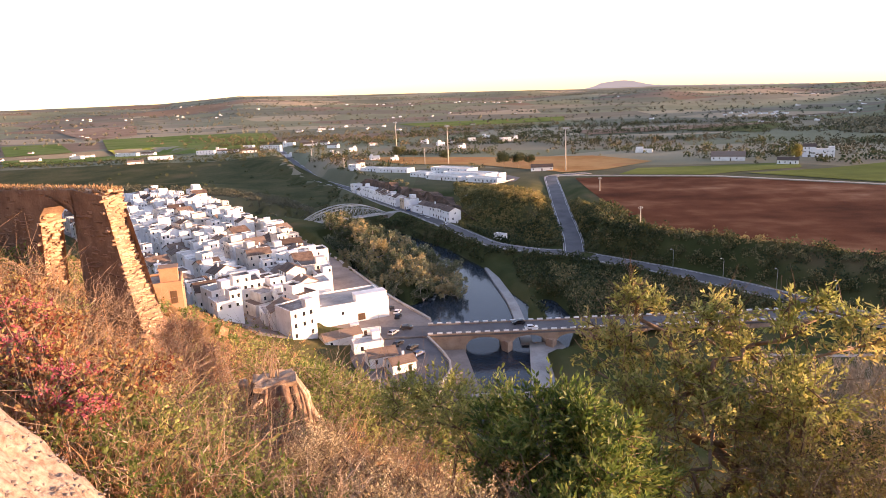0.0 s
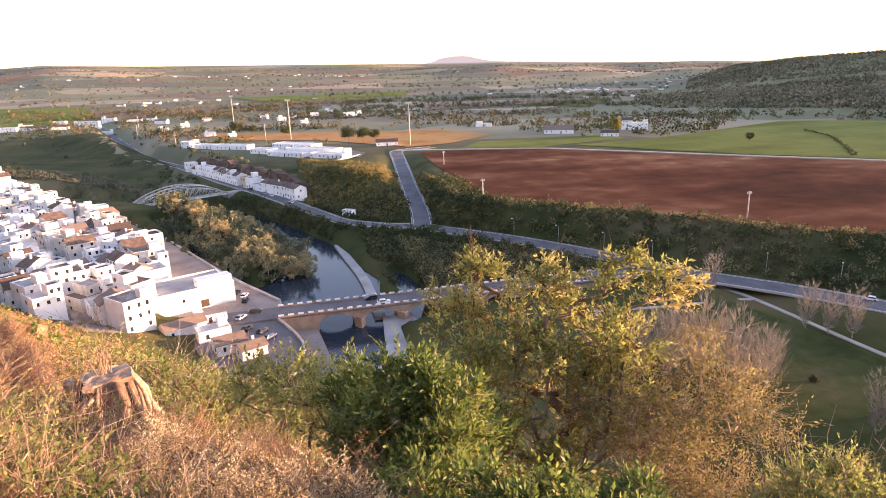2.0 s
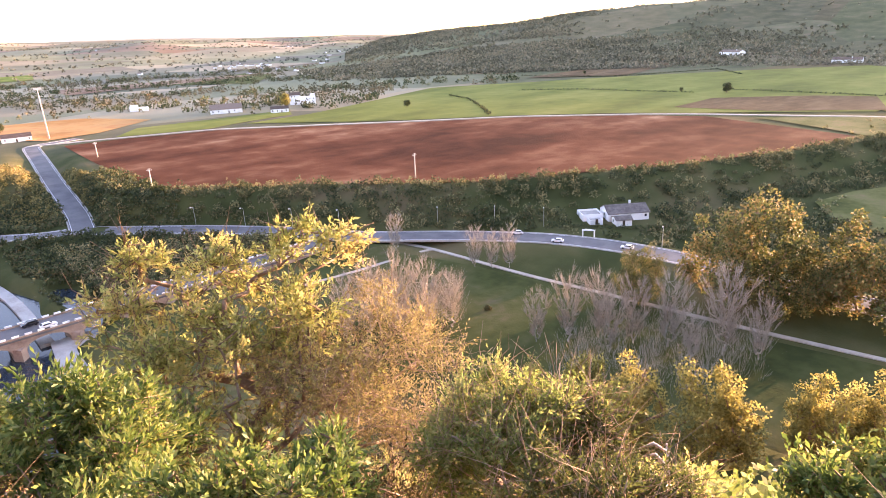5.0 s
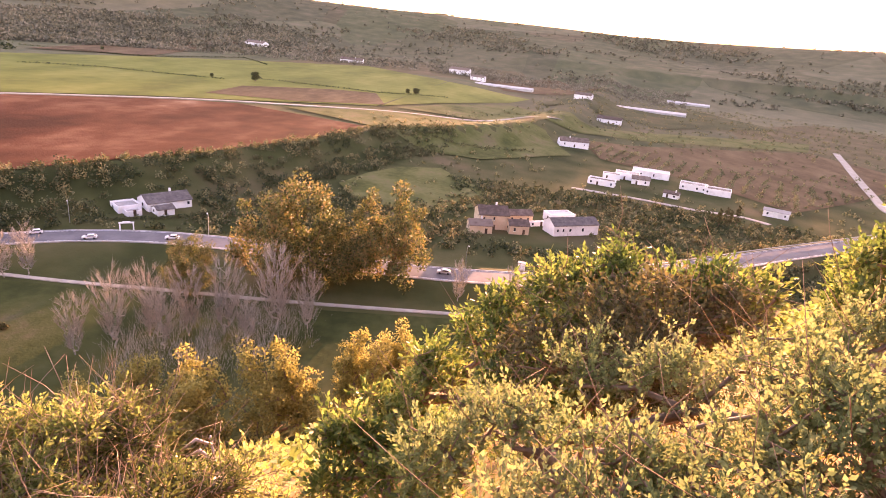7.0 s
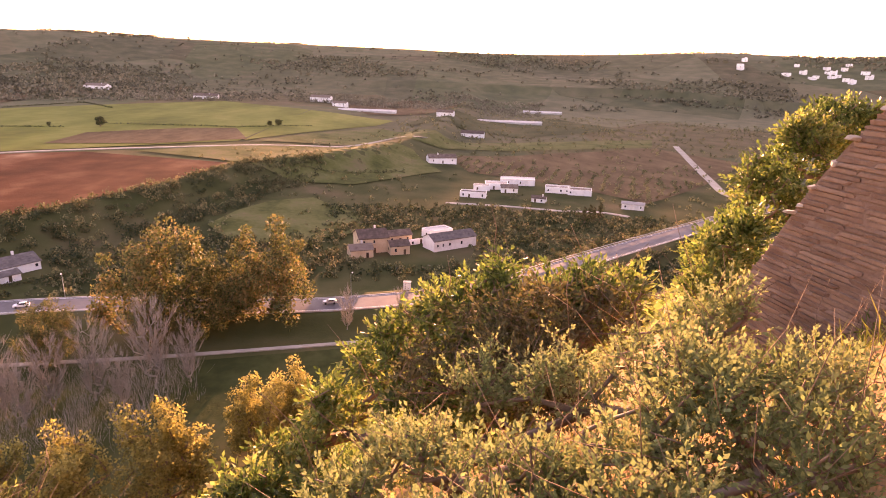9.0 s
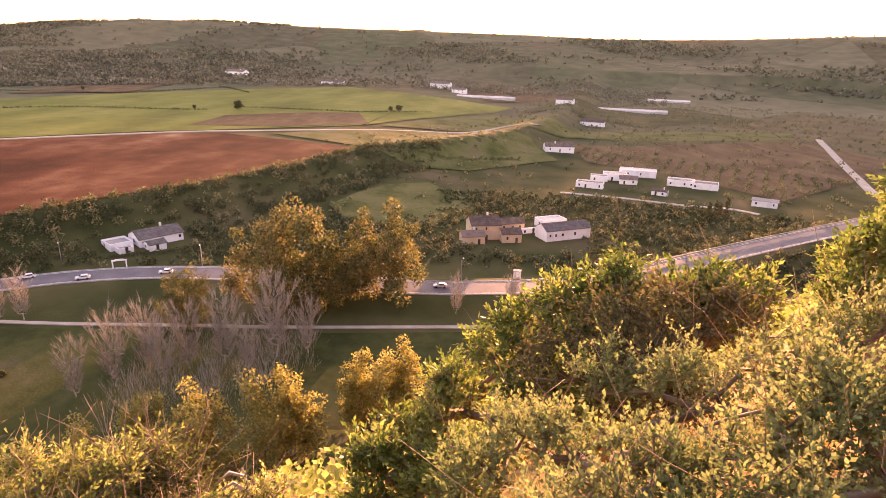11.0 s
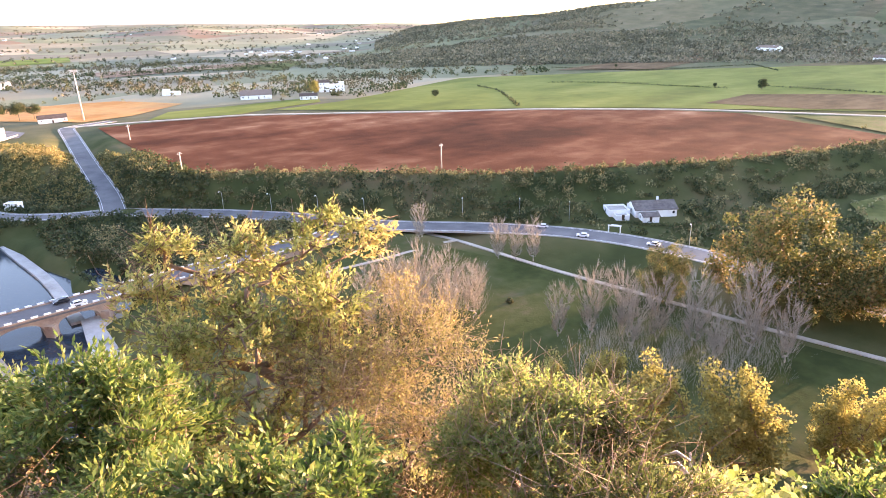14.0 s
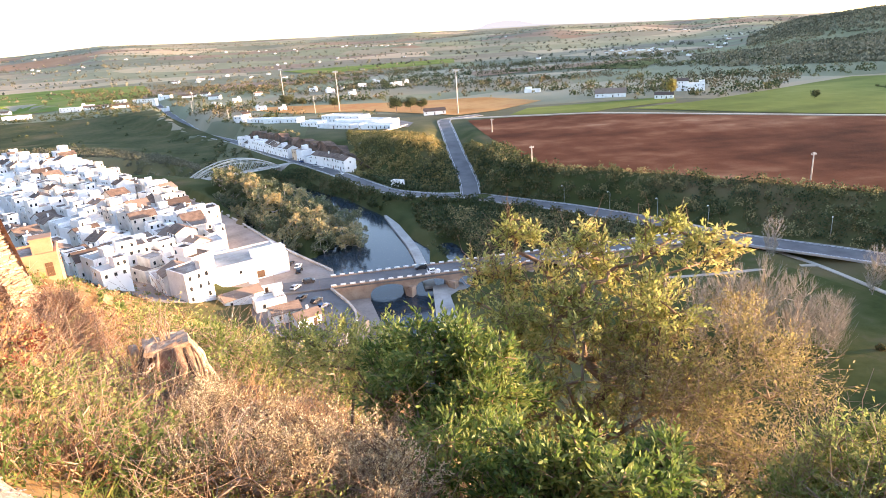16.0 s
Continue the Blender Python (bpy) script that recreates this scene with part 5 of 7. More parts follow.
# ----- trees of the valley: one mesh of each kind, copied -----
def valley_tree(name, seed, h, spread, clumps, per, size, leafmat, barkmat=BARK, trunk=0.35, low=0.25, label="", category="tree", squash=1.0, rc=None, leaders=0):
    rs = np.random.RandomState(seed)
    ob = new(name)
    tagged(ob, label, category)
    if leaders:
        C = []
        for k in range(leaders):
            w = 6.28 * k / leaders + rs.uniform(-0.5, 0.5)
            top = h * (1.0 if k == 0 else rs.uniform(0.5, 0.92))
            off = spread * (0.06 if k == 0 else rs.uniform(0.2, 0.36))
            bot = h * low * rs.uniform(0.6, 1.3)
            wide = spread * rs.uniform(0.15, 0.24)
            c, _ = shell_points(rs, max(5, clumps // leaders), (off * math.cos(w), off * math.sin(w), (top + bot) / 2), (wide, wide, (top - bot) / 2), 0.35, -1.0)
            C.append(c)
        C = np.vstack(C)
    else:
        C, _ = shell_points(rs, clumps, (0, 0, h * (low + 1) / 2), (spread / 2 * 0.8, spread / 2 * 0.8, h * (1 - low) / 2 * 0.85), 0.3, -0.9)
    t, _, _ = limbs((0, 0, -0.4), C, 0.05, h * 0.03, 5, 0.45, rs, [(0, 0, h * low * 0.6), (rs.normal() * 0.2, rs.normal() * 0.2, h * low * 1.1)])
    t.out("trunk", barkmat, ob)
    rc = rc or spread * 0.17
    P = np.repeat(C, per, axis=0) + unit(rs.normal(size=(len(C) * per, 3))) * (rs.uniform(0.2, 1, (len(C) * per, 1)) ** 0.5) * rc * np.array([1, 1, squash]) * np.repeat(rs.uniform(0.6, 1.3, len(C)), per)[:, None]
    D = unit(rs.normal(size=P.shape) + (0, 0, 0.3))
    S = unit(np.cross(D, rs.normal(size=P.shape)))
    V, F = leaf_quads(P, D, S, size * rs.uniform(0.7, 1.4, len(P)), size * 0.38)
    link_mesh("crown", V, F, leafmat, ob)
    return ob


def bare_tree(name, seed, h, spread, n, label, tip=0.022):
    rs = np.random.RandomState(seed)
    ob = new(name)
    tagged(ob, label, "tree")
    a, r, k = rs.uniform(0, 6.28, n), rs.uniform(0, 1, n) ** 0.6, rs.uniform(0.12, 1, n)
    G = np.stack([np.cos(a) * r * spread / 2 * (0.2 + 0.8 * k), np.sin(a) * r * spread / 2 * (0.2 + 0.8 * k), h * k * (1 - 0.22 * r)], 1)
    t, nodes, par = limbs((0, 0, -0.4), G, tip, h * 0.03, 4, 0.42, rs, [(0, 0, h * 0.05)])
    t.out("limb", BARETREE, ob)
    Q = np.repeat(nodes[3:], 16, axis=0)
    D = unit(rs.normal(size=Q.shape) * (0.16, 0.16, 0.06) + (0, 0, 0.9) + unit(Q * (1, 1, 0)) * (0.34, 0.34, 0))
    V, F = leaf_quads(Q, D, unit(np.cross(D, rs.normal(size=Q.shape))), h / 12 * rs.uniform(0.8, 2.4, len(Q)), tip * 0.95)
    link_mesh("twig", V, F, BARETREE, ob)
    return ob


def plant(master, x, y, s=1.0, turn=0.0, first=False, z=None, label=""):
    m = pose(x, y, ground_at(x, y) if z is None else z, 0, 0, turn) @ Matrix.Scale(s, 4)
    if first:
        master.matrix_basis = m
        return master
    c = copy_thing(master, m)
    c.scale = (s, s, s)
    if label:
        c["label"] = label
    return c


prng = random.Random(3)
willows = [valley_tree("willow_tree", 20 + k, 9 + k, 10, 34, 40, 0.66, LEAF_ISLAND, BARETWIG, low=0.05, rc=1.1, leaders=5, label="grey-green and tawny willow on the river island") for k in range(3)]
ISLAND = [(-72, 392), (-60, 330), (-38, 280), (-26, 243), (-10, 238), (6, 240), (6, 262), (-8, 300), (-20, 335), (-48, 372)]
used = set()
for k in range(900):
    x, y = prng.uniform(-72, 10), prng.uniform(236, 394)
    if not inside(np.array([x]), np.array([y]), ISLAND)[0] or any((x - a) ** 2 + (y - b) ** 2 < 30 for a, b in used):
        continue
    used.add((x, y))
    i = len(used)
    m = willows[i % 3]
    plant(m, x, y, prng.uniform(0.75, 1.3), prng.uniform(0, 360), i <= 3, z=max(0.6, ground_at(x, y)))
rust = [valley_tree("poplar_tree", 30 + k, 19, 13, 84, 115, 0.46, LEAF_RUST, BARK, low=0.03, rc=1.7, leaders=5 + k, label="poplar in golden brown autumn leaf at the foot of the hill") for k in range(2)]
for k, (x, y, s) in enumerate(((86, 47, 1.15), (95, 36, 1.2), (89, 58, 1.0), (110, 24, 1.02), (116, 18, 0.95), (83, 66, 0.85))):
    plant(rust[k % 2], x, y, s, 70 * k, k < 2)
EUCA = mat("leaf_eucalyptus", [(0.055, 0.068, 0.022), (0.10, 0.115, 0.034), (0.165, 0.165, 0.055), (0.25, 0.18, 0.07)], 0.05, 0.7, island=0.5, leaf=0.35)
euca = valley_tree("eucalyptus_tree", 41, 38, 30, 150, 105, 0.8, EUCA, BARK, low=0.05, label="tall broad tree with olive-gold foliage beside the road", rc=2.9, leaders=7)
plant(euca, 164, 60, 1.0, 0, True)
plant(euca, 150, 82, 0.48, 120, label="smaller olive-gold tree beside the road")
euca2 = valley_tree("eucalyptus_tree", 43, 30, 26, 120, 95, 0.78, EUCA, BARK, low=0.05, label="tall olive-green tree beside the valley road", rc=2.6, leaders=6)
plant(euca2, 176, 32, 1.0, 0, True)
plant(euca2, 170, 46, 0.72, 60, label="olive-green tree in the roadside group")
pine = valley_tree("pine_tree", 51, 15, 17, 40, 60, 0.8, LEAF_DARK, BARK, low=0.35, label="dark round-crowned pine on the plateau", squash=0.9)
for k, (x, y, s) in enumerate(((-43, 690, 1.0), (57, 556, 1.0), (70, 560, 0.9), (80, 562, 0.75), (5, 640, 0.8), (-28, 690, 0.7))):
    plant(pine, x, y, s, 50 * k, k == 0)
plant(valley_tree("poplar_tree", 55, 14, 10, 40, 70, 0.7, LEAF_RUST, low=0.1, label="orange autumn tree beside the white country house"), 296, 522, 1.0, 0, True)
cyp = valley_tree("cypress_tree", 57, 9, 2.4, 30, 60, 0.35, LEAF_DARK, low=0.05, label="slim dark cypress in a farm garden")
for k, (x, y) in enumerate(((293, -98), (296, -102), (299, -105), (302, -109))):
    plant(cyp, x, y, prng.uniform(0.8, 1.1), 0, k == 0)
bares = [bare_tree("bare_tree", 60 + k, 18.5, 9.0, 130, "leafless pale grey poplar in the meadow", 0.026) for k in range(3)]
BARES = [(92, 117, 1.25), (86, 121, 1.15), (99, 114, 1.1), (80, 124, 1.0), (104, 110, 0.9), (140, 136, 0.8), (147, 127, 0.8), (143, 131, 0.7), (131, 166, 0.75), (131, 63, 1.1), (136, 52, 1.25), (127, 70, 1.0), (124, 78, 1.0),
         (117, 82, 1.05), (112, 88, 0.8), (139, 45, 0.9), (120, 72, 0.85), (128, 56, 0.8), (168, 10, 0.7), (173, -6, 0.6), (70, 130, 0.9), (75, 134, 0.9)]
for k, (x, y, s) in enumerate(BARES):
    plant(bares[k % 3], x, y, s, 47 * k, k < 3)
blackbush = valley_tree("dark_bush", 73, 1.6, 2.2, 16, 60, 0.3, LEAF_DARK, low=0.05, label="low dark bush in the middle of the meadow", category="bush")
plant(blackbush, 118, 110, 1.0, 0, True)
field_trees = valley_tree("oak_tree", 71, 6, 7, 22, 60, 0.6, LEAF_DARK, low=0.12, label="small dark tree standing in the green field")
for k, (x, y, s) in enumerate(((355, 422, 1.0), (557, 236, 1.4), (556, 276, 0.6), (603, 97, 1.0), (598, 104, 0.8), (711, 486, 0.7))):
    plant(field_trees, x, y, s, 60 * k, k == 0)


# ----- scrub and woods that nobody could count -----
def scrub(name, xy, zs, hs, material, label, per=46, size=0.42, seed=1, flat=0.75, grow=0.0):
    """Many low bushes as loose clumps of leaves, joined."""
    rs = np.random.RandomState(seed)
    n = len(xy)
    hs = np.asarray(hs)
    C = np.column_stack([xy, zs])
    per_b = per
    d = unit(rs.normal(size=(n, per_b, 3)))
    d[..., 2] = np.abs(d[..., 2]) * 1.2 - 0.15
    lump = 1 + 0.3 * np.sin(d[..., :1] * 4 + C[:, None, :1]) * np.sin(d[..., 1:2] * 5 + C[:, None, 1:2])
    P = C[:, None, :] + d * (hs[:, None, None] * np.array([0.62, 0.62, flat])) * lump * rs.uniform(0.55, 1.0, (n, per_b, 1)) + np.array([0, 0, 0.15]) * hs[:, None, None]
    P = P.reshape(-1, 3)
    D = unit(rs.normal(size=P.shape) + (0, 0, 0.4))
    S = unit(np.cross(D, rs.normal(size=P.shape)))
    sz = np.repeat(size * (hs / hs.mean()) ** 0.5, per_b) * rs.uniform(0.7, 1.4, len(P))
    V, F = leaf_quads(P - D * sz[:, None] * 0.5, D, S, sz, sz * 0.42)
    ob = link_mesh(name, V, F, material)
    return tagged(ob, label, "vegetation", kind="stuff")


def scatter(rs, n, x0, x1, y0, y1, keep):
    x, y = rs.uniform(x0, x1, n), rs.uniform(y0, y1, n)
    ok = keep(x, y)
    return np.column_stack([x[ok], y[ok]])


rs = np.random.RandomState(9)
roads_all = [ROAD_MAIN, ROAD_ROW, ROAD_UP, ROAD_BRIDGE, PATH_MEADOW, TRACK_FIELD]


def off_roads(x, y, gap=8.0):
    ok = np.ones(len(x), dtype=bool)
    for r in roads_all:
        ok &= seg_dist(x, y, r)[0] > gap
    ok &= seg_dist(x, y, RIVER)[0] > 11
    return ok


def edge_band(x, y):
    d, _ = seg_dist(x, y, EDGE + EDGE[:1])
    d = np.where(inside(x, y, EDGE), d, -d)
    return d


# bank below the red field
xy = scatter(rs, 14000, 60, 460, 40, 420, lambda x, y: (edge_band(x, y) < 2.5) & (edge_band(x, y) > -34) & off_roads(x, y, 8) & (np.hypot(x - 205, y - 126) > 17) & (rs.uniform(0, 1, len(x)) < np.where(x > 225, np.where(edge_band(x, y) > -9, 0.8, 0.6), 1.0)))
bandmix = rs.uniform(0, 1, len(xy)) < 0.62
scrub("bank_scrub", xy[bandmix], height(xy[bandmix, 0], xy[bandmix, 1]), rs.uniform(2.0, 5.0, bandmix.sum()), LEAF_DARK, "dense dark green scrub on the bank below the field", 64, 0.62, 2)
scrub("bank_bushes", xy[~bandmix], height(xy[~bandmix, 0], xy[~bandmix, 1]), rs.uniform(1.6, 4.4, (~bandmix).sum()), LEAF_WILLOW, "grey-green and tawny bushes on the bank below the field", 64, 0.55, 32)
lip = np.array([q[:2] for q in resample([(*q, 0) for q in RED[2:11]], 2.2)])
lip = lip + rs.normal(size=lip.shape) * 1.1
scrub("field_edge_bushes", lip, height(lip[:, 0], lip[:, 1]), rs.uniform(0.9, 2.6, len(lip)), LEAF_WILLOW, "tawny bushes along the lip of the red field", 40, 0.45, 33)
# spur hill: evening sun put into the bushes as golden leaf colour
xy = scatter(rs, 3600, 10, 84, 310, 480, lambda x, y: off_roads(x, y, 5.8) & (edge_band(x, y) > -40) & (edge_band(x, y) < 30) & ~inside(x, y, RED) & (np.hypot(x - 30, y - 500) > 45))
scrub("spur_scrub", xy, height(xy[:, 0], xy[:, 1]), rs.uniform(1.2, 3.4, len(xy)), mat("leaf_spur_sunlit", [(0.085, 0.085, 0.03), (0.16, 0.145, 0.05), (0.25, 0.21, 0.08), (0.34, 0.25, 0.10)], 0.06, 0.8, island=0.4, leaf=0.35), "green bushes on the spur, sunlit gold painted into their leaves", 24, 0.7, 3)
# river banks
xy = scatter(rs, 6500, -70, 130, 195, 400, lambda x, y: off_roads(x, y, 7) & (edge_band(x, y) < -36) & (x > 34 - np.maximum(0, (y - 282)) * 0.78) & (seg_dist(x, y, RIVER)[0] > 12) & (seg_dist(x, y, RIVER_EAST)[0] > 5) & ((x > 36) | (y > 288)))
scrub("riverside_scrub", xy, height(xy[:, 0], xy[:, 1]), rs.uniform(1.6, 4.6, len(xy)), LEAF_DARK, "dark riverside thicket", 44, 0.66, 4)
xy = scatter(rs, 3600, -12, 96, 205, 348, lambda x, y: off_roads(x, y, 5.5) & (seg_dist(x, y, RIVER)[0] > 11) & (seg_dist(x, y, RIVER_EAST)[0] > 3.4) & (seg_dist(x, y, [(22, 285), (27, 236), (27, 190)])[0] > 7) & (height(x, y) > 0.6) & ((x > 32) | (y > 287)))
scrub("bank_thicket", xy, height(xy[:, 0], xy[:, 1]), rs.uniform(1.4, 4.0, len(xy)), LEAF_DARK, "dark thicket between the street and the river", 22, 0.8, 44)
xy = scatter(rs, 220, -90, 34, 350, 560, lambda x, y: off_roads(x, y, 6) & (seg_dist(x, y, [(-78, 556), (-40, 488), (8, 394), (24, 366)])[0] < 9))
scrub("cliff_scrub", xy, height(xy[:, 0], xy[:, 1]), rs.uniform(1.4, 3.8, len(xy)), LEAF_WILLOW, "bushes growing over the rock face", 28, 0.8, 45)
xy = scatter(rs, 2600, 36, 120, 200, 320, lambda x, y: off_roads(x, y, 9) & (edge_band(x, y) < -36) & (x > 46))
scrub("riverside_reeds", xy, height(xy[:, 0], xy[:, 1]), rs.uniform(2.0, 4.2, len(xy)), LEAF_WILLOW, "grey-green riverside bushes", 46, 0.55, 5)
# woods behind the town and on the far bank
xy = scatter(rs, 2600, -420, -20, 400, 900, lambda x, y: off_roads(x, y, 8) & (edge_band(x, y) < 4) & ~inside(x, y, TOWN) & (seg_dist(x, y, [(-150, 340), (-90, 388), (-22, 420)])[0] > 12) & ((x > -95) | (rs.uniform(0, 1, len(x)) < 0.05 + 0.5 * (edge_band(x, y) > -16) * (wobble(x, y, 40, 3) > 0.1))) & ((y > 470) | (x > -100)) & (np.hypot(x + 196, y - 486) > 30))
scrub("far_bank_woods", xy, height(xy[:, 0], xy[:, 1]), rs.uniform(2, 5.0, len(xy)), LEAF_DARK, "dark woods on the far bank", 40, 0.85, 6)
# willow leaves darkened in colour for the shade this bank lies in
xy = scatter(rs, 5200, -330, -70, 395, 610, lambda x, y: (seg_dist(x, y, [(-300, 590), (-235, 556), (-180, 532), (-140, 502), (-112, 452), (-100, 420)])[0] < 17) & ~inside(x, y, TOWN) & (seg_dist(x, y, [(-150, 340), (-90, 388), (-22, 420)])[0] > 12) & (seg_dist(x, y, RIVER)[0] > 11) & (np.hypot(x + 196, y - 486) > 26))
scrub("far_bank_bushes", xy, height(xy[:, 0], xy[:, 1]), rs.uniform(1.8, 4.2, len(xy)), mat("leaf_willow_shaded", [(0.06, 0.07, 0.045), (0.10, 0.105, 0.07), (0.15, 0.145, 0.10)], 0.05, 0.8, island=0.45), "grey-green willows behind the town, shade painted into their leaves", 28, 0.72, 7)
# plateau and plain
def polar(n, a0, a1, r0, r1, dens, seed):
    q = np.random.RandomState(seed)
    a, r = np.radians(q.uniform(a0, a1, n)), np.sqrt(q.uniform(r0 ** 2, r1 ** 2, n))
    x, y = r * np.sin(a), r * np.cos(a)
    ok = dens(x, y, q.uniform(0, 1, n))
    return np.column_stack([x[ok], y[ok]])


def clear_fields(x, y):
    ok = off_roads(x, y, 9)
    for f in (RED, [p[:2] for p in plan_up((330, 395), (394, 335), (446, 268), (470, 220), (530, 118), (700, 110), (874, 99), (1000, 240), (860, 378), (811, 427), (543, 596), (312, 507), (245, 500))],
              [p[:2] for p in plan_up((110, 560), (150, 570), (210, 620), (170, 700), (60, 740), (-60, 800), (-110, 800), (-40, 700), (40, 660))]):
        ok &= ~inside(x, y, f)
    return ok


xy = polar(9500, -40, 48, 560, 1500, lambda x, y, u: clear_fields(x, y) & (edge_band(x, y) > 3) & (u < np.clip(1.5 * (wobble(x, y * 2, 110, 8) + 0.5 * wobble(x, y, 35, 4)) + 0.15, 0.05, 1)) & (seg_dist(x, y, [(-75, 600), (16, 505), (44, 490)])[0] > 36), 12)
scrub("plain_trees", xy, height(xy[:, 0], xy[:, 1]) - 0.3, rs.uniform(3.0, 9, len(xy)), mat("leaf_plain", [(0.055, 0.055, 0.026), (0.095, 0.085, 0.04), (0.145, 0.115, 0.058), (0.20, 0.135, 0.07)], 0.01, 0.85, island=0.4), "dark trees and hedges of the plain", 18, 1.7, 13)
belt = np.random.RandomState(61)
B = []
for a0, r0, a1, r1 in ((-16, 640, -4, 612), (-12, 790, 5, 730), (0, 900, 22, 860), (14, 700, 30, 720), (21, 625, 30, 640), (31, 600, 46, 650), (26, 790, 50, 820), (-30, 900, -10, 1000), (5, 1080, 40, 1000), (-5, 1260, 30, 1300), (-20, 1150, 4, 1120),
                       (28, 690, 38, 660), (-8, 1000, 12, 980), (-26, 760, -14, 720)):
    n = int(r0 * radians(a1 - a0) / 3.2)
    f = belt.uniform(0, 1, n)
    a, r = np.radians(a0 + (a1 - a0) * f), r0 + (r1 - r0) * f + belt.normal(size=n) * 13
    x, y = r * np.sin(a), r * np.cos(a)
    keep = clear_fields(x, y) & (edge_band(x, y) > 3) & (wobble(x, y, 28, 6) > -0.35)
    B.append(np.column_stack([x[keep], y[keep]]))
B = np.vstack(B)
scrub("tree_belts", B, height(B[:, 0], B[:, 1]) - 0.3, belt.uniform(4.0, 10.5, len(B)), LEAF_DARK, "dark belts of trees across the plain", 24, 1.8, 62)
xy = polar(1300, -40, 48, 560, 1500, lambda x, y, u: clear_fields(x, y) & (edge_band(x, y) > 3) & (u < 0.3 + 0.5 * wobble(x, y, 75, 3)), 14)
scrub("plain_bushes", xy, height(xy[:, 0], xy[:, 1]) - 0.3, rs.uniform(2.5, 6.0, len(xy)), LEAF_WILLOW, "tawny trees of the plain", 34, 1.2, 15)
# hedge leaves greyed and lightened: the haze is in their colour
xy = polar(11000, -42, 48, 1500, 4200, lambda x, y, u: u < np.clip(1.9 * (wobble(x, y * 2.5, 150, 5) + wobble(x, y * 2, 50, 2) * 0.7), 0.05, 1.0), 16)
scrub("distant_hedges", xy, height(xy[:, 0], xy[:, 1]) - 0.5, rs.uniform(4, 9, len(xy)), mat("leaf_distant_hazed", [(0.075, 0.08, 0.055), (0.11, 0.11, 0.075), (0.16, 0.145, 0.10)], 0.01, 0.9, island=0.4), "distant hedges and woods, paled by painted haze", 10, 3.8, 17)
# leaf colour lightened towards grey, painting the haze over the ridge
LEAF_RIDGE_HAZED = mat("leaf_ridge_hazed", [(0.08, 0.08, 0.05), (0.125, 0.117, 0.074), (0.18, 0.16, 0.10), (0.25, 0.205, 0.13)], 0.012, 0.9, island=0.5)
PALEFIELD = [(640, 1140), (700, 1095), (930, 1045), (1080, 1015), (1180, 1090), (1160, 1150), (1060, 1180), (960, 1235), (840, 1235)]


def azim(x, y):
    return np.degrees(np.arctan2(x, y))


# woods that clothe the front of the hill, its cap, and clumps along the ridge
xy = polar(22000, 31, 84, 930, 1420, lambda x, y, u: clear_fields(x, y) & ~inside(x, y, PALEFIELD) & (u < 0.75 * np.clip((azim(x, y) - 31) / 7, 0.1, 1) * np.clip((72 - azim(x, y)) / 16 + 0.7 * wobble(x, y, 90, 2), 0.05, 1)), 18)
scrub("hill_woods", xy, height(xy[:, 0], xy[:, 1]) - 0.5, rs.uniform(4, 8.5, len(xy)), LEAF_RIDGE_HAZED, "dense dark woods on the front of the hill", 7, 3.3, 19)
xy = polar(7000, 35, 60, 1480, 1950, lambda x, y, u: u < (0.85 + 0.6 * wobble(x, y, 120, 4)) * np.clip((60 - azim(x, y)) / 16 + 0.5 * wobble(x, y, 80, 6), 0, 1), 36)
scrub("hilltop_woods", xy, height(xy[:, 0], xy[:, 1]) - 0.5, rs.uniform(4, 8, len(xy)), LEAF_RIDGE_HAZED, "dark woods on the hilltop", 8, 3.4, 37)
xy = polar(15000, 52, 132, 1080, 1960, lambda x, y, u: (u < np.clip(2.6 * (wobble(x, y, 150, 7) + 0.5 * wobble(x, y, 55, 1)) - 0.15, 0.03, 0.9)), 38)
scrub("ridge_woods", xy, height(xy[:, 0], xy[:, 1]) - 0.5, rs.uniform(3, 8, len(xy)), LEAF_RIDGE_HAZED, "dark woods on the western ridge", 9, 3.4, 39)
xy = polar(2600, 50, 104, 930, 1130, lambda x, y, u: clear_fields(x, y) & (u < 0.55 + 0.7 * wobble(x, y, 80, 5)), 40)
scrub("valley_edge_trees", xy, height(xy[:, 0], xy[:, 1]) - 0.3, rs.uniform(3, 8, len(xy)), mat("leaf_pale_winter", [(0.14, 0.12, 0.08), (0.21, 0.18, 0.12), (0.29, 0.25, 0.17)], 0.02, 0.9, island=0.5), "pale half-bare trees at the foot of the ridge", 18, 1.7, 41)
# orchard rows and field hedges of the western valley
rows = np.array([(498 - 0.62 * a - 0.42 * b, -60 - 0.42 * b * 0.2 - a * 0.95 + b * 0.25) for a in range(0, 230, 8) for b in range(0, 190, 9)])
rows = rows + rs.normal(size=rows.shape) * 0.8
rows = rows[inside(rows[:, 0], rows[:, 1], [(498, -51), (588, -258), (500, -300), (400, -215), (345, -150), (404, -112), (440, -60)]) & off_roads(rows[:, 0], rows[:, 1], 7)]
scrub("orchard", rows, height(rows[:, 0], rows[:, 1]), rs.uniform(1.6, 2.8, len(rows)), LEAF_WILLOW, "rows of small orchard trees", 26, 0.7, 42)
xy = polar(6500, 74, 124, 255, 1000, lambda x, y, u: clear_fields(x, y) & (u < 0.4 + 0.4 * wobble(x, y, 60, 9)) & (np.hypot(x - 252, y + 10) > 30) & (seg_dist(x, y, [(357, -52), (396, -86), (366, -118)])[0] > 13) & (edge_band(x, y) < 60), 20)
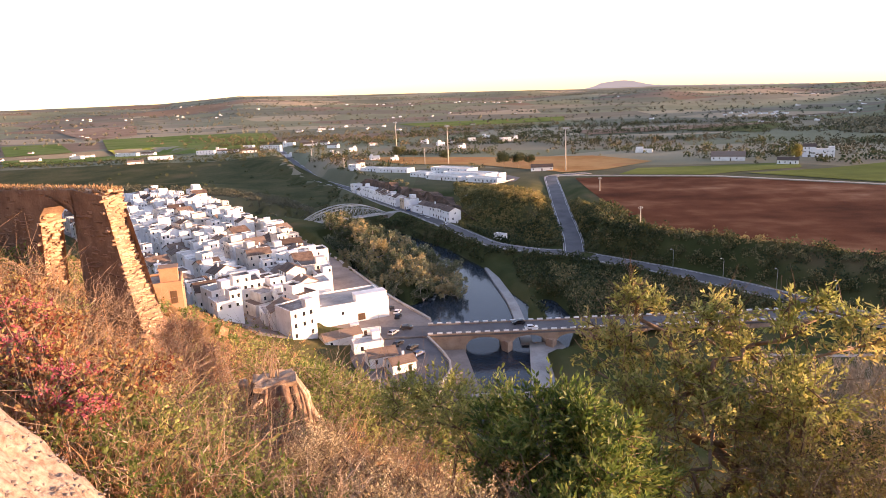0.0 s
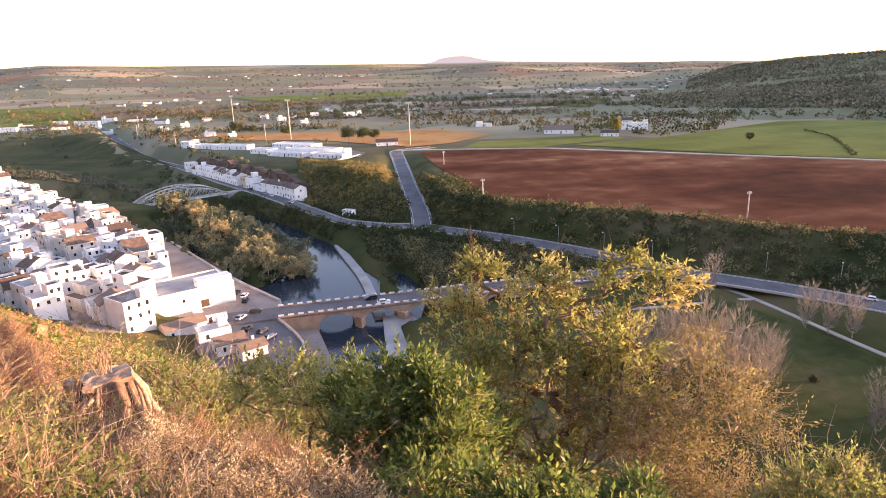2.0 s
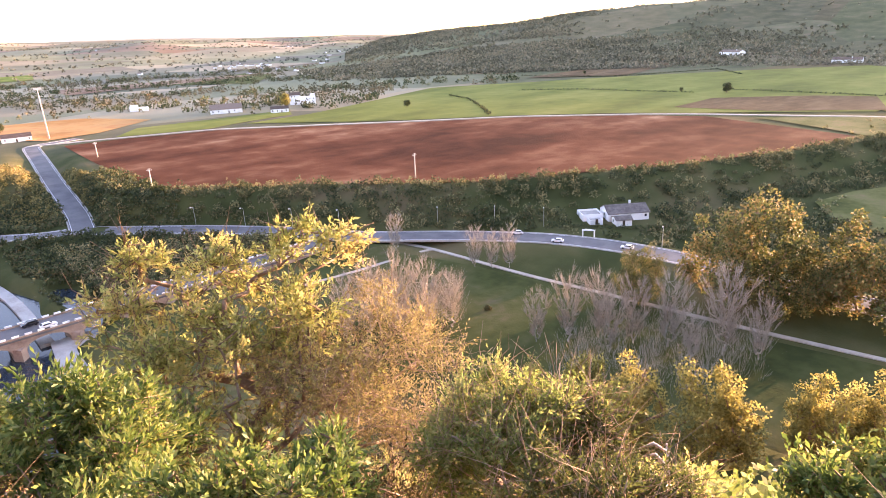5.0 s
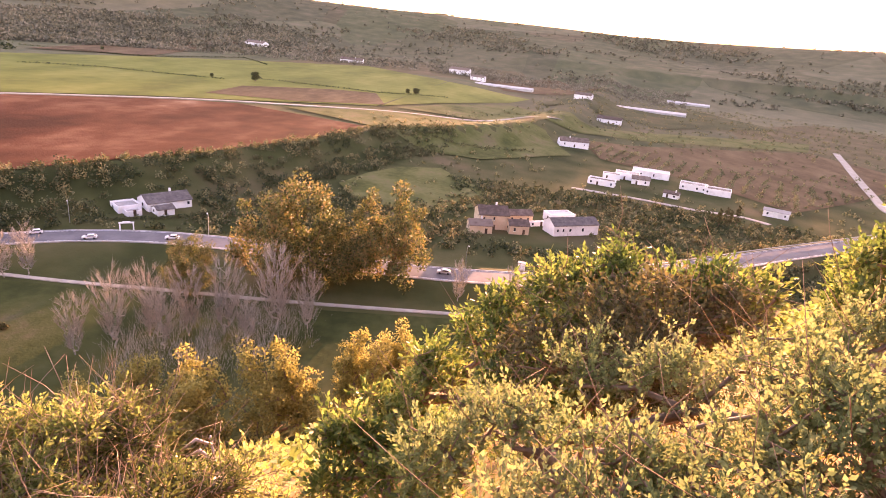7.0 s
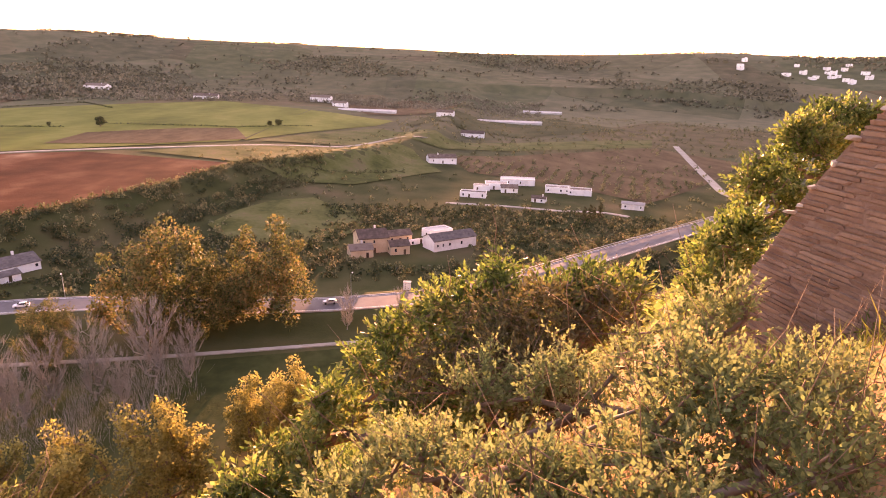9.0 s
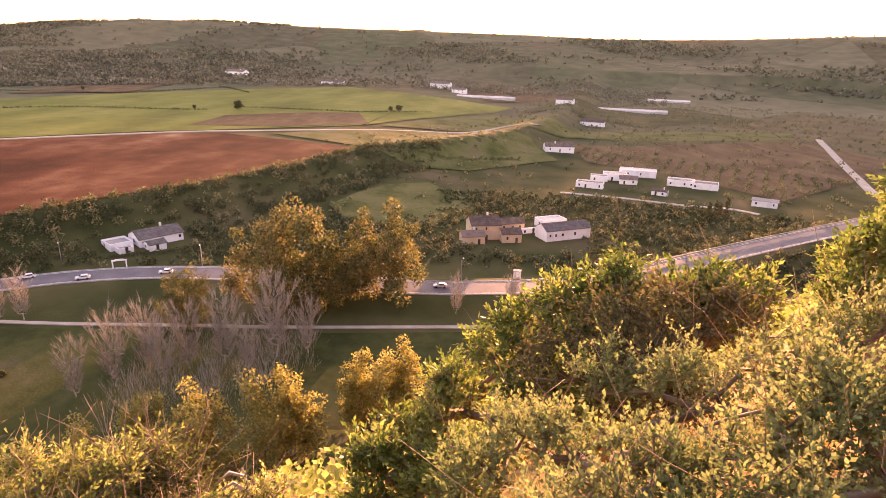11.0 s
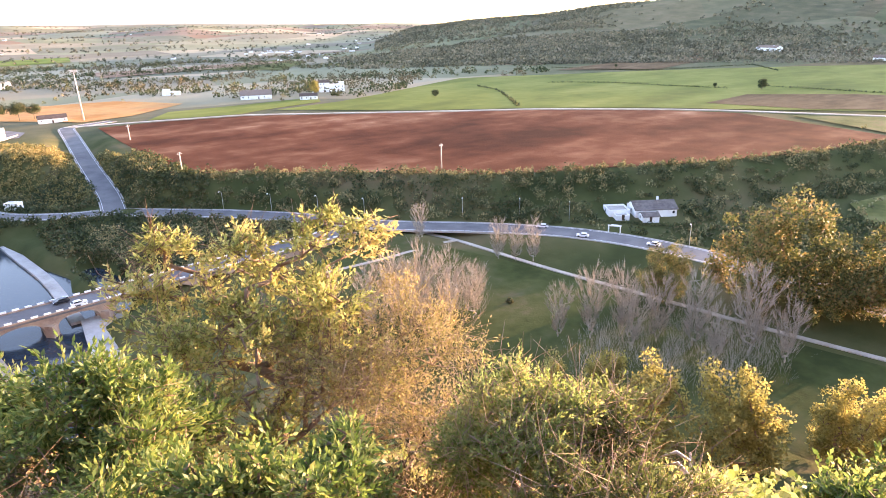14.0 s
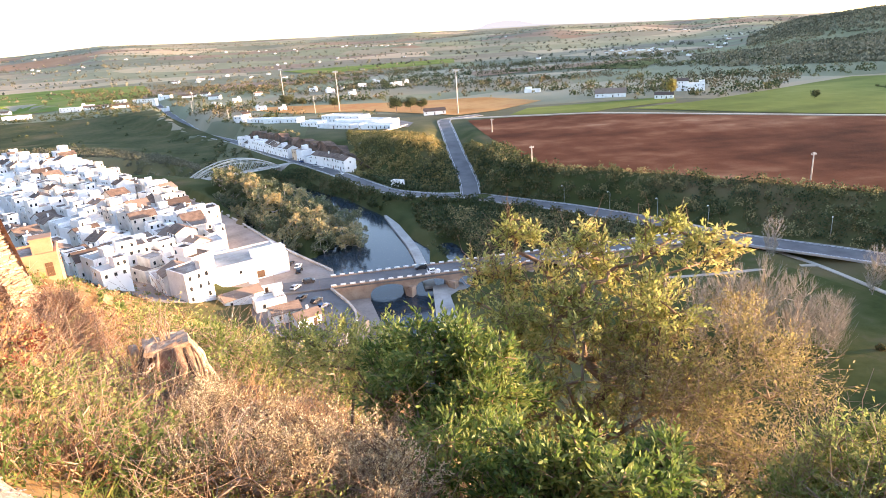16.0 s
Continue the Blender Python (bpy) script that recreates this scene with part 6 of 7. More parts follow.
scrub("olive_grove", xy, height(xy[:, 0], xy[:, 1]) - 0.2, rs.uniform(1.2, 3.4, len(xy)), LEAF_WILLOW, "olive trees and bushes of the western groves", 14, 1.0, 21)
xy = polar(3200, 56, 118, 205, 330, lambda x, y, u: off_roads(x, y, 9) & (edge_band(x, y) < -34) & (np.hypot(x - 252, y + 10) > 30) & (np.hypot(x - 205, y - 126) > 17) & (np.hypot(x - 300, y - 65) > 40) & (u < 0.75) & (np.hypot(x, y) > 215), 22)
scrub("roadside_scrub", xy, height(xy[:, 0], xy[:, 1]), rs.uniform(1.4, 4.0, len(xy)), LEAF_DARK, "scrub above the valley road", 24, 0.8, 23)
xy = polar(2200, 50, 118, 210, 330, lambda x, y, u: off_roads(x, y, 8) & (edge_band(x, y) < -30) & (np.hypot(x - 252, y + 10) > 24) & (np.hypot(x - 205, y - 126) > 17) & (np.hypot(x - 300, y - 50) > 36) & (u < 0.7), 27)
scrub("roadside_bushes", xy, height(xy[:, 0], xy[:, 1]), rs.uniform(1.0, 3.2, len(xy)), LEAF_WILLOW, "tawny bushes above the valley road", 26, 0.7, 28)
# verge shrubs along the river at the foot of the hill
xy = scatter(rs, 900, 30, 170, -60, 150, lambda x, y: (height(x, y) < 16) & off_roads(x, y, 5) & ((x + y) * 0.7071 < 100) & (seg_dist(x, y, RIVER)[0] > 10))
scrub("hillfoot_scrub", xy, height(xy[:, 0], xy[:, 1]), rs.uniform(1.5, 4.0, len(xy)), LEAF_WILLOW, "bushes at the foot of the castle hill", 46, 0.5, 24)
# slope of the castle hill, farther down
xy = scatter(rs, 9000, -120, 160, 8, 240, lambda x, y: (height(x, y) > 8) & (np.hypot(x, y) > 22) & ((x + y) * 0.7071 < 95) & (x < y * 1.1 + 5))
hs = rs.uniform(0.4, 1.5, len(xy))
scrub("slope_bushes", xy[:len(xy) // 2], height(xy[:len(xy) // 2, 0], xy[:len(xy) // 2, 1]), hs[:len(xy) // 2], LEAF_LIME, "green and yellow bushes on the castle hill", 22, 0.32, 25)
scrub("slope_grass", xy[len(xy) // 2:], height(xy[len(xy) // 2:, 0], xy[len(xy) // 2:, 1]), hs[len(xy) // 2:] * 0.7, STRAW, "dry tussocks on the castle hill", 18, 0.32, 26)

xy = scatter(rs, 1500, 14, 75, -45, 45, lambda x, y: (height(x, y) > 8) & (np.hypot(x, y) > 17))
scrub("hillside_scrub", xy, height(xy[:, 0], xy[:, 1]), rs.uniform(0.9, 2.4, len(xy)), LEAF_LIME, "green bushes on the steep hillside", 17, 0.38, 29)

g = np.array([q[:2] for q in resample([(-640, 830, 0), (-520, 830, 0), (-440, 822, 0), (-350, 826, 0), (-262, 806, 0), (-200, 822, 0)], 2.6)])
g = np.vstack([g, g + (0, 14), g + (5, 40)])
g = g + rs.normal(size=g.shape) * (4, 6)
scrub("rim_hedge", g, height(g[:, 0], g[:, 1]) - 0.2, rs.uniform(1.4, 4.2, len(g)), LEAF_DARK, "dark hedges and trees along the rim of the far bank", 26, 0.9, 80)
# garden hedge of the villa, and bare thickets in the meadow
g = np.array([q[:2] for q in resample([(188, 136, 0), (194, 127, 0), (202, 116, 0), (210, 107, 0), (220, 108, 0), (226, 120, 0)], 1.3)])
scrub("garden_hedge", g, height(g[:, 0], g[:, 1]), rs.uniform(1.0, 2.6, len(g)), LEAF_DARK, "dark garden hedge round the villa", 40, 0.4, 81)


def brush(name, outline, n, hmin, hmax, label, seed):
    """Leafless saplings: fans of thin upright shoots."""
    q = np.random.RandomState(seed)
    xs, ys = [c[0] for c in outline], [c[1] for c in outline]
    x, y = q.uniform(min(xs), max(xs), n * 4), q.uniform(min(ys), max(ys), n * 4)
    ok = inside(x, y, outline) & off_roads(x, y, 2.5)
    x, y = x[ok][:n], y[ok][:n]
    per = 22
    top = np.repeat(q.uniform(hmin, hmax, len(x)), per)
    P = np.repeat(np.column_stack([x, y, height(x, y)]), per, axis=0)
    f = q.uniform(0, 0.7, len(P))
    lean = unit(q.normal(size=(len(P), 3)) * (0.24, 0.24, 0) + (0, 0, 1))
    P = P + lean * (f * top)[:, None] + q.normal(size=P.shape) * (0.25, 0.25, 0)
    D = unit(lean + q.normal(size=P.shape) * 0.14)
    V, F = leaf_quads(P, D, unit(np.cross(D, q.normal(size=P.shape))), top * q.uniform(0.2, 0.42, len(P)), 0.023)
    tagged(link_mesh(name, V, F, BARETREE), label, "vegetation", kind="stuff")


brush("leafless_thicket", [(98, 73), (101, 67), (106, 56), (112, 47), (129, 40), (146, 48), (138, 67), (121, 82)], 260, 5, 12, "pale leafless thicket in the meadow", 82)
brush("leafless_thicket", [(101, 146), (114, 137), (121, 123), (107, 108), (97, 116), (84, 131)], 200, 5, 11, "tan leafless thicket beside the river", 83)

# hedges between the green fields
def hedge(lines, seed, hmin=0.8, hmax=2.2, step=1.6):
    q = np.random.RandomState(seed)
    pts = np.array([p[:2] for line in lines for p in resample([(*p, 0) for p in line], step)])
    pts = pts + q.normal(size=pts.shape) * 0.8
    return scrub("hedge", pts, height(pts[:, 0], pts[:, 1]), q.uniform(hmin, hmax, len(pts)), LEAF_DARK, "low dark hedges between the green fields", 22, 0.6, seed)


hedge([[(507, 424), (537, 368), (550, 263)], [(675, 560), (679, 430), (825, 364), (747, 302)], [(583, 247), (577, 127), (618, 70)], [(446, 465), (426, 416), (387, 365), (351, 322)]], 51)
hedge([[(378, 84), (392, 60), (402, 30), (420, -10)]], 52, 1.5, 3.4)


# ---- the near slope of the castle hill ----
LEAF_CRIMSON = mat("leaf_crimson", [(0.19, 0.055, 0.035), (0.30, 0.12, 0.06), (0.40, 0.26, 0.11), (0.33, 0.26, 0.10)], 1.6, 0.7, island=0.6, leaf=0.4)
def bush(name, blobs, leafmat, L, W, per=90, K=11, seed=0, label="", category="bush", length=0.32, tip=0.006, sides=4, spread=0.9, barkmat=BARK, up=0.35, inner=0.45, dead=0, power=0.5, base=None, fork=220, lumps=None):
    """A shrub: stems that fork to sprigs in every part of the crown, and the leaves of each sprig."""
    q = np.random.RandomState(seed)
    blobs = [(x, y, z - 0.28 * r, r * 0.9) for x, y, z, r in blobs]
    lumps = (6 if fork == 220 else 0) if lumps is None else lumps
    knots = []
    for x, y, z, r in blobs:
        for _ in range(lumps):
            w, e, f = q.uniform(0, 6.28), q.uniform(0.0, 1.3), q.uniform(0.62, 1.0)
            knots.append((x + r * f * math.cos(w) * math.cos(e), y + r * f * math.sin(w) * math.cos(e), z + r * f * math.sin(e), r * q.uniform(0.26, 0.44)))
    if lumps:
        blobs = [(x, y, z, r * 0.8) for x, y, z, r in blobs] + knots
    B = np.array(blobs)
    cx, cy = (B[:, 0].mean(), B[:, 1].mean()) if base is None else base
    ob = new(name)
    ob.location = (cx, cy, ground_at(cx, cy))
    tagged(ob, label, category)
    o = np.array(ob.location)
    P, D = [], []
    for x, y, z, r in blobs:
        n = max(8, int(per * (r / 0.6) ** 2))
        p, d = shell_points(q, n, (x, y, z), (r, r, r * 0.95), inner, -0.75)
        P.append(p)
        D.append(unit(d + (0, 0, up) + q.normal(size=d.shape) * 0.45))
    P, D = np.vstack(P) - o, np.vstack(D)
    pick = q.permutation(len(P))[:fork]
    t, nodes, par = limbs((0, 0, -0.15), P[pick], tip, 0.18, sides, power, q, [(0, 0, 0.35)])
    t.out("stem", barkmat, ob)
    V, F = sprig_leaves(q, P - D * length * 0.5, D, length * q.uniform(0.6, 1.3, len(P)), K, L, W, spread)
    link_mesh("foliage", V, F, leafmat, ob)
    tw = Tubes(3)
    for k in range(0, len(P), 3):
        tw.add([P[k] - D[k] * length * 0.9, P[k] + D[k] * length * 0.5], [tip * 0.6, tip * 0.25])
    for k in range(dead):
        i = q.randint(len(P))
        e = P[i] + unit(D[i] + q.normal(size=3) * 0.5) * q.uniform(0.3, 0.8)
        tw.add([P[i], (P[i] + e) / 2 + q.normal(size=3) * 0.05, e], [tip * 0.8, tip * 0.6, tip * 0.3])
    tw.out("twig", barkmat, ob)
    return ob


TREE = [(3.6, 10.6, 74.3, 0.75), (4.4, 10.0, 74.1, 0.85), (5.5, 9.2, 74.55, 0.62), (6.0, 8.5, 74.45, 0.6), (2.8, 10.3, 73.7, 0.75), (3.6, 9.6, 73.5, 0.95), (4.6, 9.0, 73.7, 0.95), (5.3, 8.4, 73.7, 0.85),
        (3.9, 8.6, 73.0, 0.95), (2.9, 9.2, 73.0, 0.85), (4.7, 8.2, 72.7, 0.9), (3.2, 8.4, 72.2, 0.8), (4.1, 8.0, 71.9, 0.8), (2.5, 8.6, 72.0, 0.7), (5.4, 8.0, 72.4, 0.8)]
bush("almond_tree", TREE, LEAF_OLIVE, 0.098, 0.0185, 50, 15, 1, "sparse olive-gold tree with slender leaves on the slope", "tree", 0.36, 0.0105, 5, 1.1, dead=420, base=(4.2, 9.2), power=0.46)
BROWN = [(5.3, 8.0, 73.1, 0.8), (5.8, 7.2, 73.0, 0.85), (6.2, 7.2, 73.4, 0.6), (5.0, 7.0, 72.6, 0.85), (6.2, 6.3, 73.2, 0.55), (6.9, 7.4, 72.9, 0.6), (6.6, 8.4, 73.4, 0.55), (4.6, 7.6, 72.6, 0.8), (5.6, 7.6, 71.8, 0.9), (5.2, 6.6, 71.7, 0.9), (6.2, 6.6, 71.9, 0.8)]
bush("bare_bush", BROWN, mat("leaf_dry_brown", [(0.17, 0.15, 0.056), (0.265, 0.225, 0.092), (0.37, 0.31, 0.14)], 1.0, 0.8, island=0.5, leaf=0.4), 0.06, 0.012, 100, 9, 2, "half-bare reddish brown twiggy bush beside the tree", "bush", 0.5, 0.0048, 4, 1.0, BROWNTWIG, dead=1100, power=0.36)
# added dark-leaved filler that stands for the deep shade under the tree
bush("shaded_bush", [(3.4, 7.0, 71.3, 0.9), (4.4, 6.4, 71.0, 1.0), (5.4, 5.8, 70.8, 0.9), (3.0, 6.0, 71.8, 0.6), (6.4, 5.6, 70.8, 0.8), (3.6, 5.3, 72.6, 0.5), (4.3, 5.1, 72.4, 0.55), (5.7, 5.0, 71.6, 0.7)], mat("leaf_painted_shade", [(0.045, 0.04, 0.018), (0.075, 0.065, 0.027), (0.12, 0.10, 0.042)], 1.0, 0.8, island=0.4, leaf=0.3), 0.07, 0.014, 110, 10, 31,
     "dark brown undergrowth put in for the shade below the tree", "bush", 0.3, 0.006, dead=200, barkmat=BROWNTWIG)
DARK = [(1.3, 7.0, 74.2, 0.68), (1.75, 6.5, 74.0, 0.75), (0.8, 6.9, 73.7, 0.62), (1.3, 6.1, 73.7, 0.8), (0.7, 8.0, 73.7, 0.5), (2.2, 7.4, 73.2, 0.75)]
bush("oleander_bush", DARK, LEAF_GREEN, 0.095, 0.016, 190, 13, 3, "dense dark green oleander-like bush on the slope", "bush", 0.34, 0.008)
bush("oleander_bush", [(-0.1, 9.0, 73.5, 0.7), (-0.7, 9.5, 73.4, 0.5), (0.6, 9.4, 73.0, 0.8)], LEAF_OLIVE, 0.07, 0.015, 200, 12, 4, "grey-green bush at the edge of the slope", "bush", 0.3, 0.0035, fork=90)
bush("laurel_bush", [(2.1, 4.1, 74.2, 0.6), (1.6, 4.2, 74.1, 0.6), (2.4, 3.8, 74.2, 0.5), (1.2, 4.9, 74.0, 0.6), (3.0, 4.6, 73.6, 0.7)], LEAF_GREEN, 0.08, 0.015, 230, 12, 5, "bright green low bush on the slope", "bush", 0.28, 0.007)
bush("buckthorn_bush", [(5.1, 4.2, 73.75, 0.55), (5.3, 3.6, 73.75, 0.6), (5.8, 3.4, 73.6, 0.5), (4.5, 4.2, 73.45, 0.55), (4.5, 3.4, 73.55, 0.7), (5.5, 4.6, 73.1, 0.8), (4.9, 3.9, 73.0, 0.8)], LEAF_LIME, 0.055, 0.011, 250, 15, 6,
     "yellow-green bush with small leaves and tan twigs", "bush", 0.28, 0.006, dead=420, barkmat=BROWNTWIG)
# leaves darkened in colour, since nothing casts shade on this bush
bush("buckthorn_bush", [(5.7, 3.0, 73.5, 0.6), (5.5, 2.2, 73.4, 0.5), (5.0, 2.6, 73.2, 0.7), (4.4, 2.4, 73.6, 0.6)], mat("leaf_green_shaded", [(0.045, 0.06, 0.019), (0.075, 0.095, 0.03), (0.12, 0.135, 0.046)], 0.9, 0.6, island=0.35, leaf=0.45, spec=0.15), 0.055, 0.011, 250, 13, 7, "low yellow-green bush, darkened as if shaded, with reddish twigs", "bush", 0.26, 0.006, dead=300, barkmat=BROWNTWIG)
bush("mastic_bush", [(7.4, -0.4, 74.6, 0.55), (7.2, 0.2, 74.0, 0.5), (6.6, 0.6, 73.7, 0.5), (6.8, -0.9, 74.3, 0.6), (6.0, 0.9, 73.7, 0.5), (5.6, 0.2, 73.9, 0.6)], LEAF_GREEN, 0.075, 0.018, 260, 12, 8, "glossy green bush on the slope", "bush", 0.26, 0.007)
bush("mastic_bush", [(7.3, -1.1, 75.1, 0.6), (7.2, -1.5, 75.4, 0.5), (6.8, -2.3, 75.5, 0.7), (6.6, -2.6, 75.6, 0.5), (6.9, -1.7, 74.9, 0.7), (6.2, -1.4, 74.6, 0.6)], LEAF_GREEN, 0.07, 0.017, 260, 12, 9,
     "tall green bush behind the olive-brown one", "bush", 0.26, 0.008, dead=40)
# green bush; lens glare is half kept as brown in its leaves
bush("withered_bush", [(5.95, -1.82, 75.7, 0.42), (5.55, -1.34, 75.45, 0.42), (5.8, -2.24, 75.65, 0.4), (6.15, -1.3, 75.5, 0.42), (5.4, -1.7, 75.3, 0.45), (6.0, -0.8, 75.1, 0.45), (5.9, -1.6, 75.0, 0.6)], mat("leaf_glare_brown", [(0.055, 0.052, 0.02), (0.095, 0.09, 0.034), (0.16, 0.135, 0.055)], 1.4, 0.8, island=0.5, leaf=0.3), 0.055, 0.013, 220, 10, 19,
     "green bush in front, lens glare kept as olive-brown leaf colour", "bush", 0.24, 0.0035, dead=60, fork=120, lumps=6)
for k, (x, y, s) in enumerate(((-6.4, 9.5, 1.3), (-4.9, 7.6, 0.8), (-7.3, 10.2, 1.2))):
    if k == 0:
        crimson = bush("crimson_bush", [(x, y, ground_at(x, y) + 0.45, 0.5), (x + 0.4, y - 0.2, ground_at(x, y) + 0.3, 0.4), (x - 0.4, y + 0.1, ground_at(x, y) + 0.5, 0.4)], LEAF_CRIMSON, 0.05, 0.015, 170, 10, 21, "low bush with crimson autumn leaves", "bush", 0.2, 0.004, dead=30)
    else:
        plant(crimson, x, y, s, 80 * k)
GREY = [(4.9, -1.1, 75.6, 0.32), (4.0, -0.6, 75.6, 0.32), (4.5, -1.5, 75.8, 0.36), (4.3, -1.9, 75.9, 0.36), (4.3, -2.2, 76.1, 0.32), (3.4, -1.0, 75.9, 0.36), (3.4, -1.5, 76.0, 0.4), (3.3, -1.8, 76.2, 0.4), (4.1, -0.3, 75.5, 0.28),
        (3.7, -0.1, 75.5, 0.28), (2.9, -0.7, 75.9, 0.36), (2.8, -1.1, 76.0, 0.36)]
bush("saltbush", GREY, LEAF_GREY, 0.034, 0.0095, 330, 18, 10, "pale grey-green saltbush beside the viewpoint", "bush", 0.2, 0.004, spread=1.1, dead=60, up=0.8)
bush("saltbush", [(2.7, -1.4, 76.1, 0.4), (3.4, -2.0, 76.3, 0.4), (4.5, -2.5, 76.2, 0.36), (2.9, -2.1, 76.3, 0.36), (4.0, -3.0, 76.0, 0.4), (3.6, -2.6, 76.1, 0.4)], LEAF_GREY, 0.034, 0.0095, 310, 18, 11,
     "pale grey-green saltbush against the old wall", "bush", 0.2, 0.004, spread=1.1, dead=60, up=0.8)
bush("ivy_bush", [(12.5, -7.9, 75.5, 1.0), (13.2, -9.1, 76.2, 1.0), (13.8, -10.1, 76.8, 1.0), (10.4, -6.1, 75.0, 0.8), (9.6, -5.4, 74.7, 0.5), (11.5, -7.0, 74.3, 1.1)], LEAF_GREEN, 0.09, 0.026, 150, 12, 12,
     "sunlit green thicket behind the old wall", "bush", 0.35, 0.008)
bush("flowering_bush", [(-3.6, 5.1, 75.9, 0.42), (-3.0, 4.6, 75.8, 0.36), (-4.0, 5.5, 76.1, 0.42), (-4.4, 6.2, 75.9, 0.5), (-3.3, 6.0, 75.4, 0.5)], LEAF_CRIMSON, 0.045, 0.014, 200, 10, 13, "low bush with crimson and straw-coloured leaves", "bush", 0.2, 0.005)
bush("flowering_spray", [(-3.6, 5.1, 76.05, 0.3), (-3.0, 4.6, 75.95, 0.24), (-4.0, 5.5, 76.25, 0.32), (-2.7, 4.4, 75.85, 0.18)], REDFLOWER, 0.022, 0.010, 110, 10, 14, "spray of deep pink blossom among dry stems", "flowers", 0.12, 0.004)
bush("tamarisk_bush", [(-5.1, 11.3, 73.4, 0.6), (-5.3, 11.8, 73.75, 0.5), (-4.8, 11.6, 72.9, 0.6), (-5.4, 11.2, 72.9, 0.6)], mat("feathery_pink_straw", [(0.36, 0.17, 0.10), (0.48, 0.25, 0.15), (0.56, 0.33, 0.20)], 2.0, 0.9, island=0.5, leaf=0.4), 0.07, 0.004, 420, 14, 15,
     "feathery salmon-coloured dry bush", "bush", 0.3, 0.004)
sage = bush("sage_bush", [(0.2, 4.8, 74.3, 0.5), (-0.3, 5.4, 74.2, 0.5), (0.6, 4.5, 74.3, 0.4), (-0.8, 5.0, 74.4, 0.4)], mat("pale_dry_leaf", [(0.30, 0.23, 0.13), (0.42, 0.34, 0.21), (0.52, 0.44, 0.29)], 2.0, 0.9, island=0.5, leaf=0.3), 0.03, 0.008, 300, 12, 16,
     "pale buff dry sage bush", "bush", 0.2, 0.004, dead=120)
for k, (x, y, s) in enumerate(((1.3, 5.4, 0.9), (0.6, 5.9, 1.0), (-1.2, 5.9, 0.9), (0.1, 6.6, 1.0), (0.2, 4.2, 0.7), (-0.8, 4.4, 0.7), (-1.5, 5.2, 0.6), (0.9, 6.8, 1.0))):
    plant(sage, x, y, s, 77 * k)
shrubs = np.random.RandomState(77)
for k in range(12):
    a, r = radians(shrubs.uniform(-36, 6)), shrubs.uniform(5.5, 20)
    x, y = r * math.sin(a), r * math.cos(a)
    g0 = ground_at(x, y)
    s = shrubs.uniform(0.22, 0.45) * (1 + r / 30)
    bush("low_bush", [(x, y, g0 + s * 0.6, s), (x + s, y + s * 0.5, g0 + s * 0.3, s * 0.8), (x - s * 0.8, y + s * 0.4, g0 + s * 0.4, s * 0.7)], (LEAF_LIME, LEAF_GREEN, LEAF_OLIVE, STRAW)[k % 4], 0.045, 0.011, 130, 10, 100 + k,
         ("small yellow-green bush in dry grass", "small green bush in dry grass", "small olive-brown bush in dry grass", "small dry straw-coloured bush")[k % 4], "bush", 0.2, 0.004, sides=3, fork=50)

# low mixed shrubs over the slope: a few of each kind, copied
def low_shrub(k, x, y, s, leafmat, L, W, per, K, label, length, dead, bark, name="low_shrub"):
    g0 = ground_at(x, y)
    return bush(name, [(x, y, g0 + s * 0.75, s), (x + s * 0.9, y + s * 0.3, g0 + s * 0.45, s * 0.8), (x - s * 0.8, y + s * 0.5, g0 + s * 0.5, s * 0.75), (x + 0.1 * s, y - s * 0.8, g0 + s * 0.45, s * 0.7)],
                leafmat, L, W, per, K, 400 + k, label, "bush", length, 0.0035, 3, 0.9, bark, dead=dead, fork=46)


KINDS = [(LEAF_EARTH, 0.035, 0.010, 110, 8, "low russet dry shrub among the grass", 0.22, 60, BROWNTWIG), (LEAF_LIME, 0.042, 0.013, 120, 9, "low yellow-green leafy shrub", 0.2, 16, BROWNTWIG),
         (STRAW, 0.05, 0.005, 130, 9, "low buff twiggy dry shrub", 0.26, 80, BROWNTWIG), (LEAF_OLIVE, 0.045, 0.012, 115, 9, "low olive-gold shrub on the slope", 0.22, 30, BARK),
         (LEAF_GREEN, 0.05, 0.014, 110, 8, "low dark green shrub on the slope", 0.2, 10, BARK), (LEAF_EARTH, 0.03, 0.006, 95, 7, "tangle of bare reddish twigs", 0.3, 150, BROWNTWIG),
         (LEAF_GREY, 0.032, 0.009, 120, 9, "low grey-green aromatic shrub", 0.2, 40, BARETWIG)]
WEIGHT = [0, 0, 0, 1, 2, 2, 2, 3, 3, 4, 5, 5, 2, 6, 1]
masters = {}
spots = []
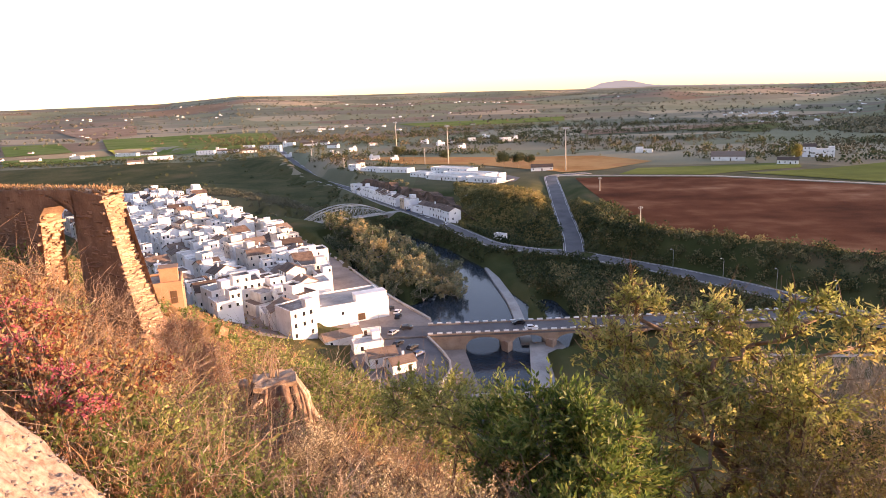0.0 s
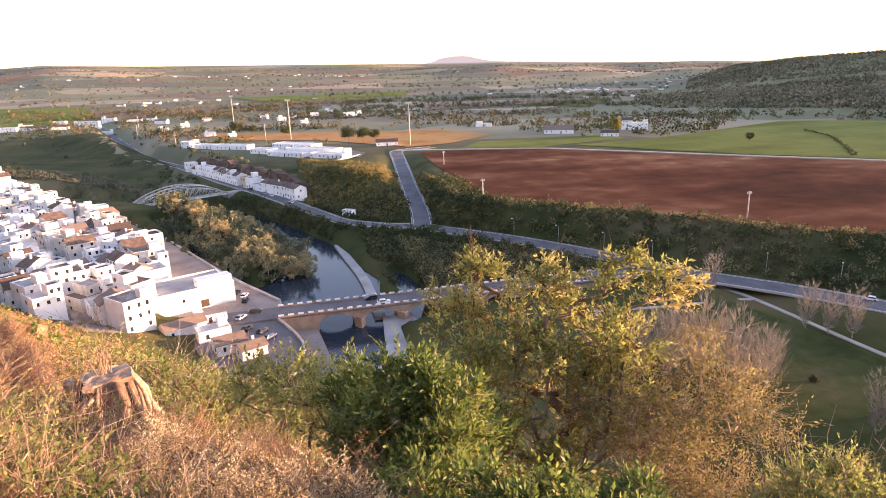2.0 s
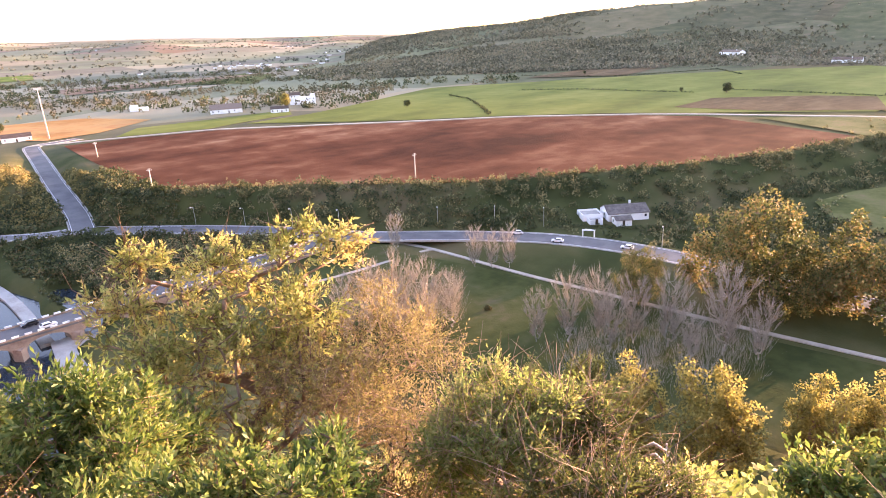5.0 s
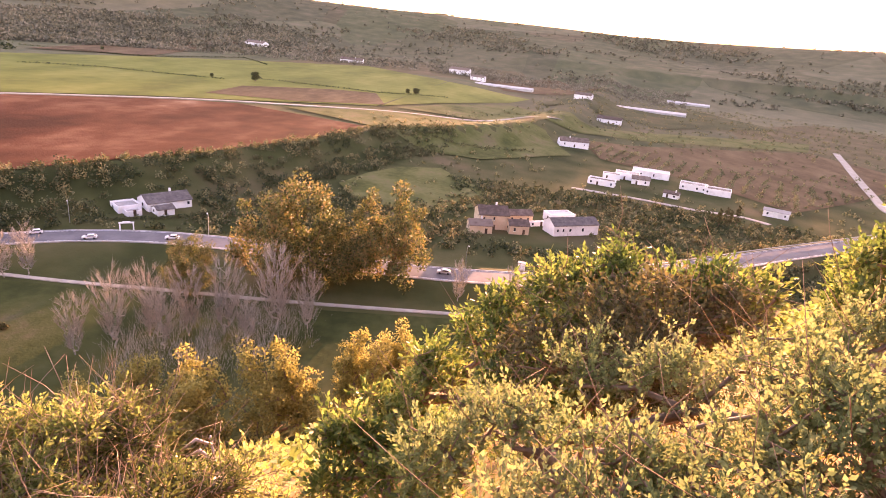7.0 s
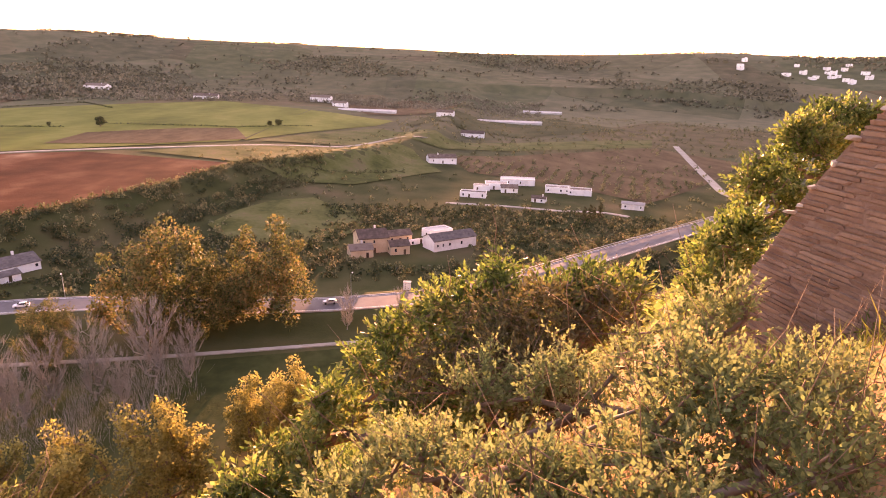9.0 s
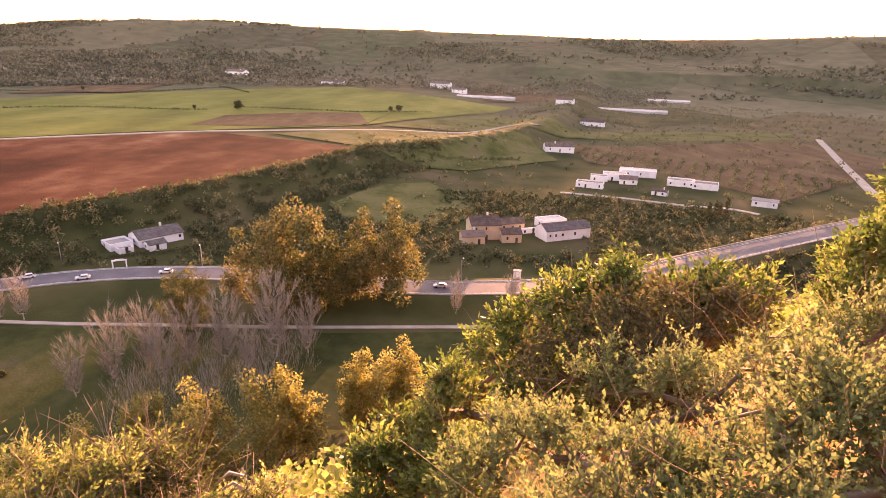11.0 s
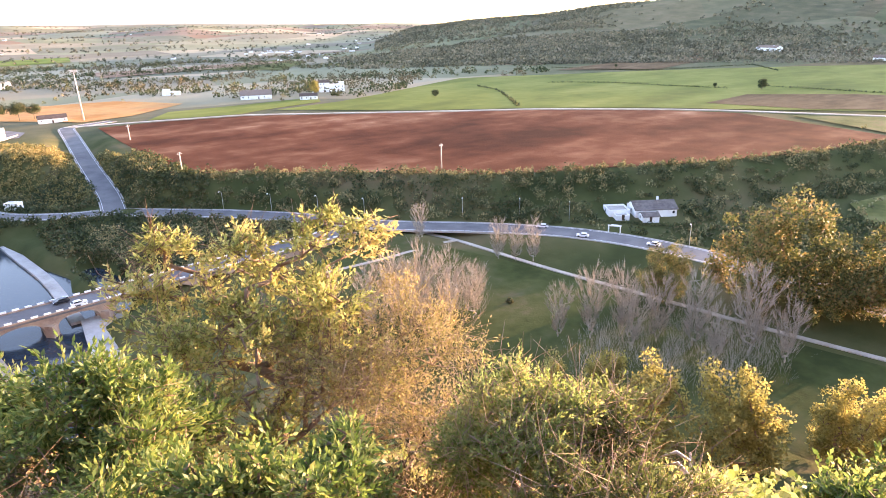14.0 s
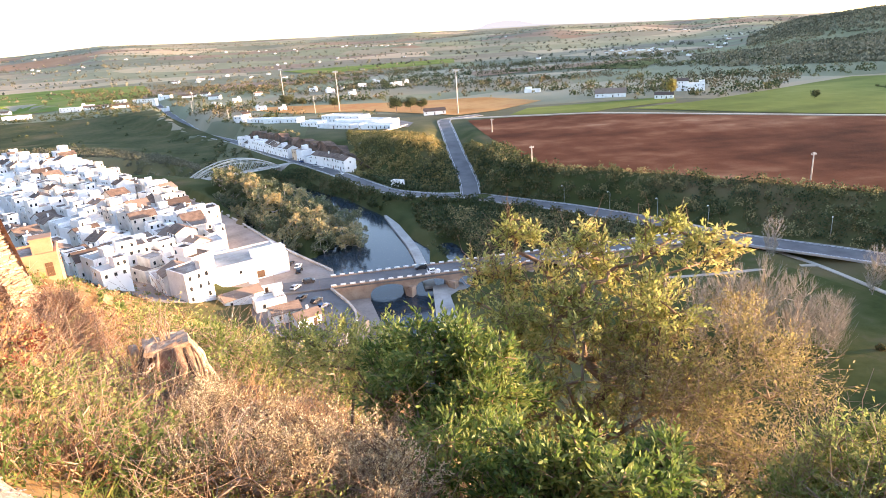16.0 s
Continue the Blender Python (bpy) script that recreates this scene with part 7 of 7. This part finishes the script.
for k in range(900):
    a, f = radians(shrubs.uniform(-38, 8)), shrubs.uniform(0, 1)
    r = 4.0 + 22 * f ** 1.2
    x, y = r * math.sin(a), r * math.cos(a)
    if len(spots) >= 175 or (x < -1.2 and y < 4.2) or math.hypot(x + 3.8, y - 12.6) < 1.5 or math.hypot(x + 2.5, y - 15.0) < 1.1 or any((x - p) ** 2 + (y - q) ** 2 < (0.10 * r) ** 2 for p, q in spots):
        continue
    if (-0.819 * (x + 7.75) + 0.574 * (y - 15.3)) > 0.4 and -0.3 < 0.574 * (x + 7.75) + 0.819 * (y - 15.3) < 0.9:
        continue
    kind = WEIGHT[shrubs.randint(len(WEIGHT))]
    size = shrubs.uniform(0.7, 1.3) * (0.75 + r / 26)
    if kind in masters:
        plant(masters[kind], x, y, size, shrubs.uniform(0, 360))
    else:
        masters[kind] = low_shrub(kind, x, y, 0.36, *KINDS[kind])
    spots.append((x, y))
for k, (x, y, s, kind) in enumerate(((-0.55, 4.0, 0.75, 3), (-1.5, 4.6, 0.9, 1), (-0.15, 4.3, 0.7, 1), (-1.0, 4.9, 0.9, 4), (-2.1, 4.7, 0.9, 1), (0.3, 4.0, 0.7, 2), (-0.5, 6.0, 0.9, 5), (0.9, 3.6, 0.6, 2), (-3.05, 5.05, 0.75, 1), (-2.7, 5.2, 0.8, 1), (-2.3, 5.35, 0.75, 3), (-2.95, 5.7, 0.8, 1), (-2.45, 5.9, 0.85, 1), (-3.5, 6.2, 0.9, 2), (-3.2, 6.8, 1.0, 3), (-2.3, 6.7, 0.9, 5),
                                      (-1.8, 5.6, 0.8, 2), (-1.75, 6.3, 0.9, 1), (-1.2, 5.5, 0.8, 3), (-2.7, 7.5, 1.0, 0), (-4.0, 7.4, 1.1, 2), (-1.3, 7.0, 0.9, 2), (-0.7, 7.2, 0.9, 6), (-2.75, 4.1, 0.7, 1), (-2.3, 3.9, 0.6, 1), (-1.9, 4.1, 0.7, 1), (-2.6, 4.7, 0.8, 3), (-1.5, 4.0, 0.6, 1), (-1.2, 4.5, 0.7, 6), (-3.2, 4.7, 0.8, 1), (-1.9, 5.0, 0.8, 1))):
    plant(masters[kind], x, y, s * 1.35, 67 * k)
# taller bushes along the brow of the slope and before the ruin
for k, (px_, py_, s, kind) in enumerate(((-9.2, 14.2, 2.0, 0), (-8.0, 13.8, 1.9, 5), (-7.0, 14.4, 1.7, 0), (-10.5, 15.0, 2.1, 2), (-6.2, 14.2, 1.6, 3), (-5.6, 14.9, 1.8, 2), (-6.8, 16.6, 2.0, 3), (-5.4, 16.4, 2.2, 1), (-4.2, 15.6, 2.1, 4), (-3.4, 16.6, 2.2, 1),
                                         (-2.4, 15.4, 1.9, 3), (-1.6, 16.8, 2.0, 1), (-0.6, 15.8, 1.8, 4), (-4.6, 18.6, 2.4, 1), (-2.8, 19.2, 2.4, 4), (-6.2, 19.4, 2.6, 3), (-1.0, 19.4, 2.2, 1), (-11.6, 14.4, 2.0, 0), (-12.6, 13.6, 2.0, 3))):
    plant(masters[kind], px_, py_, s, 41 * k)
for k in range(22):
    a, r = radians(-15 + 0.62 * k), 18.6 + 2.6 * (k % 3) * 0.6
    plant(masters[(1, 3, 4, 1, 6, 3)[k % 6]], r * math.sin(a), r * math.cos(a), (2.4, 3.2, 2.8, 3.5, 2.6)[k % 5] * (0.8 + 0.02 * k), 53 * k)

# bushes lower down the slope
LOW = [(a, r) for r in (10.5, 13.5, 18.0) for a in range(14, 112, 11)]
for k, (a, r) in enumerate(LOW):
    a = radians(a + shrubs.uniform(-4, 4))
    r = r + shrubs.uniform(-1, 1)
    if r < 13 and a < radians(50):
        continue
    x, y = r * math.sin(a), r * math.cos(a)
    g0 = ground_at(x, y)
    s = shrubs.uniform(0.6, 0.95) * (1 + r / 40)
    bush("slope_bush", [(x, y, g0 + s * 0.7, s), (x + s, y + s * 0.5, g0 + s * 0.5, s * 0.9), (x - s * 0.9, y + s * 0.4, g0 + s * 0.5, s * 0.85)], (LEAF_LIME, LEAF_GREEN, LEAF_OLIVE)[k % 3], 0.12, 0.03, 32, 9, 200 + k,
         ("yellow-green bush lower down the slope", "green bush lower down the slope", "olive-brown bush lower down the slope")[k % 3], "bush", 0.32, 0.006, sides=3, fork=50)

# dry grass


def grass(name, n, a0, a1, r0, r1, blades, hmin, hmax, w, material, label, seed):
    q = np.random.RandomState(seed)
    a, r = np.radians(q.uniform(a0, a1, n)), r0 + (r1 - r0) * q.uniform(0, 1, n) ** 1.25
    x, y = r * np.sin(a), r * np.cos(a)
    z = height(x, y)
    dens = (wobble(x, y, 1.3, 3) > -0.55) & ~((x < -1.1 + (y - 2.2) * -0.9) & (y < 4.3)) & (np.hypot(x + 3.8, (y - 12.7) * 0.7) > 0.85) & (np.hypot(x + 2.4, (y - 15.0) * 0.7) > 0.8)
    x, y, z, r = x[dens], y[dens], z[dens], r[dens]
    n = len(x)
    P = np.stack([x, y, z], 1)[:, None, :] + np.concatenate([q.normal(size=(n, blades, 2)) * 0.09, np.full((n, blades, 1), -0.02)], 2)
    lean = q.normal(size=(n, 1, 3)) * 0.35 + q.normal(size=(n, blades, 3)) * 0.4 + (0, 0, 1.0)
    D = unit(lean).reshape(-1, 3)
    P = P.reshape(-1, 3)
    S = unit(np.cross(D, q.normal(size=D.shape)))
    sc = np.repeat(1 + r / 22, blades)
    L = q.uniform(hmin, hmax, len(P)) * np.repeat(q.uniform(0.5, 1.3, n), blades)
    V, F = leaf_quads(P, D, S, L, w * sc)
    # a bend in each blade
    V = V.reshape(-1, 4, 3)
    V[:, 2, :] += q.normal(size=(len(V), 3)) * L[:, None] * 0.22 - np.array([0, 0, 0.1]) * L[:, None]
    tagged(link_mesh(name, V.reshape(-1, 3), F, material), label, "grass", kind="stuff")


PINKSTRAW = mat("pinkish_dry_grass", [(0.25, 0.12, 0.07), (0.37, 0.20, 0.125), (0.47, 0.30, 0.20)], 0.9, 0.85, island=0.6, leaf=0.35)
GREENGRASS = mat("fresh_grass", [(0.07, 0.10, 0.02), (0.14, 0.16, 0.035), (0.24, 0.22, 0.06)], 0.9, 0.8, island=0.6, leaf=0.35)
grass("dry_grass", 4400, -40, 12, 4.4, 24, 12, 0.12, 0.38, 0.006, STRAW, "dry straw-coloured grass on the slope", 1)
grass("pink_grass", 2500, -40, 10, 4.6, 22, 16, 0.12, 0.4, 0.006, PINKSTRAW, "reddish dry grass on the slope", 2)
grass("green_grass", 1700, -40, 70, 2.6, 24, 14, 0.10, 0.3, 0.007, GREENGRASS, "green grass between dry tussocks", 3)
grass("right_grass", 3000, 12, 140, 1.8, 14, 12, 0.12, 0.4, 0.006, GREENGRASS, "rank grass under the bushes", 4)
grass("tall_stalks", 260, -38, 10, 5, 20, 4, 0.6, 1.3, 0.005, STRAW, "tall dry stalks", 5)


# ---- stones, ruin and old wall ----
def stone_meshes(n, seed, material, flat=0.7):
    q = random.Random(seed)
    out = []
    for _ in range(n):
        bm = boxes((-0.5, -0.5, -0.5 * flat, 0.5, 0.5, 0.5 * flat))
        for v in bm.verts:
            v.co += Vector((q.uniform(-0.14, 0.14), q.uniform(-0.14, 0.14), q.uniform(-0.1, 0.1)))
        bmesh.ops.bevel(bm, geom=bm.edges[:], offset=0.12, segments=1, affect='EDGES')
        me = bpy.data.meshes.new("stone")
        bm.to_mesh(me)
        bm.free()
        me.materials.append(material)
        out.append(me)
    return out


RUINSTONES = stone_meshes(6, 4, RUBBLE)
ruin = new("ruin")
ux, uy = -0.819, 0.574
ruin.matrix_world = Matrix(((ux, uy, 0, -7.75), (uy, -ux, 0, 15.3), (0, 0, 1, 0), (0, 0, 0, 1)))
tagged(ruin, "ruined rubble wall with a window opening and a broken end", "ruin")
ENDF = ([71.0, 72.4, 73.2, 73.8, 74.55, 75.25, 76.0], [-0.3, 0.0, 0.27, 0.42, 0.62, 0.93, 1.0])
ENDB = ([71.0, 72.4, 73.06, 73.63, 74.37, 75.12, 75.97], [-0.5, -0.05, 0.22, 0.58, 0.92, 1.12, 1.17])
THICK = 0.62
rest = [(2.6, 76.1), (4.4, 76.0), (6.6, 75.9), (8.6, 75.8), (9.0, 74.8), (9.0, 71.0), (5.3, 71.0), (5.12, 74.0), (4.7, 75.2), (4.3, 75.5), (3.7, 75.62), (2.95, 75.66), (2.45, 75.36), (2.72, 74.2), (2.9, 71.0)]
bm = bmesh.new()
fr = [bm.verts.new((u, 0, z)) for u, z in list(zip(ENDF[1], ENDF[0])) + rest]
bk = [bm.verts.new((u, THICK, z)) for u, z in list(zip(ENDB[1], ENDB[0])) + rest]
bm.faces.new(fr)
bm.faces.new(bk[::-1])
for k in range(len(fr)):
    bm.faces.new((fr[k], bk[k], bk[(k + 1) % len(fr)], fr[(k + 1) % len(fr)]))
bmesh.ops.triangulate(bm, faces=bm.faces[:])
bmesh.ops.recalc_face_normals(bm, faces=bm.faces[:])
RUINCORE = mat("ruin_mortar", [(0.17, 0.11, 0.075), (0.26, 0.17, 0.115), (0.36, 0.25, 0.17)], 1.5, 0.95, 0.9, 8)
part("wall", bm, RUINCORE, ruin)
# darker rubble for the front face, its shade put into the colour
SHADEDSTONES = stone_meshes(6, 5, mat("ruin_shaded_face_stone", [(0.15, 0.095, 0.065), (0.24, 0.155, 0.105), (0.35, 0.24, 0.165)], 1.4, 0.95, 0.8, 10, rnd=0.4))
q = random.Random(8)


def stone(parent, me, at, size, tilt=18):
    s = new("stone", me)
    s.parent = parent
    s.location, s.scale = at, size
    s.rotation_euler = [radians(q.uniform(-tilt, tilt)) for _ in range(3)]


for k in range(300):
    z, v = q.uniform(72.2, 76.0), q.uniform(0.03, 0.97)
    u = float(np.interp(z, *ENDF)) * (1 - v) + float(np.interp(z, *ENDB)) * v
    s = q.uniform(0.07, 0.15)
    stone(ruin, q.choice(RUINSTONES), (u + q.uniform(-0.01, 0.06), v * THICK, z), (s * 1.1, s * 1.5, s * 0.6), 16)
for k in range(120):
    s, z = q.uniform(0.07, 0.16), q.uniform(73.0, 75.3)
    stone(ruin, q.choice(RUINSTONES), (float(np.interp(z, [73.0, 74.0, 75.2], [5.17, 5.12, 4.7])) - q.uniform(0.0, 0.05), q.uniform(0.03, THICK - 0.03), z), (s, s * 1.4, s * 0.75), 20)
for k in range(420):
    u, z = q.uniform(0.3, 8.6), q.uniform(72.8, 75.9)
    if (2.3 < u < 5.2 and z < 75.7) or u < float(np.interp(z, *ENDF)) + 0.15:
        continue
    stone(ruin, q.choice(SHADEDSTONES), (u, 0.04, z), (q.uniform(0.12, 0.4), 0.12, q.uniform(0.04, 0.10)), 4)
for k in range(80):
    u = q.uniform(1.0, 8.6)
    stone(ruin, q.choice(RUINSTONES), (u, q.uniform(0.08, THICK - 0.08), 76.12 - 0.034 * u + q.uniform(-0.06, 0.04)), (q.uniform(0.12, 0.26), q.uniform(0.12, 0.22), q.uniform(0.06, 0.12)), 12)
tuft = np.random.RandomState(12)
tu = tuft.uniform(1.0, 8.6, 2600)
P = np.column_stack([tu, tuft.uniform(0.05, 0.57, 2600), 76.1 - 0.034 * tu])
D = unit(tuft.normal(size=P.shape) * 0.5 + (0, 0, 1))
V, F = leaf_quads(P, D, unit(np.cross(D, tuft.normal(size=P.shape))), tuft.uniform(0.06, 0.22, 2600), 0.012)
link_mesh("grass_tuft", V, F, STRAW, ruin, "dry grass on the wall top")

# old coursed wall on the other side
old = new("old_wall")
tagged(old, "weathered coursed stone wall with a sloping broken top", "wall")
old.matrix_world = pose(8.4, -5.1, 0, 0, 0, 188)
COURSE = mat("coursed_stone", [(0.15, 0.088, 0.06), (0.20, 0.122, 0.084), (0.26, 0.165, 0.115)], 1.6, 0.95, 0.8, 12, rnd=0.4)
prof = [(-0.1, 73.4), (-0.05, 75.0), (0.35, 75.6), (0.75, 76.35), (1.2, 77.0), (1.7, 77.6), (2.4, 78.1), (4.2, 78.6), (4.2, 73.4)]
bm = bmesh.new()
fr = [bm.verts.new((u, 0, z)) for u, z in prof]
bk = [bm.verts.new((u, 1.0, z)) for u, z in prof]
bm.faces.new(fr)
bm.faces.new(bk[::-1])
for k in range(len(prof)):
    bm.faces.new((fr[k], bk[k], bk[(k + 1) % len(prof)], fr[(k + 1) % len(prof)]))
bmesh.ops.triangulate(bm, faces=bm.faces[:])
bmesh.ops.recalc_face_normals(bm, faces=bm.faces[:])
part("wall_core", bm, mat("wall_mortar", [(0.14, 0.09, 0.065), (0.24, 0.16, 0.12)], 1.5, 0.95, 0.8, 10), old)
SLABS = stone_meshes(6, 14, COURSE, 0.9)
z = 73.9
while z < 78.4:
    u0 = float(np.interp(z, [73.4, 75.0, 75.6, 76.35, 77.0, 77.6, 78.1, 78.6], [-0.1, -0.05, 0.35, 0.75, 1.2, 1.7, 2.4, 4.2]))
    u = u0 + 0.03
    while u < min(u0 + 2.4, 4.1):
        w = q.uniform(0.25, 0.6)
        stone(old, q.choice(SLABS), (u + w / 2, 0.03, z), (w, q.uniform(0.07, 0.12), 0.056), 0.8)
        u += w + 0.006
    z += 0.06
LIME = stone_meshes(4, 24, mat("pale_mortar_cap", [(0.30, 0.24, 0.18), (0.44, 0.37, 0.29)], 3, 0.9, 0.5, 20))
for k in range(70):
    z = q.uniform(75.0, 78.2)
    u = float(np.interp(z, [75.0, 75.6, 76.35, 77.0, 77.6, 78.1, 78.6], [-0.05, 0.35, 0.75, 1.2, 1.7, 2.4, 4.2]))
    stone(old, q.choice(LIME), (u + 0.03, q.uniform(0.0, 0.9), z), (0.10, 0.3, 0.07), 12)
for k in range(6):
    stone(old, q.choice(LIME), (q.uniform(1.7, 2.8), -0.01, q.uniform(75.6, 77.0)), (q.uniform(0.2, 0.4), 0.10, q.uniform(0.12, 0.25)), 6)

# plastered ledge at the viewpoint
bm = bmesh.new()
N = 92
for i in range(N):
    for j in range(N):
        u, v = i / (N - 1), j / (N - 1)
        x, y = -4.54 + 3.1 * u, 1.12 + 3.0 * v - 0.9 * u * v
        n1 = noise.noise(Vector((x * 1.4, y * 1.4, 0))) * 0.12 + noise.noise(Vector((x * 6, y * 6, 3))) * 0.035 + noise.noise(Vector((x * 15, y * 15, 5))) * 0.008 + noise.noise(Vector((x * 27, y * 27, 8))) * 0.010
        edge = max(0.0, u + v * 0.5 - 1.03 + 0.05 * noise.noise(Vector((x * 3, y * 3, 11))) + 0.02 * noise.noise(Vector((x * 11, y * 11, 2))))
        bm.verts.new((x, y, 76.42 - 0.10 * v + n1 - 2.6 * edge))
bm.verts.ensure_lookup_table()
for i in range(N - 1):
    for j in range(N - 1):
        bm.faces.new((bm.verts[i * N + j], bm.verts[(i + 1) * N + j], bm.verts[(i + 1) * N + j + 1], bm.verts[i * N + j + 1]))
ext = bmesh.ops.extrude_face_region(bm, geom=bm.faces[:])
for v in ext["geom"]:
    if isinstance(v, bmesh.types.BMVert):
        v.co.z -= 1.2
bmesh.ops.recalc_face_normals(bm, faces=bm.faces[:])
ledge = part("ledge", bm, LEDGE, None)
ledge.data.shade_smooth()
grit = np.random.RandomState(44)
tops = np.array([v.co[:] for v in ledge.data.vertices if v.co.z > 75.4])
C = tops[grit.randint(len(tops), size=5200)] + grit.normal(size=(5200, 3)) * (0.012, 0.012, 0.0)
S = grit.uniform(0.005, 0.016, (5200, 1, 1)) * grit.uniform(0.7, 1.4, (5200, 1, 3))
OCT = np.array([(1, 0, 0), (0, 1, 0), (-1, 0, 0), (0, -1, 0), (0, 0, 0.8), (0, 0, -0.8)])
V = (C[:, None, :] + OCT[None] * S).reshape(-1, 3)
F = (np.array([(0, 1, 4), (1, 2, 4), (2, 3, 4), (3, 0, 4)])[None] + 6 * np.arange(5200)[:, None, None]).reshape(-1, 3)
link_mesh("grit", V, F, mat("plaster_grit", [(0.20, 0.15, 0.115), (0.33, 0.26, 0.205), (0.47, 0.39, 0.32)], 3.0, 0.95, island=0.9), ledge)
tagged(ledge, "rough pale plaster ledge of an old wall top", "ledge")

# dead tree stump and logs
stump = new("tree_stump")
stump.matrix_world = pose(-3.95, 13.3, ground_at(-3.95, 13.3), 0, 0, 20) @ Matrix.Scale(1.55, 4)
tagged(stump, "splintered dead tree stump with bare roots", "tree stump")
sq = np.random.RandomState(3)
PALEWOOD = mat("pale_splintered_wood", [(0.20, 0.13, 0.085), (0.34, 0.245, 0.175), (0.48, 0.375, 0.285)], 7, 0.9, 0.8, 50)
CHARRED = mat("charred_wood", [(0.02, 0.014, 0.011), (0.05, 0.034, 0.025), (0.10, 0.07, 0.05)], 6, 0.9, 0.6, 40)
hz = 0.78
t = Tubes(11)
t.add([(0, 0, -0.25), (0.0, 0.02, hz * 0.25), (0.02, 0.0, hz * 0.55), (0.0, 0.02, hz * 0.9)], [0.46, 0.41, 0.36, 0.31])
body = t.out("trunk", DEADWOOD, stump, "cracked weathered bole")
for v in body.data.vertices:
    w = noise.noise(v.co * 5.0) * 0.07
    v.co += Vector((v.co.x, v.co.y, 0)).normalized() * w + Vector((0, 0, noise.noise(v.co * 4.0) * 0.08))
for k in range(13):
    a = 6.28 * k / 13 + sq.uniform(-0.2, 0.2)
    r = sq.uniform(0.46, 0.62)
    top = Vector((math.cos(a) * 0.30, math.sin(a) * 0.30, hz * sq.uniform(0.8, 0.98)))
    end = Vector((math.cos(a) * r, math.sin(a) * r, -0.12 - r * 0.3))
    pts = [top]
    for f in (0.25, 0.5, 0.75):
        pts.append(top.lerp(end, f) + Vector((math.cos(a), math.sin(a), 0)) * 0.03 + Vector(sq.normal(size=3)) * 0.035)
    t = Tubes(6)
    w = sq.uniform(0.028, 0.062)
    t.add(pts + [end], [w * 0.7, w, w * 1.1, w, w * 0.5])
    t.out("root", (PALEWOOD, DEADWOOD, DEADWOOD, CHARRED)[k % 4], stump)
bm = boxes((-0.3, -0.25, hz * 0.84, 0.28, 0.24, hz * 0.95))
bmesh.ops.subdivide_edges(bm, edges=bm.edges[:], cuts=4, use_grid_fill=True)
for v in bm.verts:
    v.co += Vector((noise.noise(v.co * 9), noise.noise(v.co * 9 + Vector((3, 1, 0))), noise.noise(v.co * 12) * 0.7)) * 0.06
part("top", bm, PALEWOOD, stump, "pale sawn and weathered top")
for k in range(9):
    t = Tubes(3)
    x0 = sq.uniform(-0.1, 0.15)
    t.add([(x0, 0.05, hz * 0.8), (x0 + sq.uniform(-0.1, 0.1), 0.05, hz * 1.2), (x0 + sq.uniform(-0.16, 0.16), 0.05, hz + sq.uniform(0.35, 0.7))], [0.012, 0.008, 0.003])
    t.out("splinter", PALEWOOD, stump)
for x, y, dx, dy, dz, r, lab in ((-4.0, 12.7, 0.42, 0.05, 0.02, 0.13, "charred dark log below the stump"), (-2.75, 14.9, 0.5, 0.15, -0.06, 0.15, "dark rotten log in dry grass"), (-1.95, 15.3, 0.5, 0.1, -0.08, 0.14, "dark broken log in dry grass"),
                                 (-4.75, 13.4, 0.05, 0.0, 0.38, 0.17, "short weathered grey tree stump"), (-3.3, 12.4, 0.3, -0.5, -0.05, 0.07, "pale fallen branch in dry grass"), (-4.3, 12.3, -0.2, -0.5, -0.1, 0.05, "pale crooked root in dry grass")):
    t = Tubes(8)
    t.add([(-dx, -dy, -dz), (-dx * 0.3, -dy * 0.3 + 0.03, -dz * 0.3 + 0.02), (dx * 0.5, dy * 0.5, dz * 0.5), (dx, dy, dz)], [r * 0.9, r, r * 0.85, r * 0.6])
    ob = t.out("log", CHARRED if "dark" in lab else PALEWOOD)
    ob.location = (x, y, ground_at(x, y) + (r * 1.15 if dz < 0.3 else 0.3))
    tagged(ob, lab, "log")
dead = new("dead_plant")
dead.location = (5.8, 2.3, ground_at(5.8, 2.3))
tagged(dead, "dry withered stalk with curled pale leaves", "plant")
top = 73.35 - dead.location.z
t = Tubes(5)
t.add([(0, 0, -0.1), (0.1, 0.05, top * 0.5), (0.35, 0.1, top * 0.85), (0.42, 0.2, top)], [0.03, 0.025, 0.02, 0.012])
t.out("stalk", BARETWIG, dead)
for k in range(9):
    t = Tubes(4)
    a, zz = sq.uniform(0, 6.28), top * sq.uniform(0.6, 1.0)
    t.add([(0.3, 0.1, zz), (0.3 + 0.18 * math.cos(a), 0.1 + 0.18 * math.sin(a), zz + 0.07), (0.3 + 0.34 * math.cos(a), 0.1 + 0.34 * math.sin(a), zz - 0.06)], [0.012, 0.022, 0.006])
    t.out("leaf", BARETWIG, dead)
house(-46.5, 99.7, 6.5, 7, 3.2, 20, "flat", rng, "small cream house high on the castle hill", wall=mat("ochre_render", [(0.33, 0.18, 0.105), (0.42, 0.25, 0.155)], 0.6, 0.9, 0.2, 6))
